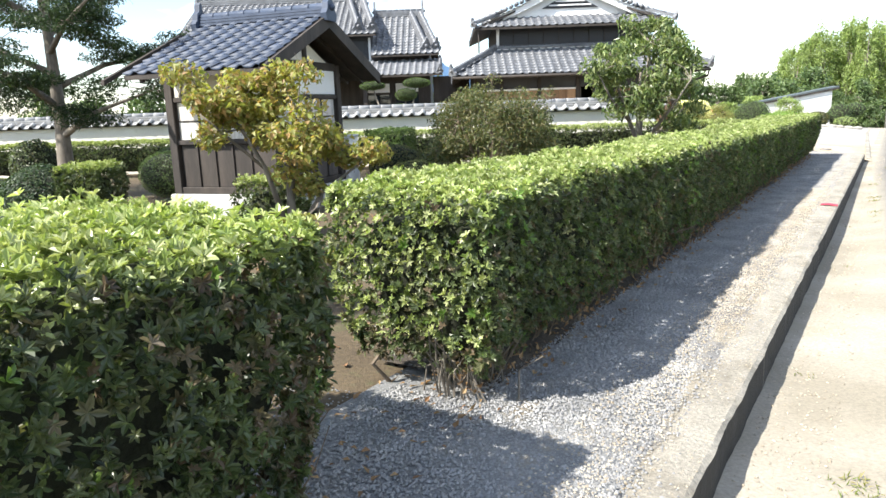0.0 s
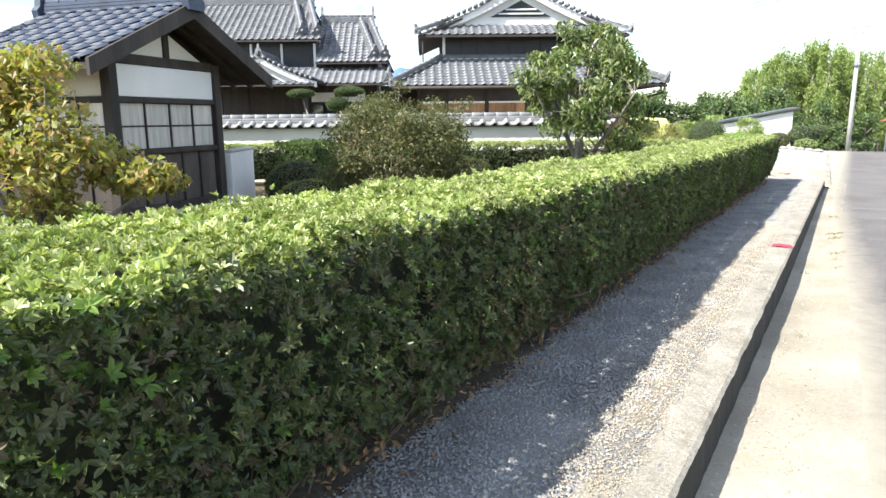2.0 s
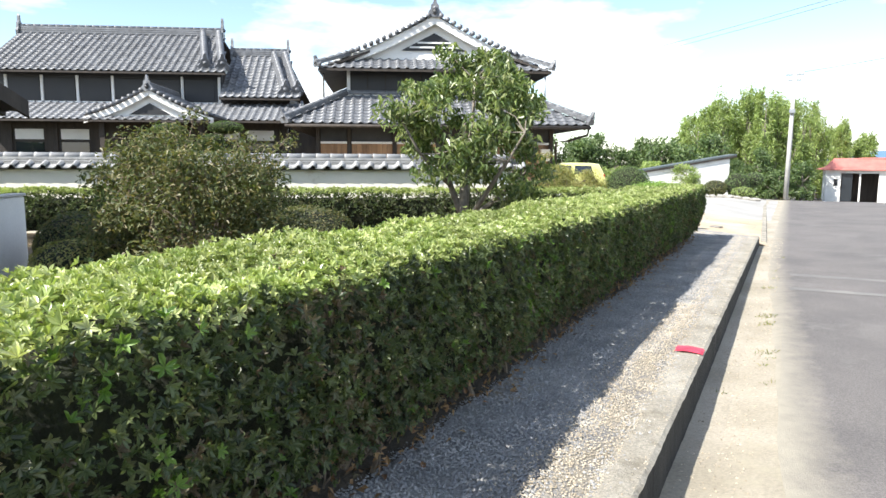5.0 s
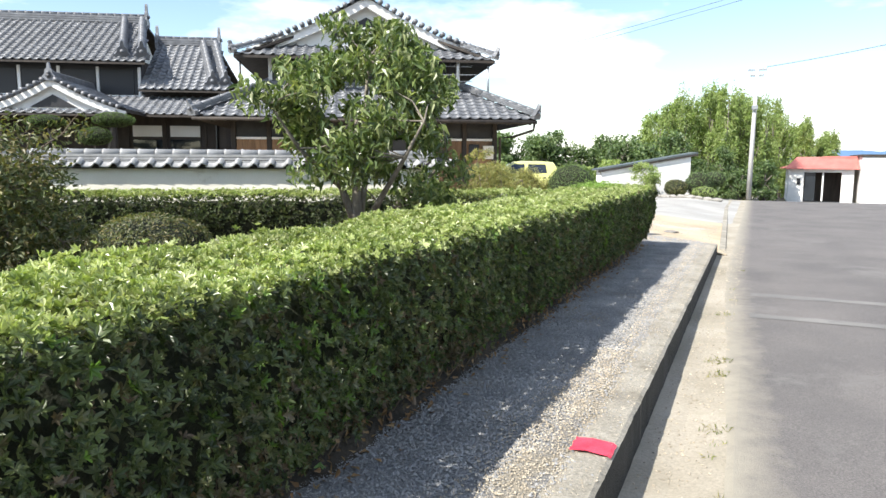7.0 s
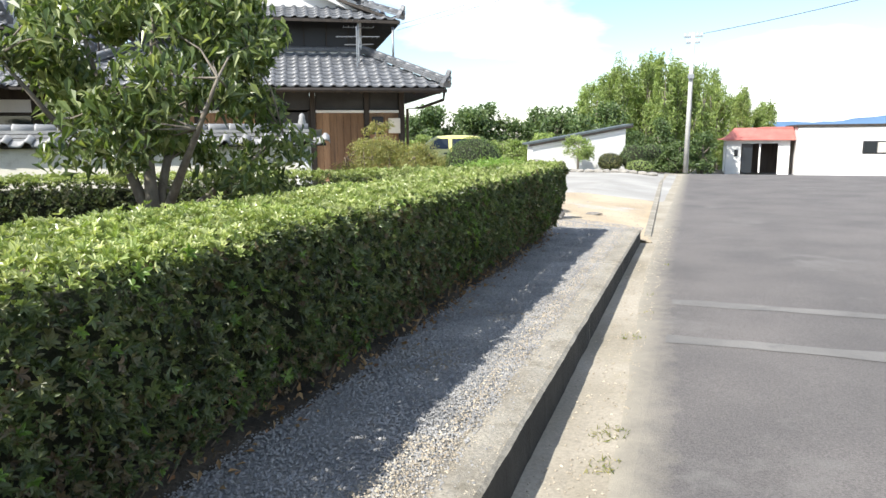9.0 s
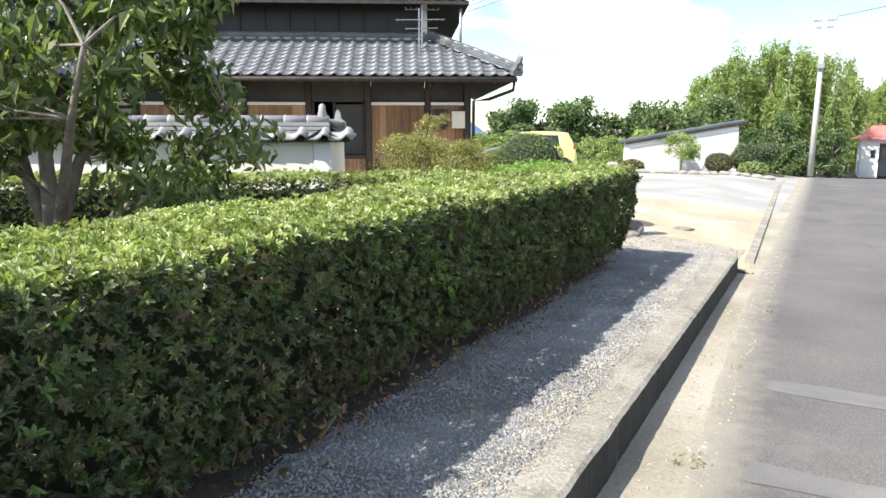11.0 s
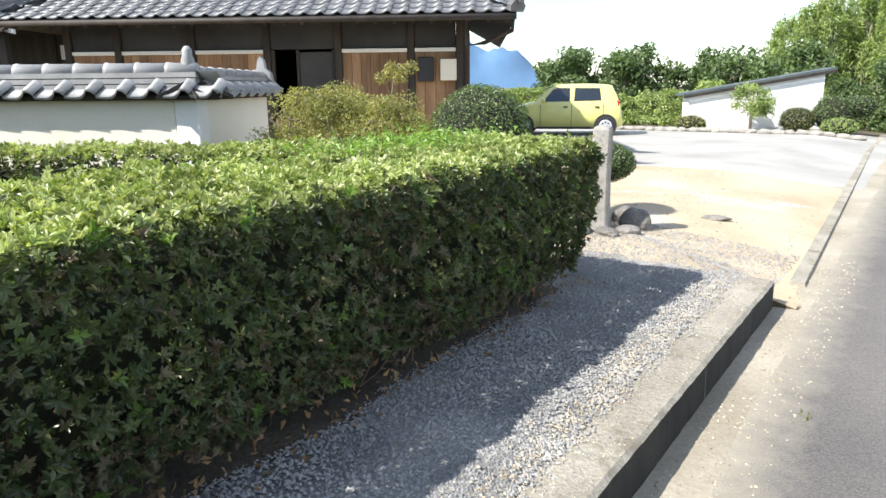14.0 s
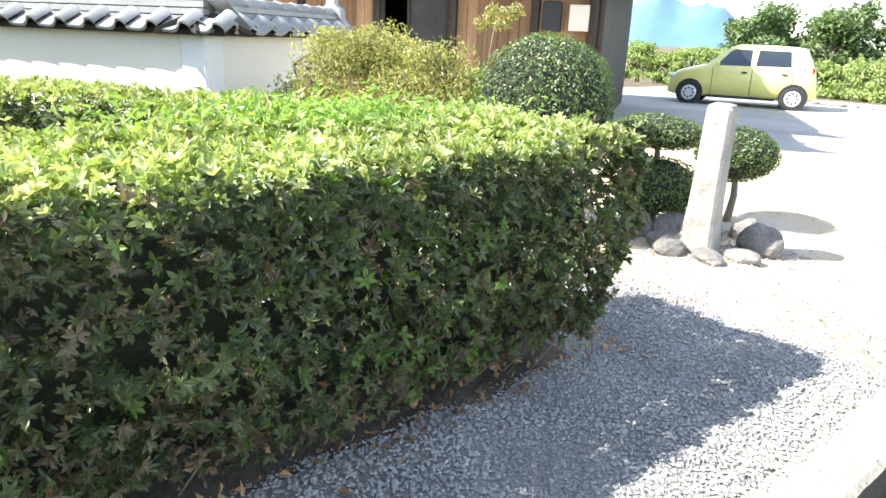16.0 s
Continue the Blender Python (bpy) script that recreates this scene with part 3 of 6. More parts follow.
def limb_tree(name, m, trunk, limbs, clumps, label, leaf, material, bark, seed=1, droop=0.3, wide=0.35, spread=0.8, category="tree", group="", per=1.0):
    """A tree: a tapered trunk, limbs (points with radii), twigs, and a crown of leaf clumps (centre, radius, count)."""
    rng = np.random.default_rng(seed)
    e = thing(name, m, label, category, group)
    bm = bmesh.new()
    tube(bm, [p[:3] for p in trunk], [p[3] for p in trunk], 12)
    part("trunk", bm, bark, e, smooth=True)
    for limb in limbs:
        bm = bmesh.new()
        tube(bm, [p[:3] for p in limb], [p[3] for p in limb], 8)
        part("limb", bm, bark, e, smooth=True)
    ends = [Vector(q[:3]) for limb in limbs for q in limb[1:]] + [Vector(q[:3]) for q in trunk[len(trunk) // 2:]]
    bm = bmesh.new()
    ps, ns = [], []
    for c, r, k in clumps:
        c = Vector(c)
        near = min(ends, key=lambda q: (q - c).length)
        mid = (near + c) / 2 + Vector(rng.normal(0, 0.08, 3)) * (c - near).length
        tube(bm, [near, mid, c], [0.012, 0.008, 0.004], 5)
        rr = r if hasattr(r, "__len__") else (r, r, r * 0.75)
        for j in range(4):
            q = c + Vector(unit(rng.normal(0, 1, (1, 3)))[0]) * (rr[0] * 0.8)
            tube(bm, [c.lerp(mid, 0.25), (c + q) / 2 + Vector((0, 0, 0.03)), q], [0.004, 0.003, 0.002], 4)
        d = unit(rng.normal(0, 1, (int(k * per), 3)))
        rad = rng.uniform(0, 1, (len(d), 1)) ** 0.45
        ps.append(np.array(c) + d * rad * np.array(rr))
        ns.append(d * 0.5 + np.array([0, 0, 0.6]))
    part("twig_growth", bm, bark, e)["kind"] = "stuff"
    leaves("crown", np.concatenate(ps), np.concatenate(ns), leaf, material, e, rng=rng, spread=spread, droop=droop, wide=wide)
    return e

# ---- the ground, the road and its edge ----
def gz(x, y):
    """Height of the ground: the road lies a step below the gravel and falls away behind its crest."""
    fall = -0.055 * min(max(0.0, y - 40.0), 22.0)
    if y < 20.24:
        deep = 0.08 * float(np.interp(y, [2, 6, 10, 14, 18], [0, 0.4, 1.0, 0.4, 0]))
        base = -0.19 - deep * min(1.0, max(0.0, -x / 0.3)) if x > -0.63 else 0.0
    else:
        k = 1.77 * min(1.0, (y - 20.24) / 1.3)
        base = -0.19 * min(1.0, max(0.0, (x + 0.63 + k) / (k + 0.02)))
    return base + fall


def sheet(name, xs, ys, lift, material, label, height=gz, wobble=0.0):
    verts = [(x, y, height(x, y) + lift + wobble * noise.noise(Vector((x * 1.3, y * 1.3, 0)))) for y in ys for x in xs]
    n = len(xs)
    faces = [(j * n + i, j * n + i + 1, (j + 1) * n + i + 1, (j + 1) * n + i) for j in range(len(ys) - 1) for i in range(n - 1)]
    ob = raw(name, verts, faces, material)
    return tagged(ob, label, "ground", kind="structure")


far_y = [40, 42, 45, 50, 55, 60, 62, 64, 80, 120, 200, 500, 1500, 4500]
sheet("ground", [-4500, -900, -200, -60, -30, -18, -12, -8, -5, -3, -2.4, -2, -1.5, -1, -0.64, -0.62, -0.3, 0, 3, 9.4, 12, 20, 60, 200, 900, 4500],
      [-900, -100, -20, -8, -2, 2, 6, 10, 14, 18, 20.235, 20.245, 20.4, 20.6, 20.8, 21, 21.3, 21.6, 22, 24, 27, 30, 33, 36, 38] + far_y, -0.012, M_SOIL, "bare brown soil with moss and dry leaves")
sheet("lot_sand", [-14, -11, -8, -6, -5, -3, -2.4, -2, -1.5, -1, -0.64, -0.62, -0.36], [20.245, 20.4, 20.6, 20.8, 21, 21.3, 21.6, 22, 23, 24, 25.5, 27], 0.0, M_SAND, "pale sandy yard with scattered grit", wobble=0.006)
sheet("lot_paving", [-14, -11, -8, -6, -4, -2.4, -1.6, -0.9, -0.47], [27.004, 29, 31, 33, 35, 37, 39], 0.0, M_LOTPAVE, "worn pale concrete yard paving")


def road_edge(y):
    """The ragged line where the asphalt begins."""
    return min(0.16, max(-0.30, 0.12 - 0.038 * (y - 7.0))) + 0.03 * noise.noise(Vector((3, y * 0.9, 1))) + 0.012 * noise.noise(Vector((3, y * 5.0, 2)))


def ribbon(name, ys, edges, lift, material, label):
    """A strip of the road: for each y, the x of its long edges."""
    verts, faces, n = [], [], 0
    for j, y in enumerate(ys):
        row = edges(y)
        n = len(row)
        verts += [(x, y, gz(x, y) + lift + 0.003 * noise.noise(Vector((x * 2, y * 1.5, 0)))) for x in row]
        if j:
            faces += [((j - 1) * n + k, (j - 1) * n + k + 1, j * n + k + 1, j * n + k) for k in range(n - 1)]
    return tagged(raw(name, verts, faces, material), label, "ground", kind="structure")


road_y = [-40, -20, -10, -4] + [i * 0.25 for i in range(-8, 160)] + [40.5, 41, 42, 44, 47, 50, 55, 60, 62, 90]
ribbon("asphalt_road", road_y, lambda y: [road_edge(y), max(0.0, road_edge(y) + 0.04), 1, 2, 4, 6, 9.3], 0.004, M_ASPHALT, "grey worn asphalt road")
def gutter_row(y):
    e = road_edge(y)
    if y > 20.25:
        return [-0.42 - 0.032 * (y - 21), -0.45 - 0.01 * max(0, y - 21), e - 0.06, e - 0.02, e + 0.002]
    return [-0.56, -0.44, min(-0.3, e - 0.13), e - 0.1, e + 0.002]


ribbon("gutter", [y for y in road_y if y < 44], gutter_row, 0.002, M_GUTTER, "pale concrete gutter with sand")
sheet("gravel_strip", [-2.3, -2, -1.6, -1.2, -0.9, -0.752], [-12] + [i * 0.5 for i in range(-6, 41)] + [20.24], 0.0, M_GRAVBED, "grey crushed gravel strip", wobble=0.014)

# the kerb: cast lengths with worn edges
kerb = thing("kerb", pose(0, 0, 0), "weathered concrete kerb beside the gutter", "kerb")
kerb["kind"] = "structure"
edges = [-12, -7, -3.0, 0.6, 4.2, 7.8, 11.4, 15.0, 18.4, 20.2]
for a, b in zip(edges, edges[1:]):
    bm = bmesh.new()
    n = max(2, int((b - a) / 0.035))
    rows = []
    for i in range(n + 1):
        y = a + 0.006 + (b - a - 0.012) * i / n
        w = [0.009 * noise.noise(Vector((y * 3.0, k * 5.0, 2))) + 0.005 * noise.noise(Vector((y * 9.0, k * 3.0, 5))) + 0.003 * noise.noise(Vector((y * 31.0, k * 2.0, 8))) for k in range(4)]
        rows.append([bm.verts.new(q) for q in ((-0.755 + w[0], y, -0.36), (-0.750 + w[0], y, 0.012 + w[2] * 0.6), (-0.66, y, 0.022 + w[2]), (-0.552, y, 0.016 + w[3] * 0.5),
                                              (-0.530 + w[1], y, 0.000 + w[1] * 0.4), (-0.522 + w[1] * 0.5, y, -0.36))])
    for r0, r1 in zip(rows, rows[1:]):
        for k in range(5):
            bm.faces.new((r0[k], r0[k + 1], r1[k + 1], r1[k]))
    bm.faces.new(rows[0]), bm.faces.new(rows[-1][::-1])
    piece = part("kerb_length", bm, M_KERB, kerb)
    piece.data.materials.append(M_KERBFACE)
    # sides turned to the road take the colour that holds their shade
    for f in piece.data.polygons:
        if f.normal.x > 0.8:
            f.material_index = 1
bm = bmesh.new()
rows = []
for i in range(7):
    y = 10.50 + 0.17 * i / 6
    e = 0.012 * noise.noise(Vector((y * 40, 1, 1)))
    rows.append([bm.verts.new(q) for q in ((-0.745 + e, y, 0.026), (-0.66, y + e, 0.036), (-0.555, y - e, 0.026), (-0.538 + e * 0.5, y, 0.016))])
for r0, r1 in zip(rows, rows[1:]):
    for k in range(3):
        bm.faces.new((r0[k], r0[k + 1], r1[k + 1], r1[k]))
part("paint_mark", bm, M_RED, kerb, "red survey paint mark")

# a low kerb that bends along the yard's mouth
low_kerb = thing("low_kerb", pose(0, 0, 0), "low flush concrete kerb along the yard", "kerb")
low_kerb["kind"] = "structure"
for i in range(12):
    y0, y1 = 20.9 + i * 1.25, 20.9 + (i + 1) * 1.25 - 0.012
    bm = bmesh.new()
    x0, x1 = -0.40 - 0.032 * (y0 - 21), -0.40 - 0.032 * (y1 - 21)
    vs = [bm.verts.new(q) for q in ((x0 - 0.13, y0, -0.24), (x0, y0, -0.23), (x1, y1, -0.24), (x1 - 0.13, y1, -0.24), (x0 - 0.13, y0, -0.155), (x0 - 0.02, y0, -0.155), (x1 - 0.02, y1, -0.155), (x1 - 0.13, y1, -0.155))]
    for q in ((3, 2, 1, 0), (4, 5, 6, 7), (0, 1, 5, 4), (1, 2, 6, 5), (2, 3, 7, 6), (3, 0, 4, 7)):
        bm.faces.new([vs[k] for k in q])
    part("kerb_length", bm, M_KERB, low_kerb)


# a band of tan dirt that has washed over the gravel and the kerb's back edge
rows, faces = [], []
ys = [2.5 + i * 0.08 for i in range(132)]
for j, y in enumerate(ys):
    wl_ = -0.92 + 0.10 * noise.noise(Vector((0, y * 0.7, 3))) + 0.05 * noise.noise(Vector((0, y * 3.1, 9))) - 0.16 * max(0.0, noise.noise(Vector((5, y * 0.35, 1))))
    wl_ = -0.77 + (wl_ + 0.74) * min(1.0, max(0.05, (13.0 - y) / 3.0), max(0.05, (y - 2.5) / 3.5))
    wr = -0.742 + 0.008 * noise.noise(Vector((1, y * 1.3, 7))) + 0.004 * noise.noise(Vector((1, y * 8.0, 4)))
    for k, q in enumerate((0.0, 0.2, 0.5, 0.8, 1.0)):
        rows.append((wl_ + (wr - wl_) * q, y, (0.000, 0.006, 0.010, 0.012, 0.012)[k] + 0.004 * noise.noise(Vector((q * 9, y * 5, 2)))))
for j in range(len(ys) - 1):
    faces += [(j * 5 + k, j * 5 + k + 1, j * 5 + k + 6, j * 5 + k + 5) for k in range(4)]
tagged(raw("dirt_strip", rows, faces, M_STRIP), "tan washed dirt beside the kerb", "ground", kind="structure")


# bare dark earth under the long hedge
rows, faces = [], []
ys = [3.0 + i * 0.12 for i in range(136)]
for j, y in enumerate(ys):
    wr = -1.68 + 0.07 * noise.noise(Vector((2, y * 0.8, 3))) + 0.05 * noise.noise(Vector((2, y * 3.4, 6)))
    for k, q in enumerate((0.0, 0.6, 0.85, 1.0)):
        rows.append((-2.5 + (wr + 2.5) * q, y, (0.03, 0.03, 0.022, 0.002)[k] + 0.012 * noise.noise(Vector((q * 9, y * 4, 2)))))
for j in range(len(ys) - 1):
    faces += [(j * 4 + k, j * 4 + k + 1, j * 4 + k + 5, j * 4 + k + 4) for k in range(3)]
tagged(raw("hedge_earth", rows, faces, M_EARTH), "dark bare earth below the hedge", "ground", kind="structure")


# two pale dusty seams across the road
for y in (15.2, 16.5):
    rows, faces = [], []
    for j in range(60):
        x = 0.05 + 9.2 * j / 59
        a = 0.05 * noise.noise(Vector((x * 0.6, y, 1))) + 0.02 * noise.noise(Vector((x * 4, y, 2)))
        w = 0.11 + 0.05 * noise.noise(Vector((x * 1.5, y, 5)))
        rows += [(x, y + a - w, gz(x, y) + 0.0075), (x, y + a + w, gz(x, y) + 0.0075)]
        if j:
            faces.append((2 * j - 2, 2 * j, 2 * j + 1, 2 * j - 1))
    tagged(raw("road_seam", rows, faces, M_SEAM), "pale dusty seam across the asphalt", "ground", kind="structure")


def stones(name, areas, material, label, size=(0.008, 0.022), seed=3, level=None):
    """Loose crushed stones, scattered over areas (x0, x1, y0, y1, count)."""
    rng = np.random.default_rng(seed)
    octa = np.array([(1, 0, -0.3), (-1, 0, -0.3), (0, 1, -0.3), (0, -1, -0.3), (0.3, 0.1, 0.8), (-0.3, -0.1, 0.75)], float)
    tri = np.array([(0, 2, 4), (2, 1, 5), (1, 3, 5), (3, 0, 4), (2, 5, 4), (3, 4, 5)])
    vs, fs, at = [], [], 0
    for x0, x1, y0, y1, k in areas:
        c = np.stack([rng.uniform(x0, x1, k), rng.uniform(y0, y1, k), np.zeros(k)], 1)
        c[:, 2] = [gz(x, y) + 0.006 for x, y in c[:, :2]] if level is None else level
        r = rng.uniform(size[0], size[1], (k, 1, 1)) * rng.uniform(0.5, 1.2, (k, 1, 3))
        r[:, :, 2] *= 0.7
        q = octa[None] * r * rng.uniform(0.7, 1.3, (k, 6, 1))
        t = rng.uniform(0, 6.28, k)
        co, si = np.cos(t)[:, None], np.sin(t)[:, None]
        q = np.stack([q[:, :, 0] * co - q[:, :, 1] * si, q[:, :, 0] * si + q[:, :, 1] * co, q[:, :, 2]], 2) + c[:, None]
        vs.append(q.reshape(-1, 3))
        fs.append((tri[None] + (np.arange(k) * 6)[:, None, None] + at).reshape(-1, 3))
        at += k * 6
    ob = raw(name, np.concatenate(vs), np.concatenate(fs), material)
    return tagged(ob, label, "gravel", kind="stuff")


stones("gravel", [(-2.2, -0.78, 1.0, 2.8, 11000), (-1.78, -0.78, 2.8, 8, 26000), (-1.76, -0.78, 8, 20.3, 58000), (-2.0, -1.7, 2.8, 19.3, 3500), (-2.7, -1.7, 19.2, 20.4, 5500), (-2.6, -0.6, 20.0, 22.0, 7000), (-7, -0.7, 22.0, 27, 2500), (-1.0, -0.64, 1, 12, 2500), (-0.8, -0.57, 11, 20.2, 11000), (-0.66, -0.55, 0, 20.2, 1200), (-2.9, -2.2, 1.0, 2.6, 900)],
       M_STONE, "loose grey crushed stone", (0.005, 0.0125))
stones("grit", [(-0.48, -0.1, 2, 22, 2500), (-1.15, -0.56, 1, 12, 9000), (-0.9, -0.56, 11, 20.2, 9000)], M_GRIT, "sandy grit along the kerb", (0.004, 0.011), 5)

stones("kerb_gravel", [(-0.80, -0.71, -0.5, 20.2, 2200), (-0.74, -0.64, 0.5, 20.2, 1200), (-0.66, -0.56, 0.5, 20.2, 250)], M_STONE, "grey chippings scattered on the kerb", (0.004, 0.011), 6, 0.021)
stones("kerb_grit", [(-0.98, -0.70, 0.0, 20.2, 6000), (-1.02, -0.70, 4.5, 12.5, 10000), (-0.72, -0.55, 0.0, 20.2, 3000)], M_GRIT, "tan grit scattered on the kerb", (0.003, 0.008), 7, 0.019)

# ---- hedges ----
def long_lift(v):
    v = v.copy()
    v[:, 2] *= 1 + 0.07 * np.clip((6.5 - v[:, 1]) / 6.0, 0, 1)
    return v


hedge("clipped_hedge", pose(-2.52, 2.62, 0), (1.04, 16.68, 1.05), "long clipped evergreen hedge with bright green top", 1750, 0.033, 0.13, lift=long_lift, seed=11, fresh=M_HEDGESUN, young=0.06, sunny=0.5)
hedge("corner_hedge", pose(-3.0, -2.6, 0), (1.52, 4.25, 1.17), "clipped evergreen hedge block beside the gap", 1500, 0.037, 0.15, seed=12, fresh=M_HEDGESUN, young=0.03)
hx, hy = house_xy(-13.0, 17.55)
hedge("wall_hedge", pose(hx, hy, 0, 0, 0, ROT), (20.6, 0.75, 0.93), "low clipped hedge below the garden wall", 700, 0.042, 0.14, seed=13, stems=False, fresh=M_HEDGESUN)

# ---- roofs ----
def tile_mesh(name, w, ex, material, hump=0.036):
    """One pantile: a trough with a roll at one side, its lower edge closed."""
    n = 8
    bm = bmesh.new()
    rows = []
    for y, up in ((-0.01, 0.034), (ex + 0.02, 0.004)):
        rows.append([bm.verts.new((w * 1.04 * i / n, y, up + hump * math.exp(-((i / n - 0.8) / 0.17) ** 2) - 0.012 * math.sin(math.pi * min(1, i / n / 0.7)))) for i in range(n + 1)])
    rim = [bm.verts.new((v.co.x, v.co.y + 0.004, v.co.z - 0.03)) for v in rows[0]]
    for a, b in ((rows[0], rows[1]), (rim, rows[0])):
        for i in range(n):
            bm.faces.new((a[i], a[i + 1], b[i + 1], b[i]))
    me = bpy.data.meshes.new(name)
    bm.to_mesh(me)
    bm.free()
    me.polygons.foreach_set("use_smooth", [True] * len(me.polygons))
    me.materials.append(material)
    return me


TILES = {}


def tiled(parent, origin, along, up, width, length, material, inside=None, w=0.27, ex=0.235, pieces=True, hump=0.036):
    """Tiles on a slope from its lower left corner; inside(a, u) tells which places (along, up) carry one."""
    along, up = Vector(along).normalized(), Vector(up).normalized()
    out = along.cross(up)
    key = (material.name, w, ex, hump)
    if key not in TILES:
        TILES[key] = tile_mesh("tile", w, ex, material, hump)
    me = TILES[key]
    turn = Matrix((along, up, out)).transposed().to_4x4()
    base = np.array([v.co for v in me.vertices])
    polys = [list(p.vertices) for p in me.polygons]
    vs, fs = [], []
    for r in range(max(1, round(length / ex))):
        for c in range(max(1, round(width / w))):
            if inside and not inside((c + 0.5) * w, (r + 0.5) * ex):
                continue
            m = Matrix.Translation(Vector(origin) + along * (c * w) + up * (r * ex)) @ turn
            m = m @ Matrix.Rotation(random.uniform(-0.008, 0.008), 4, "Z") @ Matrix.Translation((0, 0, random.uniform(0, 0.004)))
            if pieces:
                ob = new("tile", me)
                ob.parent = parent
                ob.matrix_local = m
            else:
                mm = np.array(m)
                fs += [[i + len(vs) * len(base) for i in p] for p in polys]
                vs.append(base @ mm[:3, :3].T + mm[:3, 3])
    if not pieces and vs:
        ob = raw("tiles", np.concatenate(vs), fs, material, parent, smooth=True)
        ob["kind"] = "stuff"


def slab(name, pts, thick, material, parent, label=""):
    """A flat board over the polygon pts, its thickness downward."""
    bm = bmesh.new()
    top = [bm.verts.new(p) for p in pts]
    low = [bm.verts.new((p[0], p[1], p[2] - thick)) for p in pts]
    bm.faces.new(top), bm.faces.new(low[::-1])
    n = len(pts)
    for i in range(n):
        bm.faces.new((top[i], top[(i + 1) % n], low[(i + 1) % n], low[i]))
    return part(name, bm, material, parent, label)


def ridge(parent, a, b, material, high=0.2, wide=0.16, ornament="both"):
    """A built-up ridge: courses of flat tiles, a row of round caps, end ornaments."""
    a, b = Vector(a), Vector(b)
    way = b - a
    n = way.normalized()
    side = n.cross(Vector((0, 0, 1))).normalized()
    up = side.cross(n)
    bm = bmesh.new()
    for k in range(3):
        w = wide * (1.0 - 0.12 * k) / 2
        z0, z1 = high * k / 4, high * (k + 0.82) / 4
        q = [a + side * (-w) + up * z0, a + side * w + up * z0, b + side * w + up * z0, b - side * w + up * z0]
        vs = [bm.verts.new(p) for p in q] + [bm.verts.new(p + up * (z1 - z0)) for p in q]
        for f in ((3, 2, 1, 0), (4, 5, 6, 7), (0, 1, 5, 4), (1, 2, 6, 5), (2, 3, 7, 6), (3, 0, 4, 7)):
            bm.faces.new([vs[i] for i in f])
    part("ridge_course", bm, material, parent)
    k = max(1, round(way.length / 0.3))
    bm = bmesh.new()
    step = way.length / k
    tube(bm, [(0, 0, 0), (step * 0.1, 0, 0), (step * 0.96, 0, 0)], [wide * 0.38, wide * 0.34, wide * 0.33], 10)
    bmesh.ops.recalc_face_normals(bm, faces=bm.faces)
    me = bpy.data.meshes.new("ridge_cap")
    bm.to_mesh(me)
    bm.free()
    me.polygons.foreach_set("use_smooth", [True] * len(me.polygons))
    me.materials.append(material)
    turn = Matrix((n, side, up)).transposed().to_4x4()
    for i in range(k):
        ob = new("ridge_cap", me)
        ob.parent = parent
        ob.matrix_local = Matrix.Translation(a + way * (i / k) + up * (high * 0.76)) @ turn
    for p, s, use in ((a, -1, ornament in ("both", "start")), (b, 1, ornament in ("both", "end"))):
        if not use:
            continue
        bm = bmesh.new()
        h = high * 1.7
        shape = [(-0.8, -0.25), (-0.95, 0.1), (-0.62, 0.32), (-0.55, 0.62), (-0.25, 0.78), (-0.16, 1.12), (0, 1.25), (0.16, 1.12), (0.25, 0.78), (0.55, 0.62), (0.62, 0.32), (0.95, 0.1), (0.8, -0.25)]
        f = [bm.verts.new(p + n * s * 0.07 + side * (x * wide) + up * (y * h)) for x, y in shape]
        g = [bm.verts.new(p - n * s * 0.03 + side * (x * wide) + up * (y * h)) for x, y in shape]
        bm.faces.new(f), bm.faces.new(g[::-1])
        for i in range(len(shape)):
            j = (i + 1) % len(shape)
            bm.faces.new((f[i], f[j], g[j], g[i]))
        bmesh.ops.create_icosphere(bm, subdivisions=2, radius=wide * 0.3, matrix=Matrix.Translation(p + n * s * 0.08 + up * (h * 0.4)))
        part("ridge_ornament", bm, material, parent)


def bow(a, b, sag, k=8):
    """Points of a line from a to b that sags in its middle, as old roofs do."""
    a, b = Vector(a), Vector(b)
    return [a.lerp(b, i / k) - Vector((0, 0, sag * 4 * (i / k) * (1 - i / k))) for i in range(k + 1)]


def gable_front(parent, apex, left, right, y, material, white, verge=True, wide=0.20, sag=0.12):
    """Barge boards and a row of verge tiles on a gable in the plane y."""
    for end in (left, right):
        pts = bow((apex[0], y, apex[1]), (end[0], y, end[1]), sag)
        bm = bmesh.new()
        rows = [[bm.verts.new(p + Vector(q)) for q in ((0, -0.05, -0.05), (0, 0.05, -0.05), (0, 0.05, -0.05 - wide), (0, -0.05, -0.05 - wide))] for p in pts]
        for r0, r1 in zip(rows, rows[1:]):
            for k in range(4):
                bm.faces.new((r0[k], r0[(k + 1) % 4], r1[(k + 1) % 4], r1[k]))
        bm.faces.new(rows[0]), bm.faces.new(rows[-1][::-1])
        part("barge_board", bm, white, parent)
        if verge:
            total = (Vector(pts[-1]) - Vector(pts[0])).length
            k = int(total / 0.21)
            for i in range(k):
                t = i / k * (len(pts) - 1)
                p = pts[int(t)].lerp(pts[min(int(t) + 1, len(pts) - 1)], t - int(t))
                bm = bmesh.new()
                tube(bm, [p + Vector((0, -0.16, 0.03)), p + Vector((0, 0.1, 0.05)), p + Vector((0, 0.34, 0.05))], [0.075, 0.07, 0.065], 8)
                part("verge_tile", bm, material, parent, smooth=True)


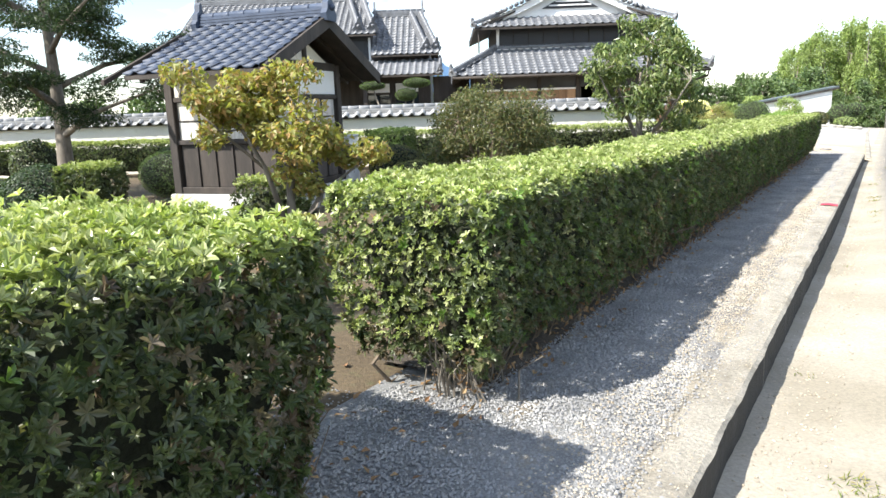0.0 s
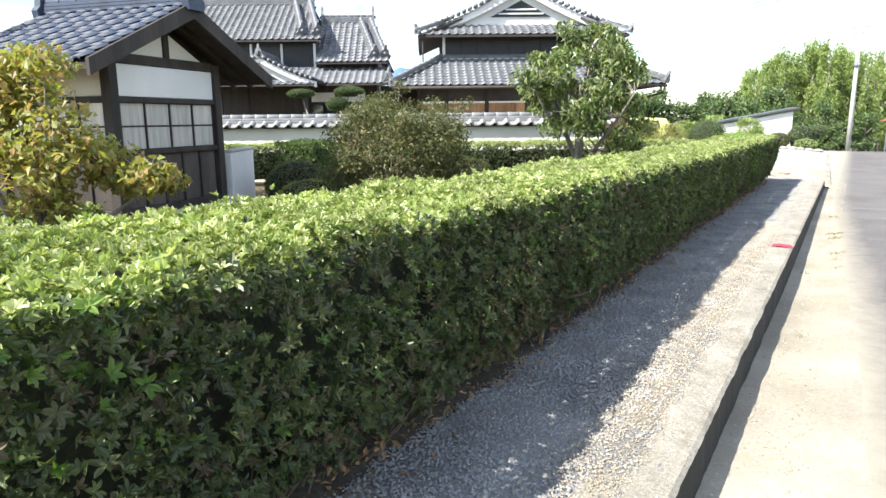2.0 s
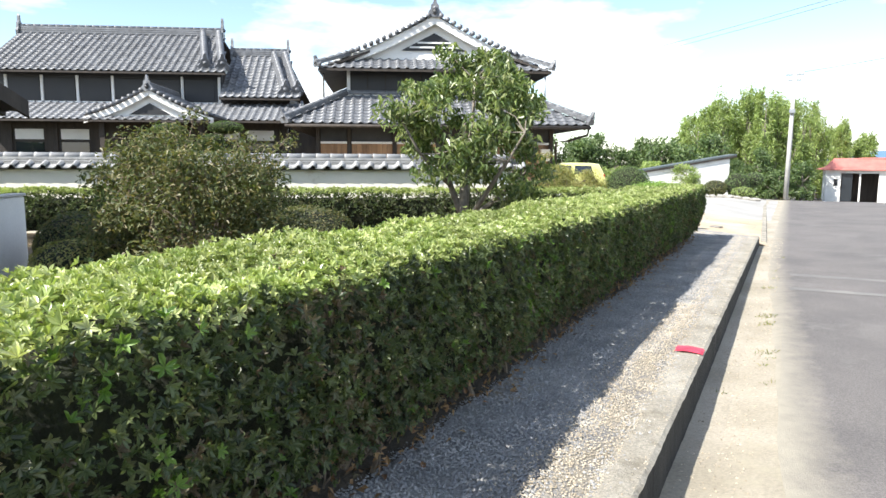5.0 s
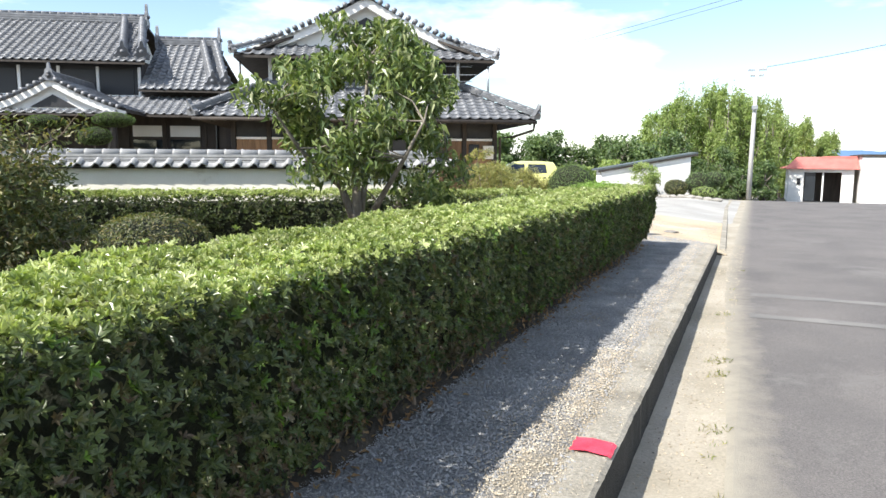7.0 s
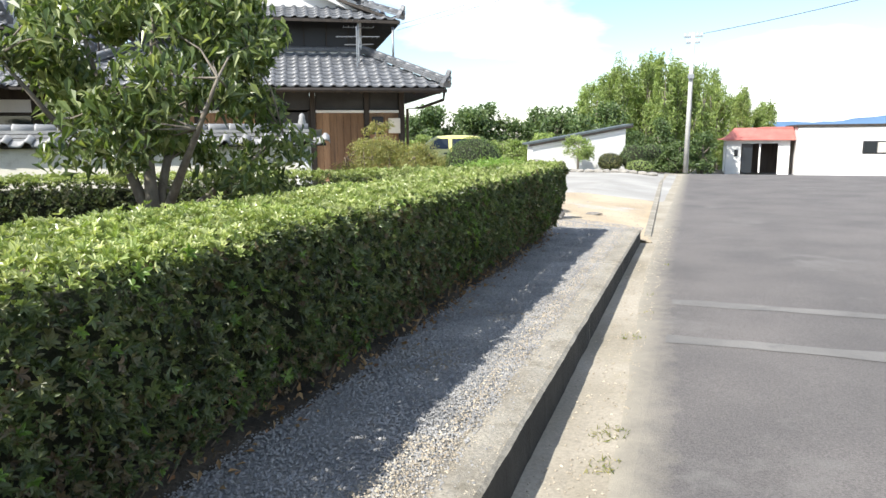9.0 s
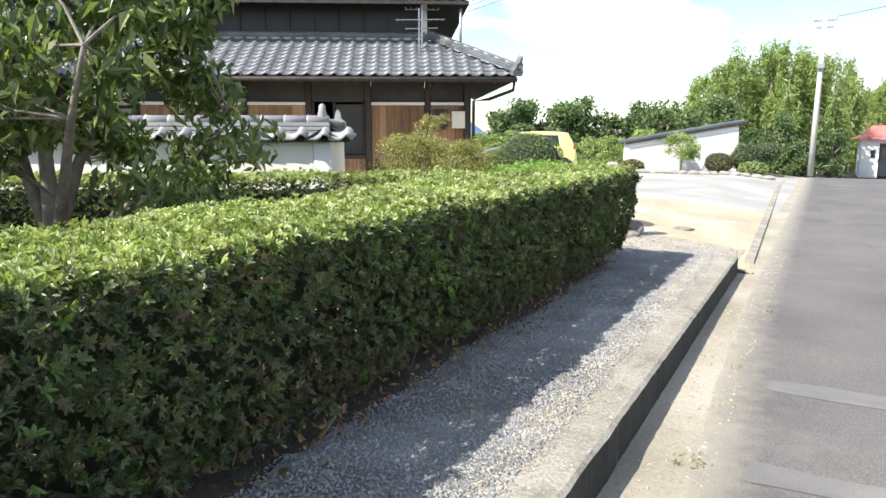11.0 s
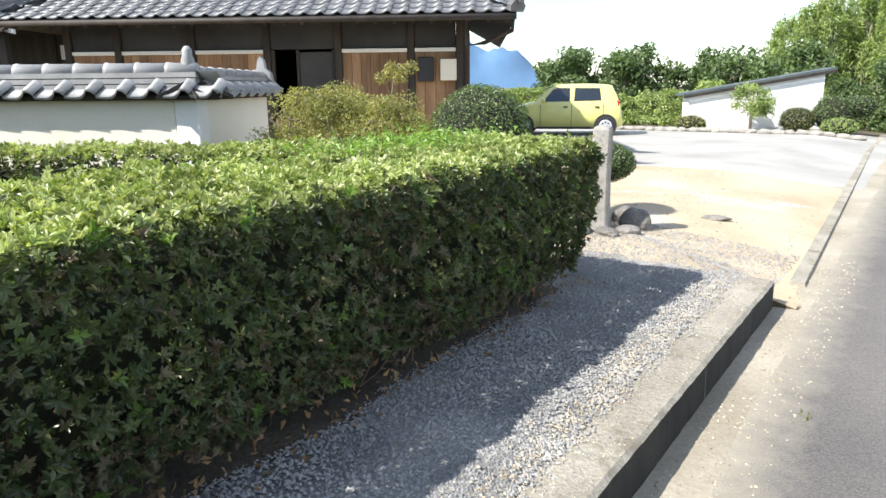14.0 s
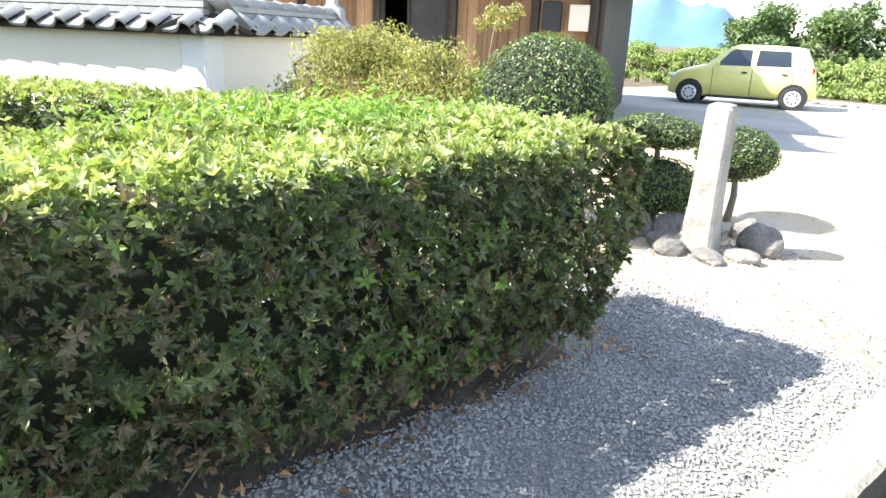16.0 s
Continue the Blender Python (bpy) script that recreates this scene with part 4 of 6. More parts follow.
# ---- the house with the timber front ----
def timber_house():
    S, D = 4.5, 28.0
    h = housed("house", S, D, 0.0, "two-storey timber house with grey tiled hip and gable roofs", "house")
    def L(s, d, z):
        return (s - S, d - D, z)
    fd = 24.8 - D
    # lower walls
    block("wall", (0.95 - S, 8.05 - S, 31.8 - D, 32.0 - D, -0.03, 2.8), M_BEAM, h)
    block("link_wall", (-0.75 - S, 0.94 - S, 32.2 - D, 32.35 - D, -0.03, 2.95), M_BEAM, h)
    for s0 in (0.95, 7.9):
        block("wall", (s0 - S, s0 + 0.15 - S, fd + 0.12, 31.8 - D, -0.03, 2.8), M_BEAM, h)
    posts = [0.95, 1.86, 3.2, 4.55, 5.82, 7.1, 7.95]
    for s in posts:
        block("post", (s - 0.06 - S, s + 0.06 - S, fd - 0.03, fd + 0.1, -0.03, 2.8), M_BEAM, h)
    block("beam", (0.85 - S, 8.1 - S, fd - 0.05, fd + 0.12, 2.56, 2.72), M_BEAM, h)
    for s0, s1 in zip(posts, posts[1:]):
        a, b = s0 + 0.065 - S, s1 - 0.065 - S
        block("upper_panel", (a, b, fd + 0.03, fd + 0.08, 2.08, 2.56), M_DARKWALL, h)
        if s0 != 4.55:
            block("white_rail", (a, b, fd - 0.02, fd + 0.06, 2.01, 2.075), M_WHITE, h)
            n = round((b - a) / 0.16)
            for i in range(n):
                block("board", (a + (b - a) * i / n + 0.003, a + (b - a) * (i + 1) / n - 0.003, fd + 0.02 + random.uniform(0, 0.008), fd + 0.06, 0.0, 2.005), M_BROWN, h, bevel=0.004)
        else:
            block("window_sill", (a, b, fd - 0.02, fd + 0.08, 0.88, 0.95), M_BEAM, h)
            n = 8
            for i in range(n):
                block("board", (a + (b - a) * i / n + 0.003, a + (b - a) * (i + 1) / n - 0.003, fd + 0.02, fd + 0.06, 0.0, 0.875), M_BROWN, h, bevel=0.004)
            block("window_frame", (a, a + 0.06, fd, fd + 0.07, 0.955, 2.07), M_BEAM, h)
            pane = block("window_pane", (a + 0.50, b - 0.05, fd + 0.03, fd + 0.055, 0.96, 2.03), M_DARKWALL, h, "grey papered sliding pane")
            block("window_frame", (a + 0.45, a + 0.50, fd + 0.01, fd + 0.065, 0.955, 2.07), M_BEAM, h)
            block("window_frame", (b - 0.05, b, fd, fd + 0.07, 0.955, 2.07), M_BEAM, h)
    block("floor_slab", (1.1 - S, 7.9 - S, fd + 0.2, 31.7 - D, 0.0, 0.3), M_BEAM, h)
    # fittings on the front
    cab = block("meter_box", (7.62 - S, 7.90 - S, fd - 0.13, fd + 0.02, 1.52, 1.88), M_PLASTER, h, "cream meter box")
    block("meter_panel", (7.22 - S, 7.50 - S, fd - 0.09, fd + 0.02, 1.50, 1.92), M_BLACK, h, "dark meter panel", 0.015)
    # upper storey
    ud = 25.9 - D
    # black holds the shade over the recessed upper windows
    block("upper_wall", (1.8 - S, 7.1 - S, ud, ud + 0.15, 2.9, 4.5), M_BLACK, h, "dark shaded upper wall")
    for s0 in (1.8, 6.95):
        block("upper_wall", (s0 - S, s0 + 0.15 - S, ud + 0.15, 31.5 - D, 2.9, 4.5), M_BEAM, h)
    block("white_rail", (1.75 - S, 7.15 - S, ud - 0.06, ud - 0.003, 3.50, 3.60), M_WHITE, h)
    for s in (1.82, 7.08):
        block("white_post", (s - 0.05 - S, s + 0.05 - S, ud - 0.07, ud - 0.003, 3.604, 4.3), M_WHITE, h)
    for i in range(9):
        s = 2.4 + i * 0.55
        block("window_bar", (s - 0.015 - S, s + 0.015 - S, ud - 0.03, ud - 0.003, 3.604, 4.25), M_BEAM, h, bevel=0.003)
    # lower roof: front, right and left slopes
    e0, e1, ed, ez = 0.12, 8.88, 23.9, 2.54
    t0, t1, td, tz = 1.8, 7.1, 25.95, 3.52
    slab("roof_board", [L(e0, ed, ez), L(e1, ed, ez), L(t1, td, tz), L(t0, td, tz)], 0.07, M_BEAM, h)
    slab("roof_board", [L(e1, ed, ez), L(e1, 32.3, ez), L(t1, 32.3, tz), L(t1, td, tz)], 0.07, M_BEAM, h)
    slab("roof_board", [L(e0, 32.3, ez), L(e0, ed, ez), L(t0, td, tz), L(t0, 32.3, tz)], 0.07, M_BEAM, h)
    up = Vector((0, td - ed, tz - ez))
    ln = up.length
    def ok(a, u):
        f = u / ln
        return (t0 - e0) * f - 0.05 < a < (e1 - e0) - (e1 - t1) * f + 0.05
    tiled(h, L(e0, ed, ez + 0.015), (1, 0, 0), up, e1 - e0, ln, M_TILE, ok)
    upr = Vector((t1 - e1, 0, tz - ez))
    tiled(h, L(e1, ed, ez + 0.015), (0, 1, 0), upr, 8.2, upr.length, M_TILE, lambda a, u: a > (td - ed) * u / upr.length - 0.05, pieces=False)
    upl = Vector((t0 - e0, 0, tz - ez))
    tiled(h, L(e0, 32.2, ez + 0.015), (0, -1, 0), upl, 8.2, upl.length, M_TILE, lambda a, u: a < 8.3 - (td - ed) * u / upl.length + 0.05, pieces=False)
    ridge(h, L(t1, td, tz + 0.05), L(e1 - 0.02, ed + 0.02, ez + 0.10), M_TILE, 0.16, 0.17, "end")
    ridge(h, L(t0, td, tz + 0.05), L(e0 + 0.02, ed + 0.02, ez + 0.10), M_TILE, 0.16, 0.17, "end")
    ridge(h, L(t0, td - 0.1, tz + 0.03), L(t1, td - 0.1, tz + 0.03), M_TILE, 0.10, 0.14, "none")
    # rafters under the eaves
    for i in range(29):
        s = e0 + 0.15 + i * (e1 - e0 - 0.3) / 28
        block("rafter", (s - 0.025 - S, s + 0.025 - S, -0.02, 1.0, -0.055, 0.0), M_BEAM, h, bevel=0.004, m=Matrix.Translation(L(0 + S, ed + 0.05, ez - 0.075)) @ Matrix.Rotation(math.atan2(tz - ez, td - ed), 4, "X"))
    # gutter with its bent downpipe
    bm = bmesh.new()
    tube(bm, [L(e0, ed - 0.06, ez - 0.06), L(e1, ed - 0.06, ez - 0.06)], 0.045, 8)
    part("rain_gutter", bm, M_BEAM, h, smooth=True)
    bm = bmesh.new()
    tube(bm, [L(e1 - 0.05, ed, ez - 0.1), L(e1 - 0.06, ed + 0.05, ez - 0.26), L(e1 - 0.5, ed + 0.5, ez - 0.42), L(8.09, 24.74, 2.1), L(8.09, 24.74, 0.0)], 0.035, 8)
    part("downpipe", bm, M_BEAM, h, smooth=True)
    bm = bmesh.new()
    tube(bm, [L(7.85, 25.3, 4.1), L(7.85, 25.3, 3.15)], 0.03, 8)
    part("downpipe", bm, M_ZINC, h, smooth=True)
    bm = bmesh.new()
    tube(bm, [L(1.1, 25.3, 4.1), L(1.1, 25.35, 3.05)], 0.025, 8)
    part("downpipe", bm, M_BEAM, h, smooth=True)
    # upper roof: front skirt, side slopes, gable
    a0, a1, ad, az_ = 0.95, 8.02, 25.2, 4.24
    g0, g1, gd, g_z = 1.75, 7.2, 26.2, 4.66
    slab("roof_board", [L(a0, ad, az_), L(a1, ad, az_), L(g1, gd, g_z), L(g0, gd, g_z)], 0.07, M_BEAM, h)
    up2 = Vector((0, gd - ad, g_z - az_))
    tiled(h, L(a0, ad, az_ + 0.015), (1, 0, 0), up2, a1 - a0, up2.length, M_TILE, lambda a, u: (g0 - a0) * u / up2.length - 0.05 < a < (a1 - a0) - (a1 - g1) * u / up2.length + 0.05)
    rs, rz_ = 4.48, 6.0
    for s_e, s_g, sg in ((a0, g0, 1), (a1, g1, -1)):
        mid = ((s_e + rs) / 2, (az_ + rz_) / 2 - 0.14)
        prof = [(s_e, az_), mid, (rs, rz_)]
        for (p, q) in zip(prof, prof[1:]):
            first = p[0] == s_e
            slab("roof_board", [L(p[0], ad if first else gd - 0.25, p[1]), L(p[0], 32.0, p[1]), L(q[0], 32.0, q[1]), L(q[0], gd - 0.25, q[1])], 0.07, M_BEAM, h)
            u = Vector((q[0] - p[0], 0, q[1] - p[1]))
            if sg > 0:
                tiled(h, L(p[0], 32.0, p[1] + 0.015), (0, -1, 0), u, 6.1, u.length, M_TILE, None, pieces=False)
            else:
                tiled(h, L(p[0], gd - 0.25, p[1] + 0.015), (0, 1, 0), u, 6.1, u.length, M_TILE, None, pieces=False)
        ridge(h, L(s_g + sg * 0.35, gd - 0.12, g_z + 0.16), L(s_e, ad + 0.02, az_ + 0.10), M_TILE, 0.13, 0.16, "end")
    gable_front(h, (rs - S, rz_ + 0.02), (1.35 - S, 4.62), (7.6 - S, 4.62), gd - 0.3 - D, M_TILE, M_WHITE, sag=0.10, wide=0.26)
    ridge(h, L(rs, gd - 0.35, rz_), L(rs, 32.0, rz_), M_TILE, 0.24, 0.22, "both")
    bm = bmesh.new()
    prism(bm, [(1.9 - S, 4.6), (7.06 - S, 4.6), (rs - S, 5.85)], "y", gd - 0.12 - D, gd + 0.05 - D)
    part("gable_wall", bm, M_WHITE, h)
    bm = bmesh.new()
    prism(bm, [(3.45 - S, 4.92), (5.5 - S, 4.92), (rs - S, 5.46)], "y", gd - 0.17 - D, gd - 0.125 - D)
    part("gable_vent", bm, M_BLACK, h, "dark triangular gable vent")
    for z in (5.02, 5.16):
        w = (5.46 - z) / 0.54 * 0.95
        block("vent_bar", (rs - w - S, rs + w - S, gd - 0.20 - D, gd - 0.172 - D, z - 0.025, z + 0.025), M_WHITE, h, bevel=0.004)
    # television aerial on its mast
    a = housed("aerial", 7.0, 25.3, 3.19, "grey metal television aerial on the lower roof", "aerial")
    bm = bmesh.new()
    tube(bm, [(0, 0, -0.01), (0, 0, 1.1)], 0.02, 8)
    part("mast", bm, M_ZINC, a)
    for z, w in ((1.02, 0.42), (0.88, 0.36)):
        bm = bmesh.new()
        tube(bm, [(-w, 0, z), (w, 0, z)], 0.011, 6)
        part("boom", bm, M_ZINC, a)
        for i in range(7):
            x = -w + 2 * w * i / 6
            bm = bmesh.new()
            tube(bm, [(x, -0.16, z + 0.012), (x, 0.16, z + 0.012)], 0.006, 5)
            part("rod", bm, M_ZINC, a)


timber_house()


# ---- the large house behind ----
def main_house():
    S, D = -6.0, 36.0
    h = housed("house", S, D, 0.0, "large two-storey farmhouse with silver-grey tiled roofs", "house")
    def L(s, d, z):
        return (s - S, d - D, z)
    def gable_roof(s0, s1, rd, rz, ed, ez, inset, bd, cut):
        slab("roof_board", [L(s0, ed, ez), L(s1, ed, ez), L(s1 - cut, rd, rz), L(s0, rd, rz)], 0.08, M_BEAM, h)
        slab("roof_board", [L(s1, bd, ez), L(s0, bd, ez), L(s0, rd, rz), L(s1 - cut, rd, rz)], 0.08, M_BEAM, h)
        up = Vector((0, rd - ed, rz - ez))
        tiled(h, L(s0, ed, ez + 0.015), (1, 0, 0), up, s1 - s0, up.length, M_TILE, lambda a, u: a < s1 - s0 - cut * u / up.length, w=0.29, ex=0.26, pieces=False, hump=0.05)
        ridge(h, L(s0, rd, rz), L(s1 - cut + 0.03, rd, rz), M_TILE, 0.36, 0.26, "both")
        for s in (s1 - inset, s1 - 0.08):
            ridge(h, L(s - cut, rd - 0.15, rz - 0.05), L(s - 0.1, ed + 0.35, ez + 0.27), M_TILE, 0.28, 0.30, "end")
        bm = bmesh.new()
        prism(bm, [(ed + 0.9 - D, ez + 0.1), (bd - 0.9 - D, ez + 0.1), (rd - D, rz - 0.25)], "x", s1 - cut - 0.35 - S, s1 - cut - 0.15 - S)
        part("gable_wall", bm, M_WHITE, h)
    gable_roof(-12.6, -3.3, 36.0, 6.95, 32.5, 4.95, 0.75, 39.5, 0.85)
    gable_roof(-3.6, -0.42, 35.6, 6.05, 32.6, 4.0, 0.55, 38.6, 0.85)
    ud = 33.2 - D
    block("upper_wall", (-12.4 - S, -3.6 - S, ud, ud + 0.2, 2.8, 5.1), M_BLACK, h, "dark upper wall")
    block("side_wall", (-3.8 - S, -3.6 - S, ud + 0.2, 38.8 - D, 2.8, 5.1), M_BEAM, h)
    block("white_rail", (-12.4 - S, -3.6 - S, ud - 0.06, ud - 0.003, 3.72, 3.84), M_WHITE, h)
    for s in (-11.9, -10.55, -9.2, -7.85, -6.5, -5.15, -3.7):
        block("white_post", (s - 0.05 - S, s + 0.05 - S, ud - 0.08, ud - 0.003, 3.844, 4.85), M_WHITE, h)
        if s < -3.8:
            block("window_pane", (s + 0.07 - S, s + 1.25 - S, ud - 0.03, ud - 0.003, 3.86, 4.75), M_BLACK, h)
    block("wing_wall", (-3.59 - S, -0.9 - S, ud - 0.02, ud + 0.2, 2.8, 4.15), M_BEAM, h)
    block("wing_wall", (-1.1 - S, -0.9 - S, ud + 0.2, 38 - D, 0.0, 4.15), M_BEAM, h)
    # lower roof along the front
    l0, l1, ed, ez, td, tz = -12.8, -0.3, 31.3, 3.02, 33.2, 3.78
    slab("roof_board", [L(l0, ed, ez), L(l1, ed, ez), L(l1, td, tz), L(l0, td, tz)], 0.08, M_BEAM, h)
    up = Vector((0, td - ed, tz - ez))
    tiled(h, L(l0, ed, ez + 0.015), (1, 0, 0), up, l1 - l0, up.length, M_TILE, None, w=0.29, ex=0.26, pieces=False, hump=0.045)
    ridge(h, L(l1 - 0.1, td - 0.1, tz), L(l1 - 0.1, ed + 0.1, ez + 0.12), M_TILE, 0.16, 0.17, "end")
    # lower wall with openings
    wd = 32.4 - D
    block("wall", (-12.4 - S, -0.9 - S, wd, wd + 0.2, -0.03, 3.2), M_BEAM, h, "dark timber wall")
    for s in (-11.5, -9.8, -8.0, -6.6, -4.0, -2.7, -1.3):
        block("post", (s - 0.08 - S, s + 0.08 - S, wd - 0.06, wd - 0.003, -0.03, 3.0), M_BEAM, h)
    for s in (-11.3, -9.6, -3.8, -2.5):
        block("window_pane", (s - S, s + 1.05 - S, wd - 0.04, wd - 0.003, 1.0, 2.2), M_GLASS, h)
        block("white_panel", (s - S, s + 1.05 - S, wd - 0.04, wd - 0.003, 2.3, 2.7), M_WHITE, h)
    # entrance porch with its own gable
    pd, ap, pz = 29.4, -5.3, 4.0
    for s_e in (-7.5, -3.1):
        prof = [(s_e, 3.05), ((s_e + ap) / 2, 3.42), (ap, pz)]
        for p, q in zip(prof, prof[1:]):
            slab("porch_roof_board", [L(p[0], pd, p[1]), L(p[0], 33.0, p[1]), L(q[0], 33.0, q[1]), L(q[0], pd, q[1])], 0.08, M_BEAM, h)
            u = Vector((q[0] - p[0], 0, q[1] - p[1]))
            if s_e < ap:
                tiled(h, L(p[0], 33.0, p[1] + 0.015), (0, -1, 0), u, 3.5, u.length, M_TILE, None, w=0.29, ex=0.26, pieces=False)
            else:
                tiled(h, L(p[0], pd, p[1] + 0.015), (0, 1, 0), u, 3.5, u.length, M_TILE, None, w=0.29, ex=0.26, pieces=False)
    gable_front(h, (ap - S, pz + 0.02), (-7.5 - S, 3.05), (-3.1 - S, 3.05), pd - D, M_TILE, M_WHITE, sag=0.09, wide=0.22)
    ridge(h, L(ap, pd - 0.05, pz), L(ap, 33.0, pz), M_TILE, 0.22, 0.2, "start")
    bm = bmesh.new()
    prism(bm, [(-6.9 - S, 3.02), (-3.7 - S, 3.02), (ap - S, 3.85)], "y", pd + 0.15 - D, pd + 0.25 - D)
    part("gable_wall", bm, M_WHITE, h)
    bm = bmesh.new()
    prism(bm, [(-6.0 - S, 3.10), (-4.6 - S, 3.10), (ap - S, 3.5)], "y", pd + 0.10 - D, pd + 0.146 - D)
    part("gable_vent", bm, M_BLACK, h)
    slab("porch_eave", [L(-7.4, pd - 0.3, 2.88), L(-3.2, pd - 0.3, 2.88), L(-3.2, pd + 0.6, 3.12), L(-7.4, pd + 0.6, 3.12)], 0.06, M_BEAM, h)
    upp = Vector((0, 0.9, 0.24))
    tiled(h, L(-7.4, pd - 0.3, 2.895), (1, 0, 0), upp, 4.2, upp.length * 0.5, M_TILE, None, w=0.29, ex=0.26, pieces=False)
    for s in (-7.0, -3.6):
        block("porch_post", (s - 0.09 - S, s + 0.09 - S, pd + 0.2 - D, pd + 0.38 - D, -0.03, 2.95), M_BEAM, h)


main_house()


# ---- garden wall ----
def garden_wall():
    w = housed("garden_wall", 5.6, 19.0, 0.0, "cream plastered garden wall with grey tile capping", "wall")
    w["kind"] = "structure"
    block("wall_face", (-22.0, -0.22, 0.0, 0.22, -0.03, 1.36), M_PLASTER, w, bevel=0.01)
    block("return_wall", (-0.22, 0.0, 0.224, 2.2, -0.03, 1.36), M_PLASTER, w, bevel=0.01)
    block("corner_pillar", (-0.216, 0.02, -0.02, 0.22, -0.03, 1.36), M_WHITE, w, "white plastered corner pillar", 0.012)
    # capping roofs on both sides of the ridge
    ez, tz, half = 1.34, 1.47, 0.19
    for y0, sgn in ((0.11, -1), (0.11, 1)):
        e, t = y0 + sgn * half, y0
        slab("cap_board", [(-22.2, e, ez), (0.25, e, ez), (0.05, t, tz), (-22.2, t, tz)][::-sgn], 0.04, M_BEAM, w)
        u = Vector((0, t - e, tz - ez))
        if sgn < 0:
            for a, b, pcs in ((-22.2, -14.1, False), (-14.1, 0.22, True)):
                tiled(w, (a, e - 0.055, ez - 0.02), (1, 0, 0), u, b - a, 0.17, M_CAPTILE, None, w=0.30, ex=0.18, pieces=pcs, hump=0.085)
        else:
            tiled(w, (0.2, e + 0.03, ez + 0.01), (-1, 0, 0), u, 22.2, 0.34, M_CAPTILE, None, w=0.30, ex=0.34, pieces=False, hump=0.05)
    for x0, sgn in ((-0.11, 1), (-0.11, -1)):
        e, t = x0 + sgn * half, x0
        slab("cap_board", [(e, -0.2, ez), (e, 2.35, ez), (t, 2.35, tz), (t, 0.0, tz)][::sgn], 0.04, M_BEAM, w)
        u = Vector((t - e, 0, tz - ez))
        if sgn > 0:
            tiled(w, (e + 0.055, -0.1, ez - 0.02), (0, 1, 0), u, 2.4, 0.17, M_CAPTILE, None, w=0.30, ex=0.16, hump=0.085)
        else:
            tiled(w, (e - 0.03, 2.3, ez + 0.01), (0, -1, 0), u, 1.8, 0.34, M_CAPTILE, None, w=0.30, ex=0.34, pieces=False, hump=0.05)
    ridge(w, (-22.2, 0.11, 1.40), (0.0, 0.11, 1.40), M_CAPTILE, 0.22, 0.24, "none")
    ridge(w, (-0.11, 0.12, 1.40), (-0.11, 2.4, 1.40), M_CAPTILE, 0.19, 0.22, "end")
    bm = bmesh.new()
    tube(bm, [(-0.1, 0.11, 1.56), (-0.1, 0.11, 1.62), (-0.1, 0.11, 1.66), (-0.1, 0.11, 1.72), (-0.1, 0.11, 1.76), (-0.1, 0.11, 1.80)], [0.06, 0.05, 0.065, 0.045, 0.05, 0.02], 10)
    part("finial", bm, M_CAPTILE, w, "small tiled finial at the corner", smooth=True)


garden_wall()


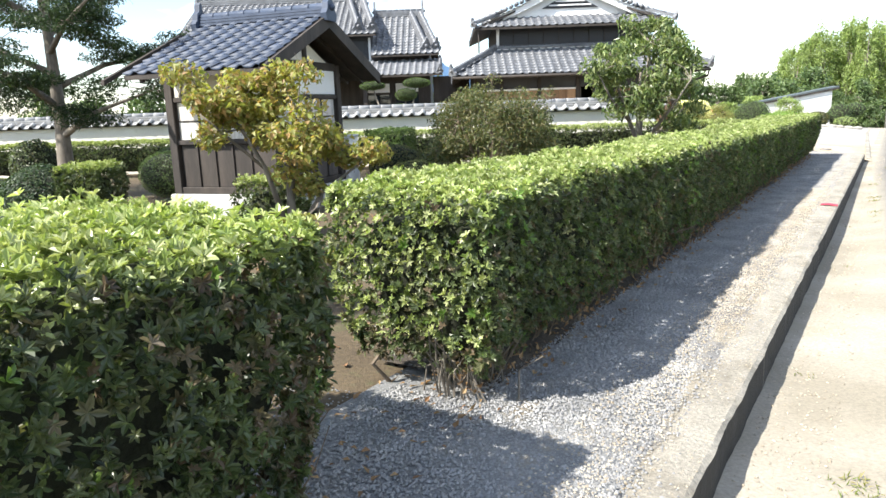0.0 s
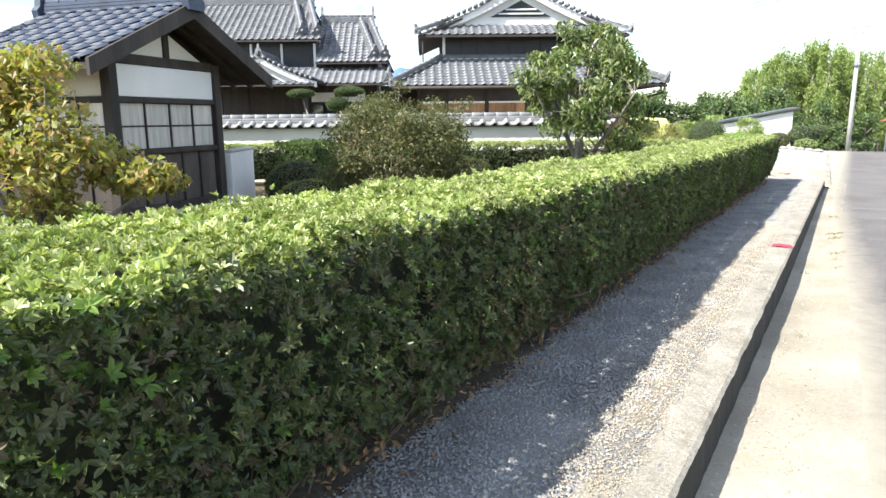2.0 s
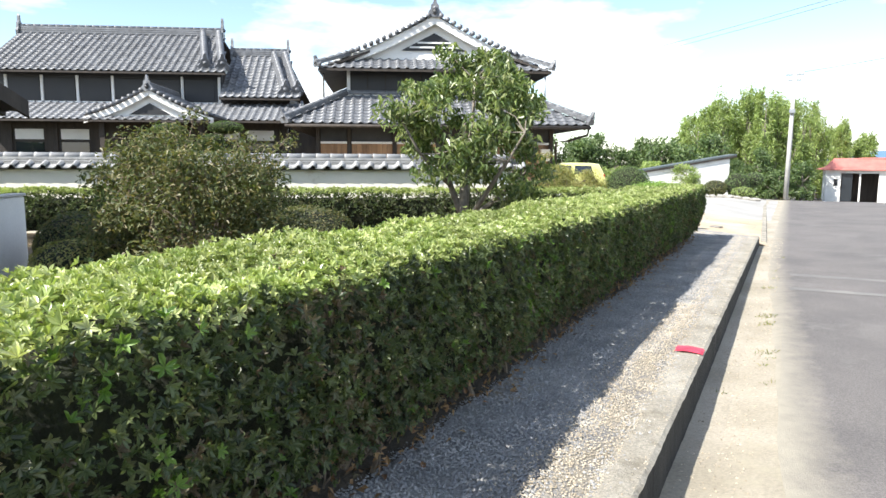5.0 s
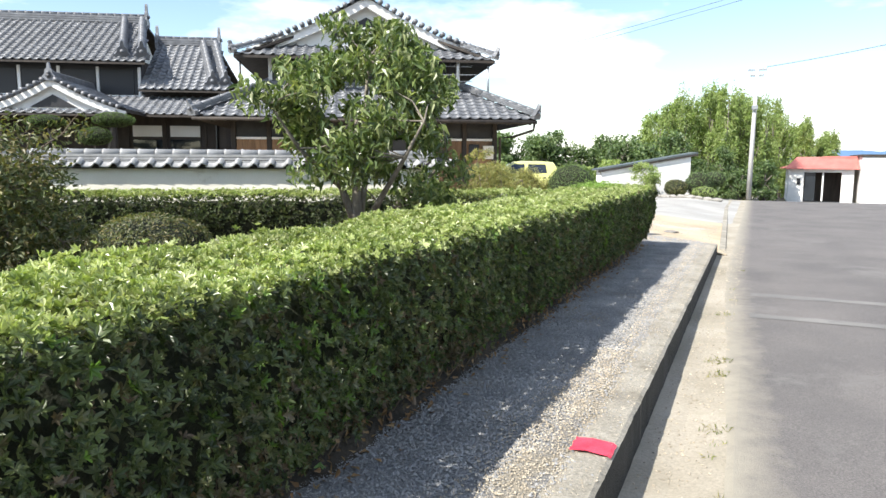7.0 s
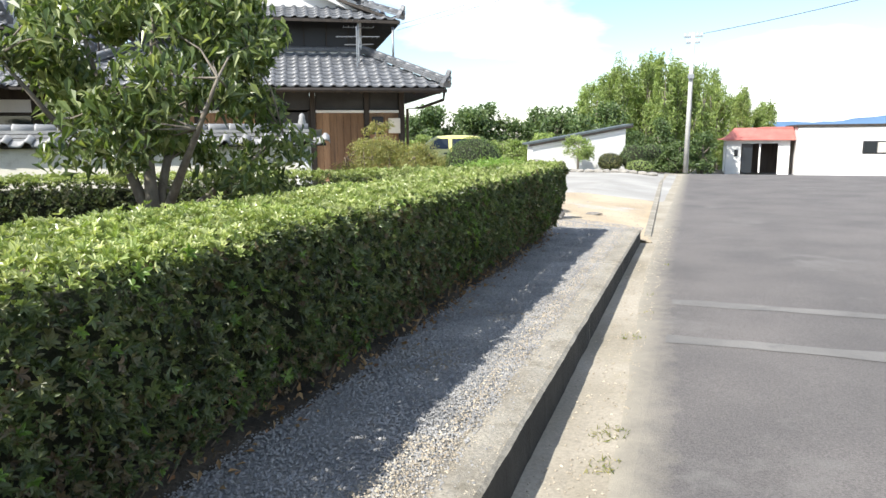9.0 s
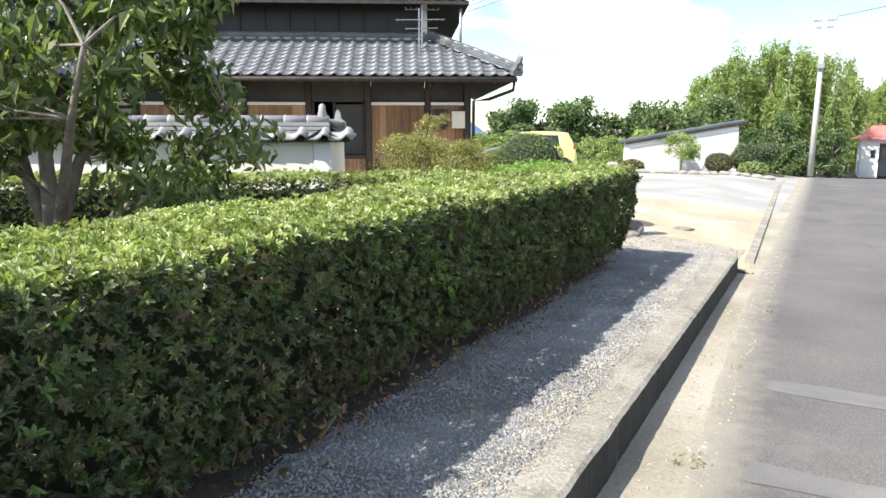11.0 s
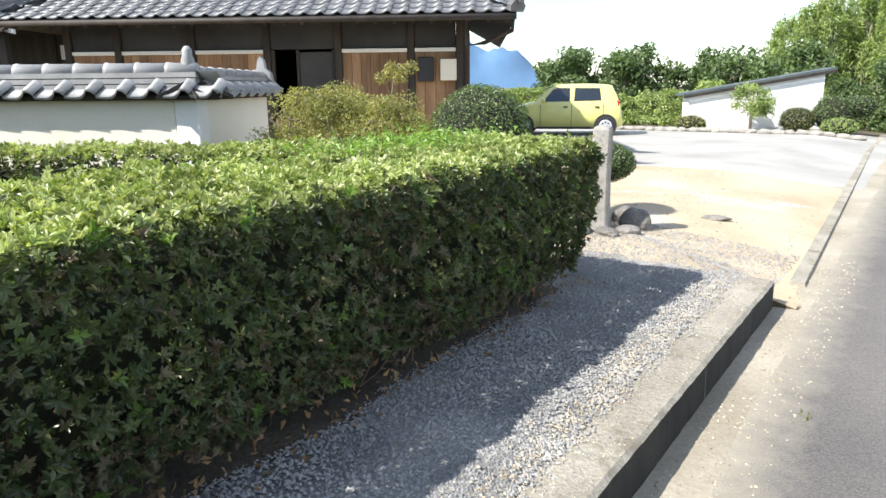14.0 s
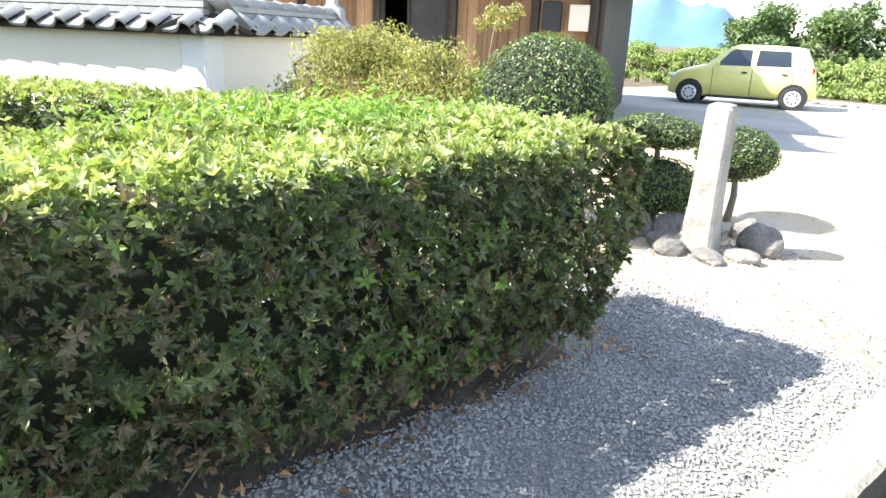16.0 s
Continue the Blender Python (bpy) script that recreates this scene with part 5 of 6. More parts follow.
# ---- garden store with the blue tiled roof ----
def garden_store():
    e = thing("garden_store", pose(-7.6, 7.08, 0, 0, 0, 104.2), "small timber garden store with slate-blue tiled roof", "shed")
    W, B, z0 = 2.03, 1.75, 0.33
    block("plinth", (-0.12, W + 0.12, -0.12, B + 0.12, -0.03, z0 - 0.003), M_CONCRETE, e, "pale concrete plinth", 0.015)
    for x, y in ((0.0, 0.0), (W, 0.0), (0.0, B), (W, B)):
        block("post", (x - 0.07, x + 0.07, y - 0.07, y + 0.07, z0, 2.28), M_BEAM, e, bevel=0.008)
    for a, b in ((0.0, 0.1), (1.08, 1.15), (1.72, 1.79), (2.18, 2.30)):
        block("beam", (0.072, W - 0.072, -0.055, 0.04, a + (z0 if a < 0.3 else 0), b + (z0 if a < 0.3 else 0)), M_BEAM, e)
        block("beam", (-0.055, 0.04, 0.072, B - 0.072, a + (z0 if a < 0.3 else 0), b + (z0 if a < 0.3 else 0)), M_BEAM, e)
    # white board and cream panels
    block("white_board", (0.075, W - 0.075, -0.03, 0.02, 1.793, 2.177), M_WHITE, e, "white painted board")
    block("cream_panel", (-0.03, 0.02, 0.075, B - 0.075, 1.793, 2.177), M_PLASTER, e)
    block("back_wall", (0.05, W - 0.05, B - 0.03, B + 0.03, z0, 2.2), M_BEAM, e)
    block("side_wall", (W - 0.03, W + 0.03, 0.075, B - 0.075, z0, 2.2), M_BEAM, e)
    # windows: two pairs of sliding lights with curtains, four panes each
    for side, length in (("front", W), ("flank", B)):
        n = 4
        w = (length - 0.16) / n
        for i in range(n):
            a = 0.08 + i * w
            def put(name, u0, u1, v0, v1, zz0, zz1, mat_, label=""):
                dims = (u0, u1, v0, v1, zz0, zz1) if side == "front" else (v0, v1, u0, u1, zz0, zz1)
                return block(name, dims, mat_, e, label, 0.003)
            for zz0, zz1 in ((1.155, 1.425), (1.445, 1.715)):
                put("window_pane", a + 0.012, a + w - 0.012, 0.0, 0.012, zz0, zz1, M_PANE, "curtained glass pane")
            put("mullion", a + w - 0.012, a + w + 0.012 if i < n - 1 else a + w, -0.02, 0.03, 1.153, 1.717, M_BEAM)
            put("glazing_bar", a + 0.0125, a + w - 0.0125, -0.012, 0.02, 1.426, 1.444, M_BEAM)
        n = 5
        w = (length - 0.16) / n
        for i in range(n):
            a = 0.08 + i * w
            put = None
            dims = (a + 0.015, a + w - 0.015, -0.005, 0.03, z0 + 0.102, 1.077)
            bars = (a + w - 0.014, a + w + 0.014, -0.03, 0.03, z0 + 0.102, 1.077)
            for d, nm, mt in ((dims, "lower_panel", M_GREYBOARD), (bars, "batten", M_BEAM)):
                if nm == "batten" and i == n - 1:
                    continue
                if side == "flank":
                    d = (d[2], d[3], d[0], d[1], d[4], d[5])
                    mt = M_BEAM if nm == "lower_panel" else mt
                block(nm, d, mt, e, bevel=0.004)
    # gable with two cream fields
    rx, rz, ez = W / 2, 2.92, 2.10
    for x0, x1 in ((0.28, rx - 0.05), (rx + 0.05, W - 0.28)):
        bm = bmesh.new()
        inner = rx - 0.05 if x0 < rx - 0.1 else rx + 0.05
        outer = x0 if x0 < rx - 0.1 else x1
        prism(bm, [(outer, 2.303), (inner, 2.303), (inner, 2.62)], "y", -0.01, 0.03)
        part("gable_field", bm, M_PLASTER, e)
    block("king_post", (rx - 0.048, rx + 0.048, -0.05, 0.05, 2.303, 2.75), M_BEAM, e)
    # roof
    x_l, x_r, y0, y1 = -0.80, W + 0.80, -0.45, 1.85
    for xe, sg in ((x_l, 1), (x_r, -1)):
        pts = [(xe, y0, ez), (rx, y0, rz), (rx, y1, rz), (xe, y1, ez)]
        slab("roof_board", pts if sg < 0 else pts[::-1], 0.06, M_BEAM, e)
        u = Vector((rx - xe, 0, rz - ez))
        if sg > 0:
            tiled(e, (xe, y1, ez + 0.015), (0, -1, 0), u, y1 - y0, u.length, M_TILEBLUE, None, w=0.25, ex=0.23)
        else:
            tiled(e, (xe, y0, ez + 0.015), (0, 1, 0), u, y1 - y0, u.length, M_TILEBLUE, None, w=0.25, ex=0.23, pieces=False)
        bm = bmesh.new()
        prism(bm, [(xe, ez + 0.05), (rx, rz + 0.05), (rx, rz - 0.15), (xe, ez - 0.13)], "y", y0 - 0.05, y0 - 0.004)
        part("barge_board", bm, M_BEAM, e)
        for y in (y0 + 0.35, 0.2, 0.9, 1.6, 2.3):
            bm = bmesh.new()
            prism(bm, [(xe + 0.05, ez - 0.04), (rx, rz - 0.08), (rx, rz - 0.15), (xe + 0.05, ez - 0.11)], "y", y - 0.03, y + 0.03)
            part("rafter", bm, M_BEAM, e)
    ridge(e, (rx, y0 - 0.03, rz + 0.02), (rx, y1, rz + 0.02), M_TILEBLUE, 0.18, 0.18, "both")
    # low screen wall that joins the store
    w = housed("screen_wall", -1.9, 12.2, 0.0, "low white rendered screen wall beside the store", "wall")
    block("wall_face", (-0.08, 0.06, 0.0, 1.35, -0.03, 1.02), M_WHITE, w, bevel=0.01)
    block("coping", (-0.10, 0.08, -0.0, 1.37, 1.023, 1.06), M_CONCRETE, w, bevel=0.01)


garden_store()


# ---- garden plants ----
rng = np.random.default_rng(21)


def random_clumps(c, r, k, size, leaves_each, low=None, rng=rng):
    out = []
    while len(out) < k:
        d = rng.normal(0, 1, 3)
        d /= np.linalg.norm(d)
        q = np.array(c) + d * np.array(r) * rng.uniform(0.35, 1.0) ** 0.5
        if low is None or q[2] > low:
            out.append((tuple(q), size * rng.uniform(0.7, 1.3), leaves_each))
    return out


# the fruit tree inside the hedge
limbs = [[(0, 0, 0.45, 0.055), (0.25, -0.35, 0.95, 0.04), (0.55, -0.75, 1.5, 0.025), (0.75, -0.95, 1.9, 0.012)],
         [(0, 0, 0.55, 0.06), (-0.2, 0.1, 1.1, 0.045), (-0.45, 0.25, 1.9, 0.03), (-0.6, 0.3, 2.6, 0.014)],
         [(0, 0, 0.6, 0.055), (0.1, 0.25, 1.2, 0.04), (0.3, 0.55, 1.8, 0.025), (0.4, 0.8, 2.3, 0.012)],
         [(0, 0, 0.5, 0.045), (0.45, 0.1, 0.85, 0.035), (0.9, 0.25, 1.2, 0.022), (1.2, 0.4, 1.5, 0.01)],
         [(-0.2, 0.1, 1.1, 0.035), (-0.7, -0.3, 1.6, 0.025), (-1.0, -0.5, 2.1, 0.012)],
         [(-0.02, 0.02, 1.3, 0.04), (0.1, -0.1, 2.0, 0.03), (0.15, -0.1, 2.7, 0.015)]]
cl = random_clumps((0.14, 0.0, 2.02), (1.15, 1.0, 1.3), 70, 0.28, 108, 1.3) + [((1.25, 0.35, 1.35), 0.36, 170), ((1.0, 0.1, 0.98), 0.34, 170), ((0.75, -0.2, 1.05), 0.34, 150), ((-1.15, -0.6, 2.2), 0.3, 120), ((0.95, 0.6, 1.75), 0.36, 150), ((0.8, 0.4, 1.2), 0.4, 170)]
limb_tree("fruit_tree", pose(-4.56, 14.70, 0, 0, 0, 32), [(0, 0, -0.05, 0.10), (0.02, 0.0, 0.25, 0.085), (-0.01, 0.02, 0.55, 0.075), (-0.02, 0.02, 1.3, 0.045), (0, 0, 2.1, 0.02)], limbs, cl,
          "small fruit tree with drooping green leaves", 0.135, M_PERSIM, M_PALEBARK, 5, 0.9, 0.36, 0.9)

# the yellowing maple in front of the store
limbs = [[(0, 0, 0.3, 0.03), (-0.12, -0.15, 1.0, 0.022), (-0.35, -0.4, 1.7, 0.010)], [(0, 0, 0.3, 0.03), (0.2, 0.25, 0.75, 0.02), (0.5, 0.57, 1.05, 0.008)], [(-0.12, -0.15, 1.0, 0.016), (-0.35, -0.42, 1.35, 0.012), (-0.58, -0.66, 1.68, 0.007)],
         [(0, 0, 0.4, 0.03), (0.03, 0.05, 1.0, 0.02), (0.1, 0.12, 1.5, 0.008)]]
cl = []
for r, z, w, k in ((-0.85, 1.70, 0.20, 2), (-0.68, 1.45, 0.18, 1), (-0.45, 1.78, 0.26, 5), (-0.18, 1.74, 0.22, 3), (-0.30, 1.55, 0.24, 4), (-0.55, 1.50, 0.2, 3), (-0.1, 1.3, 0.24, 3), (0.05, 1.45, 0.30, 4), (0.32, 1.50, 0.26, 3), (0.15, 1.12, 0.28, 4), (0.62, 1.10, 0.24, 3), (0.80, 1.02, 0.18, 2), (0.40, 0.85, 0.24, 2), (0.15, 0.58, 0.20, 2), (0.25, 0.32, 0.16, 1)):
    for i in range(k):
        a = rng.normal(0, 0.6 * w, 3) + np.array([0.66 * r, 0.75 * r, z]) + rng.normal(0, 0.16) * np.array([-0.75, 0.66, 0])
        cl.append((tuple(a), (w * 0.85, w * 0.85, w * 0.5), 105))
limb_tree("maple_tree", pose(-4.74, 4.55, 0), [(0, 0, -0.05, 0.06), (0.0, 0.02, 0.4, 0.05), (0.02, 0, 0.9, 0.03), (0, 0, 1.3, 0.015)], limbs, cl,
          "young maple with yellow and orange autumn leaves", 0.062, M_MAPLE, M_BARK, 6, 0.25, 0.62, 0.8, per=1.9)

# the loose dark shrub
cl = random_clumps((0, 0, 0.85), (1.05, 1.05, 0.95), 80, 0.33, 330, 0.15) + [((-0.4, 0.2, 1.75), 0.22, 150), ((0.35, 0.5, 1.65), 0.25, 150), ((0.2, -0.3, 1.6), 0.22, 130), ((-0.75, -0.2, 1.5), 0.2, 120), ((0.7, 0.75, 1.7), 0.18, 90), ((0.0, 0.1, 1.95), 0.16, 80)]
limbs = [[(0, 0, 0.05, 0.04), (0.3 * math.cos(a), 0.3 * math.sin(a), 0.6, 0.03), (0.6 * math.cos(a), 0.6 * math.sin(a), 1.3, 0.012)] for a in (0.3, 1.6, 2.8, 4.1, 5.3)]
limb_tree("garden_shrub", pose(-5.8, 10.4, 0), [(0, 0, -0.05, 0.06), (0, 0, 0.5, 0.04), (0, 0, 1.2, 0.02)], limbs, cl,
          "loose olive-green garden shrub with browning tips", 0.055, M_OLIVE, M_TWIG, 7, 0.1, 0.45, 0.8, "bush")

# shaded bushes beside the store and at the maple's foot
hedge("clipped_bush", pose(-5.62, 4.54, 0, 0, 0, 20), (0.75, 0.6, 0.88), "small clipped dark bush at the maple's foot", 600, 0.042, 0.12, bottom=0.02, seed=51, stems=False, fresh=M_HEDGESUN)
hedge("clipped_bush", pose(-9.2, 4.6, 0, 0, 0, 25), (0.75, 0.65, 0.92), "block-clipped dark bush beside the garden path", 900, 0.045, 0.12, bottom=0.06, seed=52, stems=False, fresh=M_HEDGESUN)
topiary("shade_bush", pose(-10.2, 5.0, 0), [((0, 0, 0.45), (0.7, 0.5, 0.45))], "dense dark bush in the garden's shade", 0.05, M_DARKLEAF, seed=53, trunk=False)
topiary("shade_bush", pose(-8.0, 10.6, 0), [((0, 0, 0.42), (0.6, 0.5, 0.42))], "dark rounded bush below the garden wall", 0.045, M_OLIVE, seed=54, trunk=False)

# flat edging stones along the garden path
path = [(-2.95, 2.25), (-4.85, 3.23), (-8.9, 5.05)]
rng2 = np.random.default_rng(77)
for (ax, ay), (bx, by) in zip(path, path[1:]):
    length = math.hypot(bx - ax, by - ay)
    k = int(length / 0.19)
    for i in range(k):
        f = (i + 0.5) / k
        if rng2.uniform() < 0.9:
            rock("edging_stone", pose(ax + (bx - ax) * f + rng2.normal(0, 0.02), ay + (by - ay) * f + rng2.normal(0, 0.02), 0.005, 0, 0, 26 + rng2.normal(0, 14)),
                 (rng2.uniform(0.07, 0.095), rng2.uniform(0.05, 0.08), rng2.uniform(0.025, 0.045)), "small flat pale garden edging stone", i, None, "stone", "garden edging stones")

# the tall dark tree at the garden's end
limbs, cl = [], []
for i in range(13):
    a, z = i * 2.4 + 0.4, 1.5 + i * 0.30
    r = 2.5 - abs(i - 4) * 0.12
    q = [(0, 0, z - 0.3, 0.075 - i * 0.003), (0.4 * r * math.cos(a), 0.4 * r * math.sin(a), z + 0.15, 0.045), (r * math.cos(a), r * math.sin(a), z + 0.5, 0.015)]
    limbs.append(q)
    for j in range(11):
        t = rng.uniform(0.2, 1.15)
        c = (r * t * math.cos(a) + rng.normal(0, 0.4), r * t * math.sin(a) + rng.normal(0, 0.4), z + 0.5 * t + rng.normal(0.05, 0.16))
        cl.append((c, (0.5, 0.5, 0.16), 420))
limb_tree("garden_tree", pose(-13.2, 6.95, 0), [(0, 0, -0.05, 0.19), (0.03, 0, 0.5, 0.15), (0, 0.05, 1.5, 0.12), (0.08, 0, 3.0, 0.09), (0, 0, 4.6, 0.05), (0, 0, 5.6, 0.02)], limbs, cl,
          "tall dark evergreen tree with layered sprays", 0.085, M_DARKLEAF, M_BARK, 8, 0.1, 0.3, 0.6)

# a loose tree behind the corner hedge that shades the garden path
limbs, cl = [], []
for i in range(7):
    a, z = i * 2.4 + 1.0, 1.9 + i * 0.22
    q = [(0, 0, z - 0.4, 0.05), (0.5 * math.cos(a), 0.5 * math.sin(a), z, 0.03), (1.15 * math.cos(a), 1.15 * math.sin(a), z + 0.4, 0.012)]
    limbs.append(q)
    for j in range(5):
        t = rng.uniform(0.3, 1.15)
        cl.append(((1.15 * t * math.cos(a) + rng.normal(0, 0.2), 1.15 * t * math.sin(a) + rng.normal(0, 0.2), z + 0.4 * t), (0.36, 0.36, 0.16), 300))
limb_tree("garden_tree", pose(-5.5, 0.75, 0), [(0, 0, -0.05, 0.12), (0.02, 0, 0.8, 0.09), (0, 0.03, 2.0, 0.06), (0.02, 0, 3.4, 0.02)], limbs, cl,
          "loose-crowned garden tree behind the corner hedge", 0.085, M_DARKLEAF, M_BARK, 18, 0.1, 0.4, 0.6)

# clipped and wild bushes of the garden
x, y = -10.0, 12.95
hedge("square_bush", pose(x - 0.5, y - 0.4, 0, 0, 0, 6), (1.05, 0.8, 1.07), "square clipped dark green bush", 700, 0.042, 0.1, M_BOX, seed=31, stems=False)
topiary("low_box_bush", pose(-6.4, 5.9, 0, 0, 0, 20), [((0, 0, 0.30), (0.45, 0.36, 0.30))], "low clipped bush beside the store", seed=32, trunk=False)
topiary("low_box_bush", pose(-7.1, 9.9, 0), [((0, 0, 0.30), (0.55, 0.42, 0.32))], "low loose bush with pale green leaves", 0.04, M_NANDINA, seed=33, trunk=False)
topiary("low_box_bush", pose(-7.6, 11.3, 0), [((0, 0, 0.34), (0.5, 0.5, 0.36))], "low rounded green bush", 0.04, M_HEDGE, seed=34, trunk=False)
topiary("round_bush", pose(-10.9, 7.6, 0), [((0, 0, 0.5), (0.65, 0.5, 0.42))], "dark clipped round bush on short trunk", seed=35)
topiary("round_bush", pose(-11.9, 8.6, 0), [((0, 0, 0.55), (0.7, 0.6, 0.45)), ((0.6, 0.4, 0.4), (0.4, 0.4, 0.3))], "dark clipped round bush on short trunk", seed=36)
topiary("bright_bush", pose(-15.2, 7.4, 0), [((0, 0, 0.6), (0.5, 0.5, 0.55))], "bright green leafy bush", 0.07, M_HEDGE, seed=37, loose=0.2)
topiary("round_bush", pose(-13.6, 5.9, 0), [((0, 0, 0.25), (0.45, 0.45, 0.28))], "small clipped round bush", seed=38)
topiary("round_bush", pose(-6.3, 13.0, 0), [((0, 0, 0.42), (0.75, 0.65, 0.42))], "broad rounded dark bush", 0.045, M_OLIVE, seed=39, trunk=False)
topiary("young_shoots", pose(-4.3, 13.6, 0), [((0, 0, 0.35), (0.3, 0.3, 0.42))], "fresh green leafy shoots", 0.07, M_HEDGE, 900, seed=40, loose=0.25, trunk=False)
hx, hy = house_xy(-1.65, 21.6)
topiary("cloud_pine", pose(hx, hy, 0, 0, 0, ROT), [((-0.75, 0.1, 2.25), (0.42, 0.32, 0.14)), ((0.62, 0.1, 2.30), (0.45, 0.34, 0.16)), ((0.3, -0.1, 1.95), (0.34, 0.3, 0.2)), ((0.1, 0.3, 1.5), (0.4, 0.4, 0.2))],
        "cloud-pruned garden pine behind the wall", 0.05, M_BOX, 2200, seed=41, category="tree", wide=0.2)

# the group of clipped plants, stones and stone post at the yard's mouth
topiary("dome_bush", pose(-3.28, 20.58, 0), [((0, 0, 0.92), (0.50, 0.50, 0.52))], "tall dome-clipped evergreen bush", 0.026, seed=42, count=4200)
topiary("layered_bush", pose(-2.95, 21.55, 0), [((0, 0, 0.74), (0.38, 0.30, 0.13)), ((0.08, -0.05, 0.34), (0.36, 0.3, 0.22))], "clipped bush in rounded layers", 0.026, seed=43, count=4200)
topiary("pad_bush", pose(-2.66, 22.25, 0), [((0, 0, 0.56), (0.33, 0.36, 0.22))], "single clipped pad on a thin trunk", 0.026, seed=44, count=4200)
cl = random_clumps((0, 0, 0.75), (1.15, 0.55, 0.6), 68, 0.24, 420, 0.2)
limbs = [[(0.5 * math.cos(a), 0.3 * math.sin(a), 0.0, 0.014), (0.6 * math.cos(a), 0.35 * math.sin(a), 0.5, 0.011), (0.75 * math.cos(a), 0.5 * math.sin(a), 1.1, 0.006)] for a in np.linspace(0, 5.8, 11)]
limb_tree("nandina_bush", pose(-4.65, 20.15, 0, 0, 0, ROT), [(0, 0, -0.05, 0.02), (0, 0.02, 0.6, 0.015), (0.05, 0, 1.2, 0.008)], limbs, cl, "feathery yellow-green nandina bush", 0.036, M_NANDINA, M_TWIG, 9, 0.2, 0.4, 0.9, "bush", per=1.5)
hx, hy = house_xy(7.0, 22.6)
cl = [((0.1 * i - 0.15, 0.05 * (i % 2), 1.55 + 0.07 * (i % 3)), 0.13, 70) for i in range(6)]
limb_tree("sapling", pose(hx, hy, 0), [(0, 0, -0.05, 0.02), (-0.06, 0, 0.7, 0.014), (0.02, 0, 1.3, 0.01), (0.1, 0, 1.7, 0.006)], [[(0.02, 0, 1.3, 0.008), (-0.15, 0, 1.55, 0.004)]], cl, "thin sapling against the house front", 0.07, M_NANDINA, M_TWIG, 10, 0.5, 0.3, 0.8)


def stone_post():
    e = thing("stone_post", pose(-2.345, 21.29, 0, 1.0, 1.4, 12), "weathered square granite gate post", "post")
    bm = bmesh.new()
    rows = []
    for z, r in ((-0.05, 0.125), (0.12, 0.112), (0.30, 0.098), (0.55, 0.090), (0.85, 0.086), (0.985, 0.083), (1.012, 0.072), (1.022, 0.03)):
        rows.append([bm.verts.new((r * a * (1 + 0.03 * noise.noise(Vector((a, b, z * 4)))), r * b * (1 + 0.03 * noise.noise(Vector((b, a, z * 4 + 3)))), z + 0.006 * noise.noise(Vector((a * 3, b * 3, z)))))
                     for a, b in ((-1, -0.8), (-0.8, -1), (0, -1.01), (0.8, -1), (1, -0.8), (1.01, 0), (1, 0.8), (0.8, 1), (0, 1.01), (-0.8, 1), (-1, 0.8), (-1.01, 0))])
    for r0, r1 in zip(rows, rows[1:]):
        for k in range(12):
            bm.faces.new((r0[k], r0[(k + 1) % 12], r1[(k + 1) % 12], r1[k]))
    bm.faces.new(rows[-1])
    part("shaft", bm, M_GRANITE, e)


stone_post()
for i, (x, y, sx, sy, sz) in enumerate([(-2.62, 21.42, 0.15, 0.14, 0.13), (-2.50, 21.20, 0.17, 0.12, 0.08), (-2.42, 21.05, 0.13, 0.1, 0.07), (-2.18, 21.12, 0.16, 0.09, 0.05), (-2.12, 21.72, 0.15, 0.13, 0.14), (-2.3, 21.9, 0.12, 0.12, 0.11), (-2.85, 21.25, 0.14, 0.12, 0.12), (-2.75, 21.85, 0.16, 0.13, 0.1), (-2.05, 21.35, 0.12, 0.1, 0.05)]):
    rock("garden_stone", pose(x, y, gz(x, y) + sz * 0.45, 0, 0, i * 47), (sx, sy, sz), "rounded grey garden stone round the post", i, group="stones round the post")
rock("garden_stone", pose(-1.6, 22.9, gz(-1.6, 22.9) + 0.02, 0, 0, 20), (0.16, 0.07, 0.03), "flat stone lying in the yard", 31)


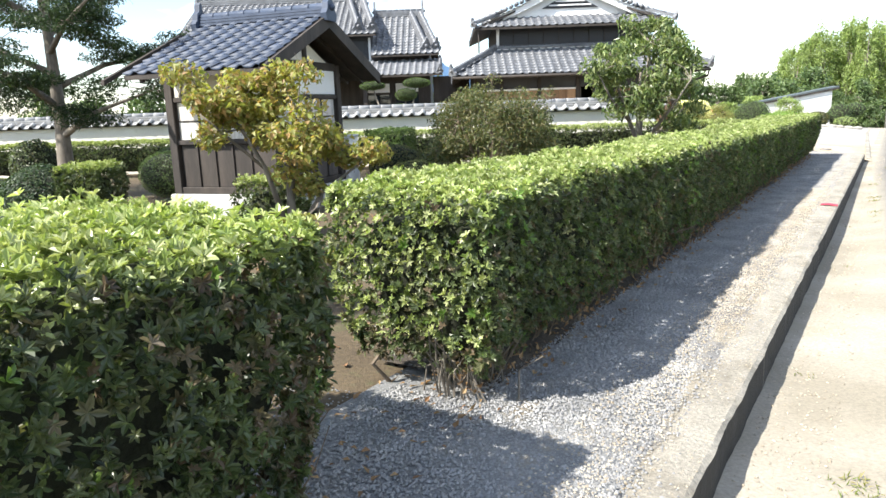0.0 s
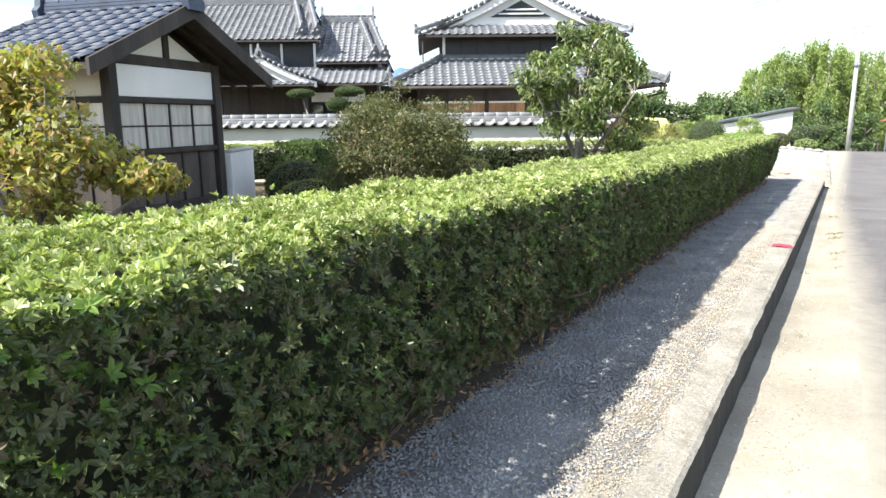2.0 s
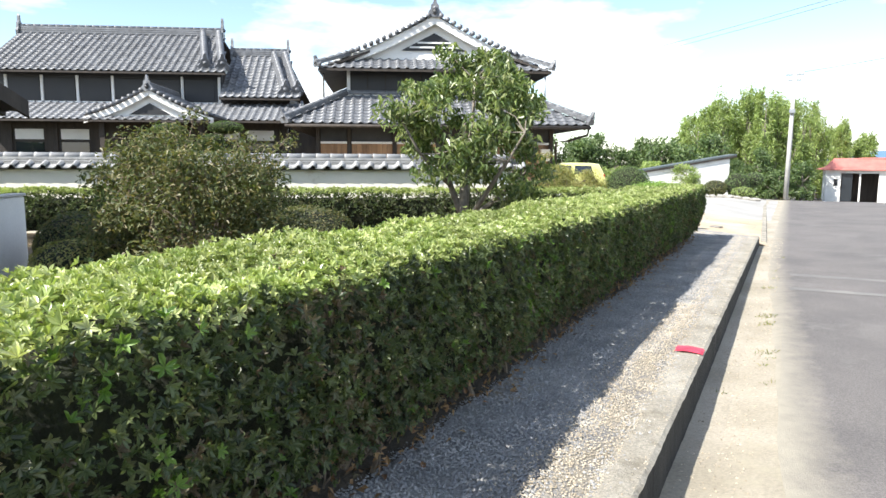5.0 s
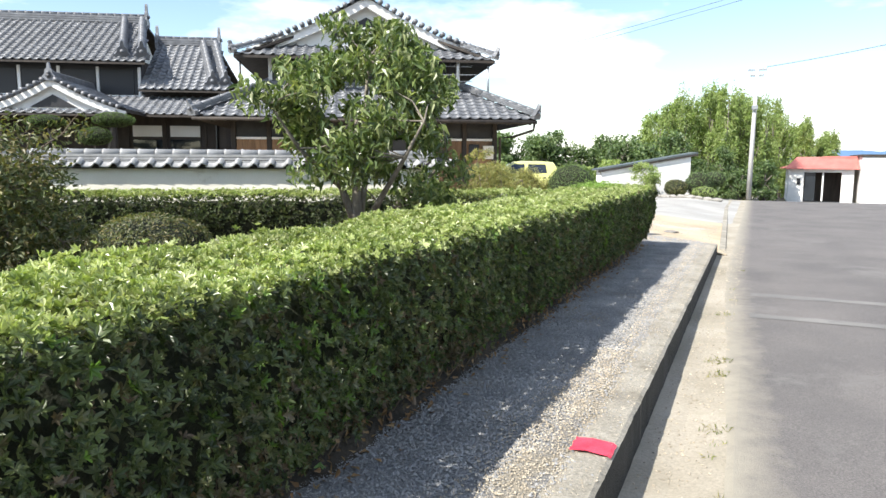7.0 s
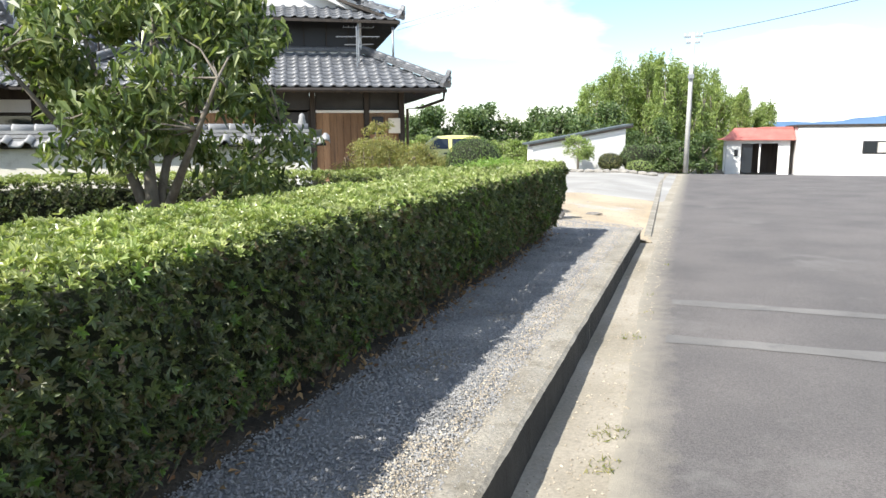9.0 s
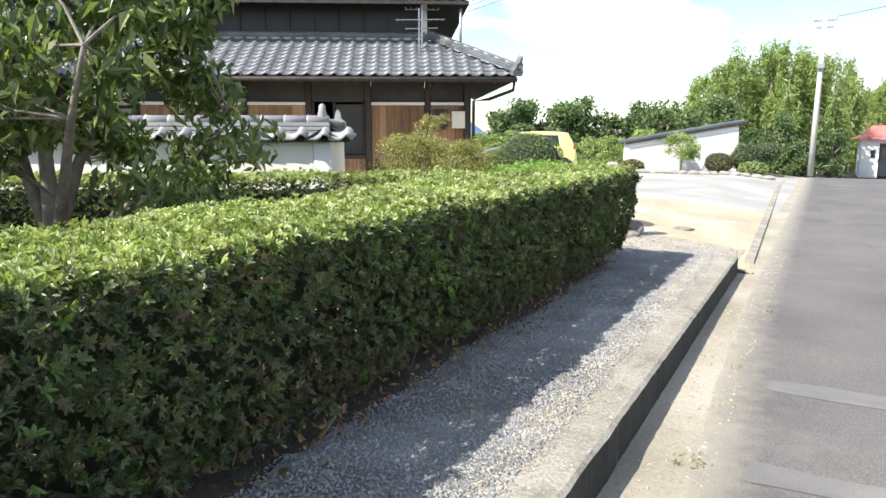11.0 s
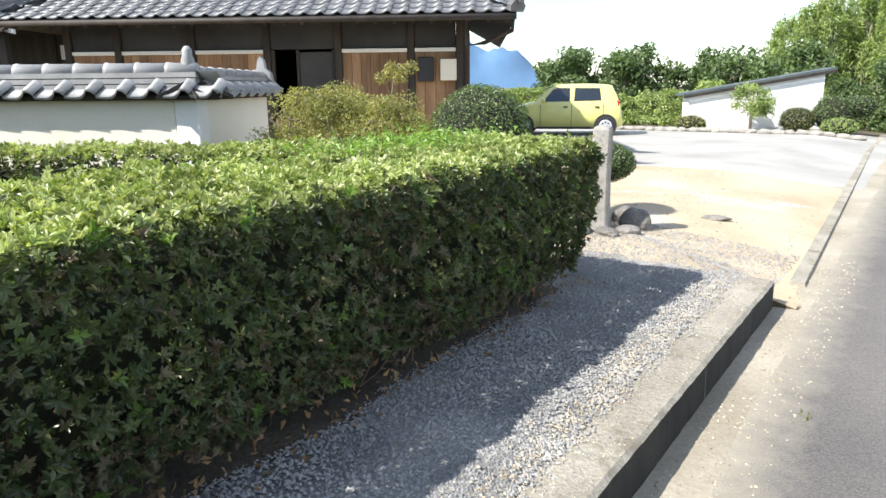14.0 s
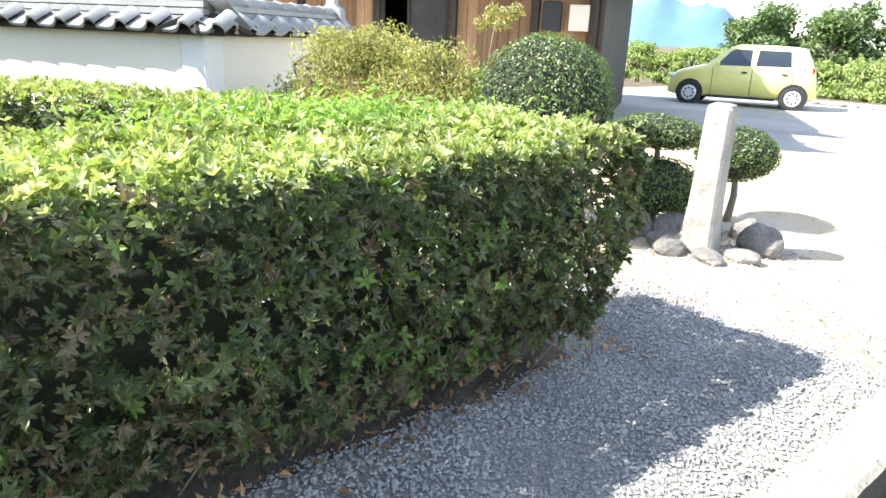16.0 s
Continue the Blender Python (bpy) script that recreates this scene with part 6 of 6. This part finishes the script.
# ---- the yellow car ----
def small_car():
    c = thing("car", pose(-10.47, 33.55, 0.0, 0, 0, 22.5), "small yellow hatchback parked in the yard", "car")
    st = [  # x, half width, underside, belt height, roof height, roof half width
        (0.00, 0.50, 0.30, 0.56, 0.60, 0.42), (0.06, 0.62, 0.22, 0.66, 0.70, 0.50), (0.22, 0.70, 0.20, 0.76, 0.81, 0.56), (0.55, 0.735, 0.20, 0.84, 0.90, 0.60),
        (0.86, 0.737, 0.20, 0.89, 0.97, 0.62), (1.02, 0.737, 0.20, 0.90, 1.13, 0.61), (1.28, 0.737, 0.20, 0.91, 1.36, 0.58), (1.50, 0.737, 0.20, 0.91, 1.445, 0.565), (1.9, 0.737, 0.20, 0.92, 1.47, 0.56),
        (2.4, 0.737, 0.20, 0.93, 1.47, 0.555), (2.85, 0.735, 0.20, 0.94, 1.45, 0.545), (3.08, 0.725, 0.20, 0.95, 1.42, 0.53), (3.22, 0.71, 0.22, 0.95, 1.20, 0.55), (3.32, 0.69, 0.24, 0.90, 0.97, 0.60), (3.37, 0.66, 0.26, 0.72, 0.76, 0.60), (3.395, 0.60, 0.32, 0.55, 0.58, 0.55)]
    bm = bmesh.new()
    rows = []
    for x, w, zb, belt, roof, rw in st:
        half = [(w * 0.80, zb), (w * 0.96, zb + 0.05), (w, (zb + belt) / 2), (w * 0.995, belt - 0.05), (w * 0.97, belt), (rw + (w * 0.97 - rw) * 0.12, roof - 0.05 if roof - belt > 0.12 else roof - 0.015), (rw * 0.86, roof - 0.004), (rw * 0.4, roof + 0.012)]
        ring = [(-y, z) for y, z in half] + [(y, z) for y, z in half[::-1]]
        rows.append([bm.verts.new((x, y, z)) for y, z in ring])
    n = len(rows[0])
    for r0, r1 in zip(rows, rows[1:]):
        for k in range(n):
            bm.faces.new((r0[k], r0[(k + 1) % n], r1[(k + 1) % n], r1[k]))
    bm.faces.new(rows[0]), bm.faces.new(rows[-1][::-1])
    body = part("body", bm, M_YELLOW, c, "glossy yellow body", smooth=True)
    def side(x, z, off=0.006):
        """The body's flank at a height between belt and roof, on the near side."""
        t = min(1, max(0, (z - 0.92) / 0.49))
        return (x, -(0.716 + (0.578 - 0.716) * t + off), z)
    def pane(name, pts, mat_, label="", flip=1):
        bm = bmesh.new()
        a = [bm.verts.new((p[0], p[1] * flip, p[2])) for p in pts]
        b = [bm.verts.new((p[0], (p[1] + 0.02) * flip, p[2])) for p in pts]
        bm.faces.new(a), bm.faces.new(b[::-1])
        for i in range(len(pts)):
            j = (i + 1) % len(pts)
            bm.faces.new((a[i], a[j], b[j], b[i]))
        return part(name, bm, mat_, c, label)
    for flip in (1, -1):
        pane("side_window", [side(1.12, 0.97), side(1.90, 0.98), side(1.90, 1.36), side(1.50, 1.36), side(1.40, 1.31)], M_GLASS, "dark side window", flip)
        pane("side_window", [side(2.02, 0.98), side(2.80, 1.0), side(2.74, 1.35), side(2.04, 1.36)], M_GLASS, "dark side window", flip)
        for x0, x1, zz in ((1.05, 1.062, 0.26), (1.955, 1.967, 0.26), (2.86, 2.872, 0.55)):
            block("door_gap", (x0, x1, -0.741 if flip > 0 else 0.728, -0.728 if flip > 0 else 0.741, zz, 0.9), M_BLACK, c, bevel=0.001)
        for x in (1.72, 2.62):
            block("door_handle", (x, x + 0.13, -0.765 if flip > 0 else 0.735, -0.735 if flip > 0 else 0.765, 0.80, 0.84), M_BLACK, c, "dark door handle", 0.008)
        block("sill", (0.95, 2.55, -0.742 if flip > 0 else 0.70, -0.70 if flip > 0 else 0.742, 0.185, 0.25), M_BLACK, c, bevel=0.01)
        block("mirror", (1.10, 1.20, -0.87 if flip > 0 else 0.74, -0.74 if flip > 0 else 0.87, 0.96, 1.07), M_YELLOW, c, "door mirror", 0.02)
        bm = bmesh.new()
        bmesh.ops.create_icosphere(bm, subdivisions=2, radius=1.0, matrix=Matrix.Translation((0.14, -0.55 * flip, 0.66)) @ Matrix.Diagonal((0.15, 0.13, 0.085, 1)))
        part("headlight", bm, M_LAMP, c, "clear headlight", smooth=True)
        bm = bmesh.new()
        bmesh.ops.create_icosphere(bm, subdivisions=2, radius=1.0, matrix=Matrix.Translation((3.27, -0.63 * flip, 0.86)) @ Matrix.Diagonal((0.06, 0.07, 0.15, 1)))
        part("tail_light", bm, M_TAIL, c, "red tail light", smooth=True)
    bm = bmesh.new()
    q = [bm.verts.new(p) for p in ((0.875, -0.60, 0.985), (0.875, 0.60, 0.985), (1.36, 0.50, 1.425), (1.36, -0.50, 1.425), (0.89, -0.60, 0.97), (0.89, 0.60, 0.97), (1.37, 0.50, 1.40), (1.37, -0.50, 1.40))]
    for f in ((0, 1, 2, 3), (7, 6, 5, 4), (0, 4, 5, 1), (1, 5, 6, 2), (2, 6, 7, 3), (3, 7, 4, 0)):
        bm.faces.new([q[i] for i in f])
    part("windscreen", bm, M_GLASS, c, "dark windscreen")
    bm = bmesh.new()
    q = [bm.verts.new(p) for p in ((3.325, -0.55, 0.99), (3.325, 0.55, 0.99), (3.135, 0.49, 1.38), (3.135, -0.49, 1.38), (3.30, -0.55, 0.99), (3.30, 0.55, 0.99), (3.11, 0.49, 1.38), (3.11, -0.49, 1.38))]
    for f in ((0, 1, 2, 3), (7, 6, 5, 4), (0, 4, 5, 1), (1, 5, 6, 2), (2, 6, 7, 3), (3, 7, 4, 0)):
        bm.faces.new([q[i] for i in f])
    part("rear_window", bm, M_GLASS, c)
    block("bumper", (-0.02, 0.10, -0.60, 0.60, 0.24, 0.46), M_YELLOW, c, bevel=0.04)
    block("grille", (-0.025, 0.03, -0.32, 0.32, 0.30, 0.40), M_BLACK, c, bevel=0.01)
    block("bumper", (3.32, 3.43, -0.62, 0.62, 0.28, 0.50), M_YELLOW, c, bevel=0.04)
    block("number_plate", (3.43, 3.437, -0.16, 0.16, 0.55, 0.70), M_WHITE, c, bevel=0.002)
    for ax in (0.55, 2.94):
        for flip in (1, -1):
            bm = bmesh.new()
            tube(bm, [(ax, -0.60 * flip, 0.29), (ax, -0.744 * flip, 0.29)], 0.325, 28)
            part("wheel_arch", bm, M_BLACK, c)
            bm = bmesh.new()
            tube(bm, [(ax, -0.56 * flip, 0.27), (ax, -0.575 * flip, 0.27), (ax, -0.74 * flip, 0.27), (ax, -0.755 * flip, 0.27)], [0.25, 0.27, 0.27, 0.245], 28)
            wheel = part("wheel", bm, M_RUBBER, c, "black tyre with silver rim", smooth=False)
            bm = bmesh.new()
            tube(bm, [(ax, -0.74 * flip, 0.27), (ax, -0.758 * flip, 0.27), (ax, -0.768 * flip, 0.27)], [0.185, 0.185, 0.16], 24)
            part("rim", bm, M_RIM, wheel, "silver wheel cover")
            for k in range(8):
                a = k * math.pi / 4
                bm = bmesh.new()
                tube(bm, [(ax + 0.115 * math.cos(a), -0.764 * flip, 0.27 + 0.115 * math.sin(a)), (ax + 0.115 * math.cos(a), -0.772 * flip, 0.27 + 0.115 * math.sin(a))], 0.026, 8)
                part("rim_hole", bm, M_BLACK, wheel)


small_car()

# ---- beyond the yard ----
# white shed with a sloping roof
def white_shed():
    ax, ay, bx, by = -6.2, 37.7, -2.7, 40.1
    ln = math.hypot(bx - ax, by - ay)
    e = thing("shed", pose(ax, ay, -0.25, 0, 0, math.degrees(math.atan2(by - ay, bx - ax))), "white rendered shed with dark sloping roof", "shed")
    bm = bmesh.new()
    prism(bm, [(0, -0.05), (ln, -0.05), (ln, 2.02), (0, 1.34)], "y", 0.0, 0.18)
    part("wall", bm, M_WHITE, e)
    block("end_wall", (0.0, 0.18, 0.184, 0.6, -0.05, 1.33), M_WHITE, e)
    block("end_wall", (ln - 0.18, ln, 0.184, 0.6, -0.05, 2.0), M_WHITE, e)
    bm = bmesh.new()
    prism(bm, [(-0.2, 1.33), (ln + 0.3, 2.10), (ln + 0.3, 2.17), (-0.2, 1.40)], "y", -0.08, 0.7)
    part("roof", bm, M_SHEDROOF, e, "dark sheet roof")
    bm = bmesh.new()
    prism(bm, [(-0.2, 1.24), (ln + 0.3, 2.01), (ln + 0.3, 2.10), (-0.2, 1.33)], "y", -0.10, -0.084)
    part("fascia", bm, M_BEAM, e)


white_shed()


def far_shop():
    e = thing("building", pose(1.95, 60.0, -1.13), "low white building with red roof and dark doorway", "building")
    block("wall", (0.1, 1.05, 0.0, 0.2, -0.1, 2.2), M_WHITE, e)
    block("wall", (3.3, 4.0, 0.0, 0.2, -0.1, 2.2), M_WHITE, e)
    block("lintel", (1.054, 3.296, 0.0, 0.2, 1.95, 2.2), M_WHITE, e)
    block("side_wall", (0.1, 0.3, 0.204, 5, -0.1, 2.2), M_WHITE, e)
    block("inner_wall", (0.304, 4.0, 2.0, 2.1, -0.1, 2.2), M_BEAM, e)
    block("door_panel", (1.1, 1.75, 0.08, 0.12, 0.0, 1.94), M_GLASS, e)
    block("door_post", (2.15, 2.25, 0.05, 0.15, 0.0, 1.945), M_WHITE, e)
    block("sign_board", (0.62, 0.85, -0.05, -0.004, 1.1, 1.55), M_BLACK, e)
    bm = bmesh.new()
    prism(bm, [(-0.4, 2.2), (2.4, 3.05), (4.25, 3.05), (4.25, 2.2)], "y", 0.9, 5.0)
    part("roof", bm, M_REDROOF, e, "red sheet roof")
    slab("roof", [(-0.15, -0.35, 2.22), (4.25, -0.35, 2.22), (4.25, 1.1, 3.0), (0.6, 1.1, 3.0)], 0.06, M_REDROOF, e, "red sheet roof")
    w = thing("building", pose(6.25, 59.0, -1.13), "long white building with small window", "building")
    block("wall", (0.0, 12.0, 0.0, 0.2, -0.1, 3.0), M_WHITE, w)
    block("wall", (0.0, 0.2, 0.204, 6.0, -0.1, 3.0), M_WHITE, w)
    block("fascia", (-0.1, 12.1, -0.1, 6.1, 3.003, 3.15), M_BEAM, w)
    block("window", (3.65, 5.2, -0.04, -0.004, 1.3, 2.1), M_BLACK, w, bevel=0.02)
    block("window_pane", (3.75, 4.4, -0.055, -0.044, 1.38, 2.02), M_GLASS, w)
    block("window_pane", (4.46, 5.1, -0.055, -0.044, 1.38, 2.02), M_PANE, w)


far_shop()


def utility_pole():
    e = thing("utility_pole", pose(-0.27, 44.8, -0.30, 0, 0.5, 0), "pale concrete utility pole with insulators", "utility pole")
    bm = bmesh.new()
    tube(bm, [(0, 0, -0.1), (0, 0, 3.1), (0, 0, 6.45)], [0.125, 0.105, 0.08], 14)
    part("pole", bm, M_CONCRETE, e, smooth=True)
    for z, w in ((6.28, 0.42), (6.0, 0.3)):
        block("crossarm", (-w, w, -0.04, 0.04, z - 0.035, z + 0.035), M_ZINC, e)
        for x in (-w + 0.05, -w * 0.4, w * 0.4, w - 0.05):
            bm = bmesh.new()
            tube(bm, [(x, 0, z + 0.036), (x, 0, z + 0.07), (x, 0, z + 0.11), (x, 0, z + 0.16)], [0.03, 0.045, 0.03, 0.02], 8)
            part("insulator", bm, M_WHITE, e, smooth=True)
    block("fuse_box", (-0.14, 0.14, -0.24, -0.1, 4.35, 4.55), M_ZINC, e)
    for i, (a, b, sag) in enumerate([((0.4, 0, 6.40), (16, -14, 8.3), 0.4)]):
        bm = bmesh.new()
        tube(bm, bow(a, b, sag, 14), 0.014, 5)
        part("cable", bm, M_WIRE, e)


utility_pole()


def wood(name, spots, label, leaf, material, seed, per, category="tree", group="", wide=0.35, bark=None, droop=0.2):
    """Trees of a far wood, each with a trunk and an uneven crown."""
    r = np.random.default_rng(seed)
    for i, (x, y, h, w) in enumerate(spots):
        z = gz(x, y)
        cl = []
        for k in range(30):
            t = r.uniform(0.08, 1.0)
            a, q = r.uniform(0, 6.28), w * (1.0 - 0.6 * t ** 2) * r.uniform(0.0, 1.0) ** 0.5
            cl.append(((q * math.cos(a), q * math.sin(a), h * t), (w * 0.36, w * 0.36, h * 0.13 * r.uniform(0.7, 1.4)), per))
        limbs = [[(0, 0, h * f, 0.05), (w * 0.5 * math.cos(a), w * 0.5 * math.sin(a), h * (f + 0.2), 0.02)] for f, a in ((0.2, 0.3), (0.35, 2.4), (0.5, 4.5), (0.6, 1.3))]
        limb_tree(name, pose(x, y, z, 0, 0, r.uniform(0, 360)), [(0, 0, -0.1, 0.10), (0, 0, h * 0.5, 0.06), (0, 0, h * 0.9, 0.02)], limbs, cl, label, leaf, material, bark or M_BARK, int(r.integers(1e6)), droop, wide, 0.8, category, group)


r = np.random.default_rng(77)
spots = [(-14.8 + i * 0.9 + r.normal(0, 0.3), 46 + r.normal(0, 1.2), r.uniform(2.5, 3.3), r.uniform(1.3, 1.8)) for i in range(13)]
wood("yard_tree", spots, "bushy green tree at the yard's edge", 0.22, M_FARLEAF, 51, 95, group="trees behind the yard", wide=0.5)
spots = [(-24 + i * 1.25 + r.normal(0, 0.2), 42.5 + r.normal(0, 0.6), r.uniform(1.1, 1.6), r.uniform(0.8, 1.2)) for i in range(15)]
wood("yard_bush", spots, "rank green bush behind the yard", 0.17, M_BAMBOO, 52, 75, "bush", "bushes behind the yard", 0.4)
spots = []
for i in range(13):
    for row in range(3):
        x = -7.2 + i * 1.0 + r.normal(0, 0.3)
        high = (4.6, 5.4, 6.2, 6.7, 7.0, 7.1, 6.9, 6.9, 6.5, 6.2, 5.6, 5.0, 4.6)[i]
        spots.append((x, (54.5 if x < 0.6 else 66.5) + row * 2.6 + r.normal(0, 0.6), high * (1.0 if x < 0.6 else 1.12) * r.uniform(0.84, 1.04), r.uniform(0.8, 1.2)))
wood("bamboo", spots, "tall bright green bamboo clump", 0.30, M_BAMBOO, 53, 80, group="bamboo grove", wide=0.22, droop=0.6)
spots = [(-4.5 + i * 1.2 + r.normal(0, 0.2), 51.5 + r.normal(0, 0.5), r.uniform(1.8, 2.9), r.uniform(0.8, 1.1)) for i in range(5)]
wood("grove_bush", spots, "dark bush below the bamboo", 0.2, M_FARLEAF, 54, 90, "bush", "bushes below the grove", 0.4)
spots = [(-40 + i * 3.6, 40 + r.normal(0, 2), r.uniform(3.0, 4.5), 2.2) for i in range(5)]
wood("garden_edge_tree", spots, "broad green tree beyond the garden wall", 0.28, M_FARLEAF, 55, 70, group="trees beyond the wall", wide=0.5)
spots = [(-34 + i * 2.6, 17 + r.normal(0, 1.0), r.uniform(1.8, 2.8), 1.3) for i in range(4)]
wood("garden_edge_tree", spots, "broad green tree beyond the garden wall", 0.2, M_FARLEAF, 56, 70, group="trees beyond the wall", wide=0.5)
# plants before the shed
cl = random_clumps((0, 0, 0.85), (0.62, 0.62, 0.62), 22, 0.27, 90, 0.3)
limb_tree("small_tree", pose(-4.35, 37.9, 0), [(0, 0, -0.05, 0.05), (0, 0, 0.6, 0.035), (0.03, 0, 1.2, 0.02)], [[(0, 0, 0.4, 0.025), (0.3, 0.2, 1.0, 0.01)]], cl, "small round-headed green tree before the shed", 0.11, M_BAMBOO, M_BARK, 61, 0.2, 0.4)
topiary("low_shrub", pose(-3.1, 38.3, 0), [((0, 0, 0.35), (0.5, 0.45, 0.38))], "low dark reddish shrub before the shed", 0.07, M_OLIVE, 900, 62, trunk=False)
topiary("low_shrub", pose(-2.2, 38.6, 0), [((0, 0, 0.55), (0.6, 0.5, 0.55)), ((0.6, 0.3, 0.75), (0.5, 0.4, 0.35))], "dark spreading shrub beside the shed", 0.08, M_FARLEAF, 800, 63, trunk=False, loose=0.2)
topiary("low_shrub", pose(-1.9, 37.6, 0), [((0, 0, 0.2), (0.5, 0.4, 0.26))], "low green mounded shrub", 0.07, M_BAMBOO, 900, 64, trunk=False)
topiary("low_shrub", pose(-6.0, 37.4, 0), [((0, 0, 0.2), (0.5, 0.4, 0.3))], "dry brownish low shrub", 0.07, M_NANDINA, 900, 65, trunk=False, loose=0.2)
for i in range(24):
    x = -9.2 + i * 0.34
    rock("border_stone", pose(x, 36.95 + 0.05 * noise.noise(Vector((i * 1.7, 0, 0))), gz(x, 36.95) + 0.05, 0, 0, (i * 31) % 40 - 20), (0.16 + 0.04 * (i % 3), 0.10, 0.085), "pale rough border stone along the bed", i + 50, M_GRANITE, "rock", "stones of the bed edging")

# cables that cross above the road
cables = thing("overhead_cables", pose(0, 0, 0), "pair of thin black overhead cables", "cable")
for dz in (0.0, 0.12):
    bm = bmesh.new()
    tube(bm, bow((-6.95, 25.75, 4.05 + dz), (14, 21, 8.2 + dz), 0.35, 14), 0.005, 5)
    part("cable", bm, M_WIRE, cables)

# hills far away
def hill(name, x, y, w, h, label, seed):
    bm = bmesh.new()
    n, m = 40, 6
    rows = []
    for j in range(m + 1):
        row = []
        for i in range(n + 1):
            u, v = i / n * 2 - 1, j / m
            k = max(0.0, 1 - abs(u) ** 1.6) * (1 + 0.35 * noise.noise(Vector((u * 3 + seed, v, 0))) + 0.08 * noise.noise(Vector((u * 13, v * 5, seed))))
            row.append(bm.verts.new((u * w, v * w * 0.5, h * k * math.sin(v * math.pi / 2) - 12)))
        rows.append(row)
    for r0, r1 in zip(rows, rows[1:]):
        for i in range(n):
            bm.faces.new((r0[i], r0[i + 1], r1[i + 1], r1[i]))
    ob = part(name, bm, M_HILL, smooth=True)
    ob.matrix_basis = pose(x, y, 0, 0, 0, math.degrees(math.atan2(-x, y)))
    return tagged(ob, label, "hill", kind="structure")


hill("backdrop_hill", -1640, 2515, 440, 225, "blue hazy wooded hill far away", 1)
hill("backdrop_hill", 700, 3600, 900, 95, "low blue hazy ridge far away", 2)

# bare twigs at the foot of the hedge's near end
r = np.random.default_rng(88)
tw = thing("bare_twigs", pose(-1.85, 2.62, 0), "tangle of bare twigs at the hedge foot", "twigs")
bm = bmesh.new()
for i in range(60):
    a, b = r.normal(0, 0.18), r.uniform(-0.08, 0.5)
    p0 = Vector((a * 0.5, b * 0.6 + 0.22, -0.01))
    p1 = p0 + Vector((r.normal(0.02, 0.05), r.normal(-0.03, 0.05), r.uniform(0.12, 0.24)))
    p2 = p1 + Vector((r.normal(0.02, 0.07), r.normal(-0.03, 0.07), r.uniform(0.1, 0.24)))
    tube(bm, [p0, p1, p2], [0.006, 0.0045, 0.0025], 4)
part("twig_growth", bm, M_PALEBARK, tw)["kind"] = "stuff"

# fresh shoots on the hedge's top near its end
r = np.random.default_rng(90)
k = 900
q = np.stack([r.normal(-2.3, 0.15, k), r.normal(18.3, 0.4, k), 1.05 + np.abs(r.normal(0, 0.035, k))], 1)
tagged(leaves("hedge_shoots", q, np.tile([0, 0, 1.0], (k, 1)), 0.05, M_SHOOT, spread=0.9, wide=0.35), "bright green fresh shoots on the hedge top", "shoots", kind="stuff")

# ---- ground litter ----
r = np.random.default_rng(91)
k = 900
q = np.stack([r.uniform(-2.3, -1.5, k), r.uniform(1.6, 19.6, k), np.full(k, 0.012)], 1)
tagged(leaves("dry_leaves", q, np.tile([0, 0, 1.0], (k, 1)), 0.05, M_DRY, spread=0.35), "brown fallen leaves under the hedge", "leaves", kind="stuff")
k = 2200
q = np.stack([r.uniform(-12, -2.6, k), r.uniform(2, 16, k), np.full(k, 0.004)], 1)
tagged(leaves("garden_litter", q, np.tile([0, 0, 1.0], (k, 1)), 0.07, M_DRY, spread=0.3), "brown fallen leaves on the garden soil", "leaves", kind="stuff")


def tufts(name, spots, label, seed):
    r = np.random.default_rng(seed)
    ps = []
    for x, y, rad, n in spots:
        a, d = r.uniform(0, 6.28, n), rad * r.uniform(0, 1, n) ** 0.6
        px, py = x + d * np.cos(a), y + d * np.sin(a)
        ps.append(np.stack([px, py, np.array([gz(u, v) for u, v in zip(px, py)]) + 0.012], 1))
    p = np.concatenate(ps)
    nn = np.stack([r.normal(0, 1, len(p)), r.normal(0, 1, len(p)), r.uniform(0, 0.4, len(p))], 1)
    tagged(leaves(name, p, nn, 0.036, M_GRASS, wide=0.16, spread=0.3, droop=-0.6, rng=r), label, "grass", kind="stuff")


tufts("grass_tufts", [(-0.2 + 0.09 * r.normal(), y, 0.06, 8) for y in r.uniform(2, 20, 9)] + [(0.0, 3.2, 0.12, 60), (-0.15, 12.9, 0.10, 40), (-0.17, 13.3, 0.12, 50), (-0.2, 15.2, 0.1, 30), (-0.12, 11.7, 0.1, 30)], "small dry grass tufts in the gutter", 95)


def roof_aerial():
    e = housed("roof_aerial", 6.93, 25.0, 0.0, "thin grey television aerial on the tiled roof", "aerial")
    bm = bmesh.new()
    tube(bm, [(0, 0, 3.1), (0, 0, 4.05)], 0.016, 7)
    part("mast", bm, M_ZINC, e)
    for z, a, b in ((3.80, -0.50, 0.55), (3.62, -0.30, 0.40)):
        bm = bmesh.new()
        tube(bm, [(a, 0, z), (b, 0, z + 0.02)], 0.011, 6)
        part("boom", bm, M_ZINC, e)
    for i in range(9):
        x = -0.46 + i * 0.12
        bm = bmesh.new()
        tube(bm, [(x, -0.16, 3.80), (x, 0.16, 3.80)], 0.006, 5)
        part("rod", bm, M_ZINC, e)


roof_aerial()
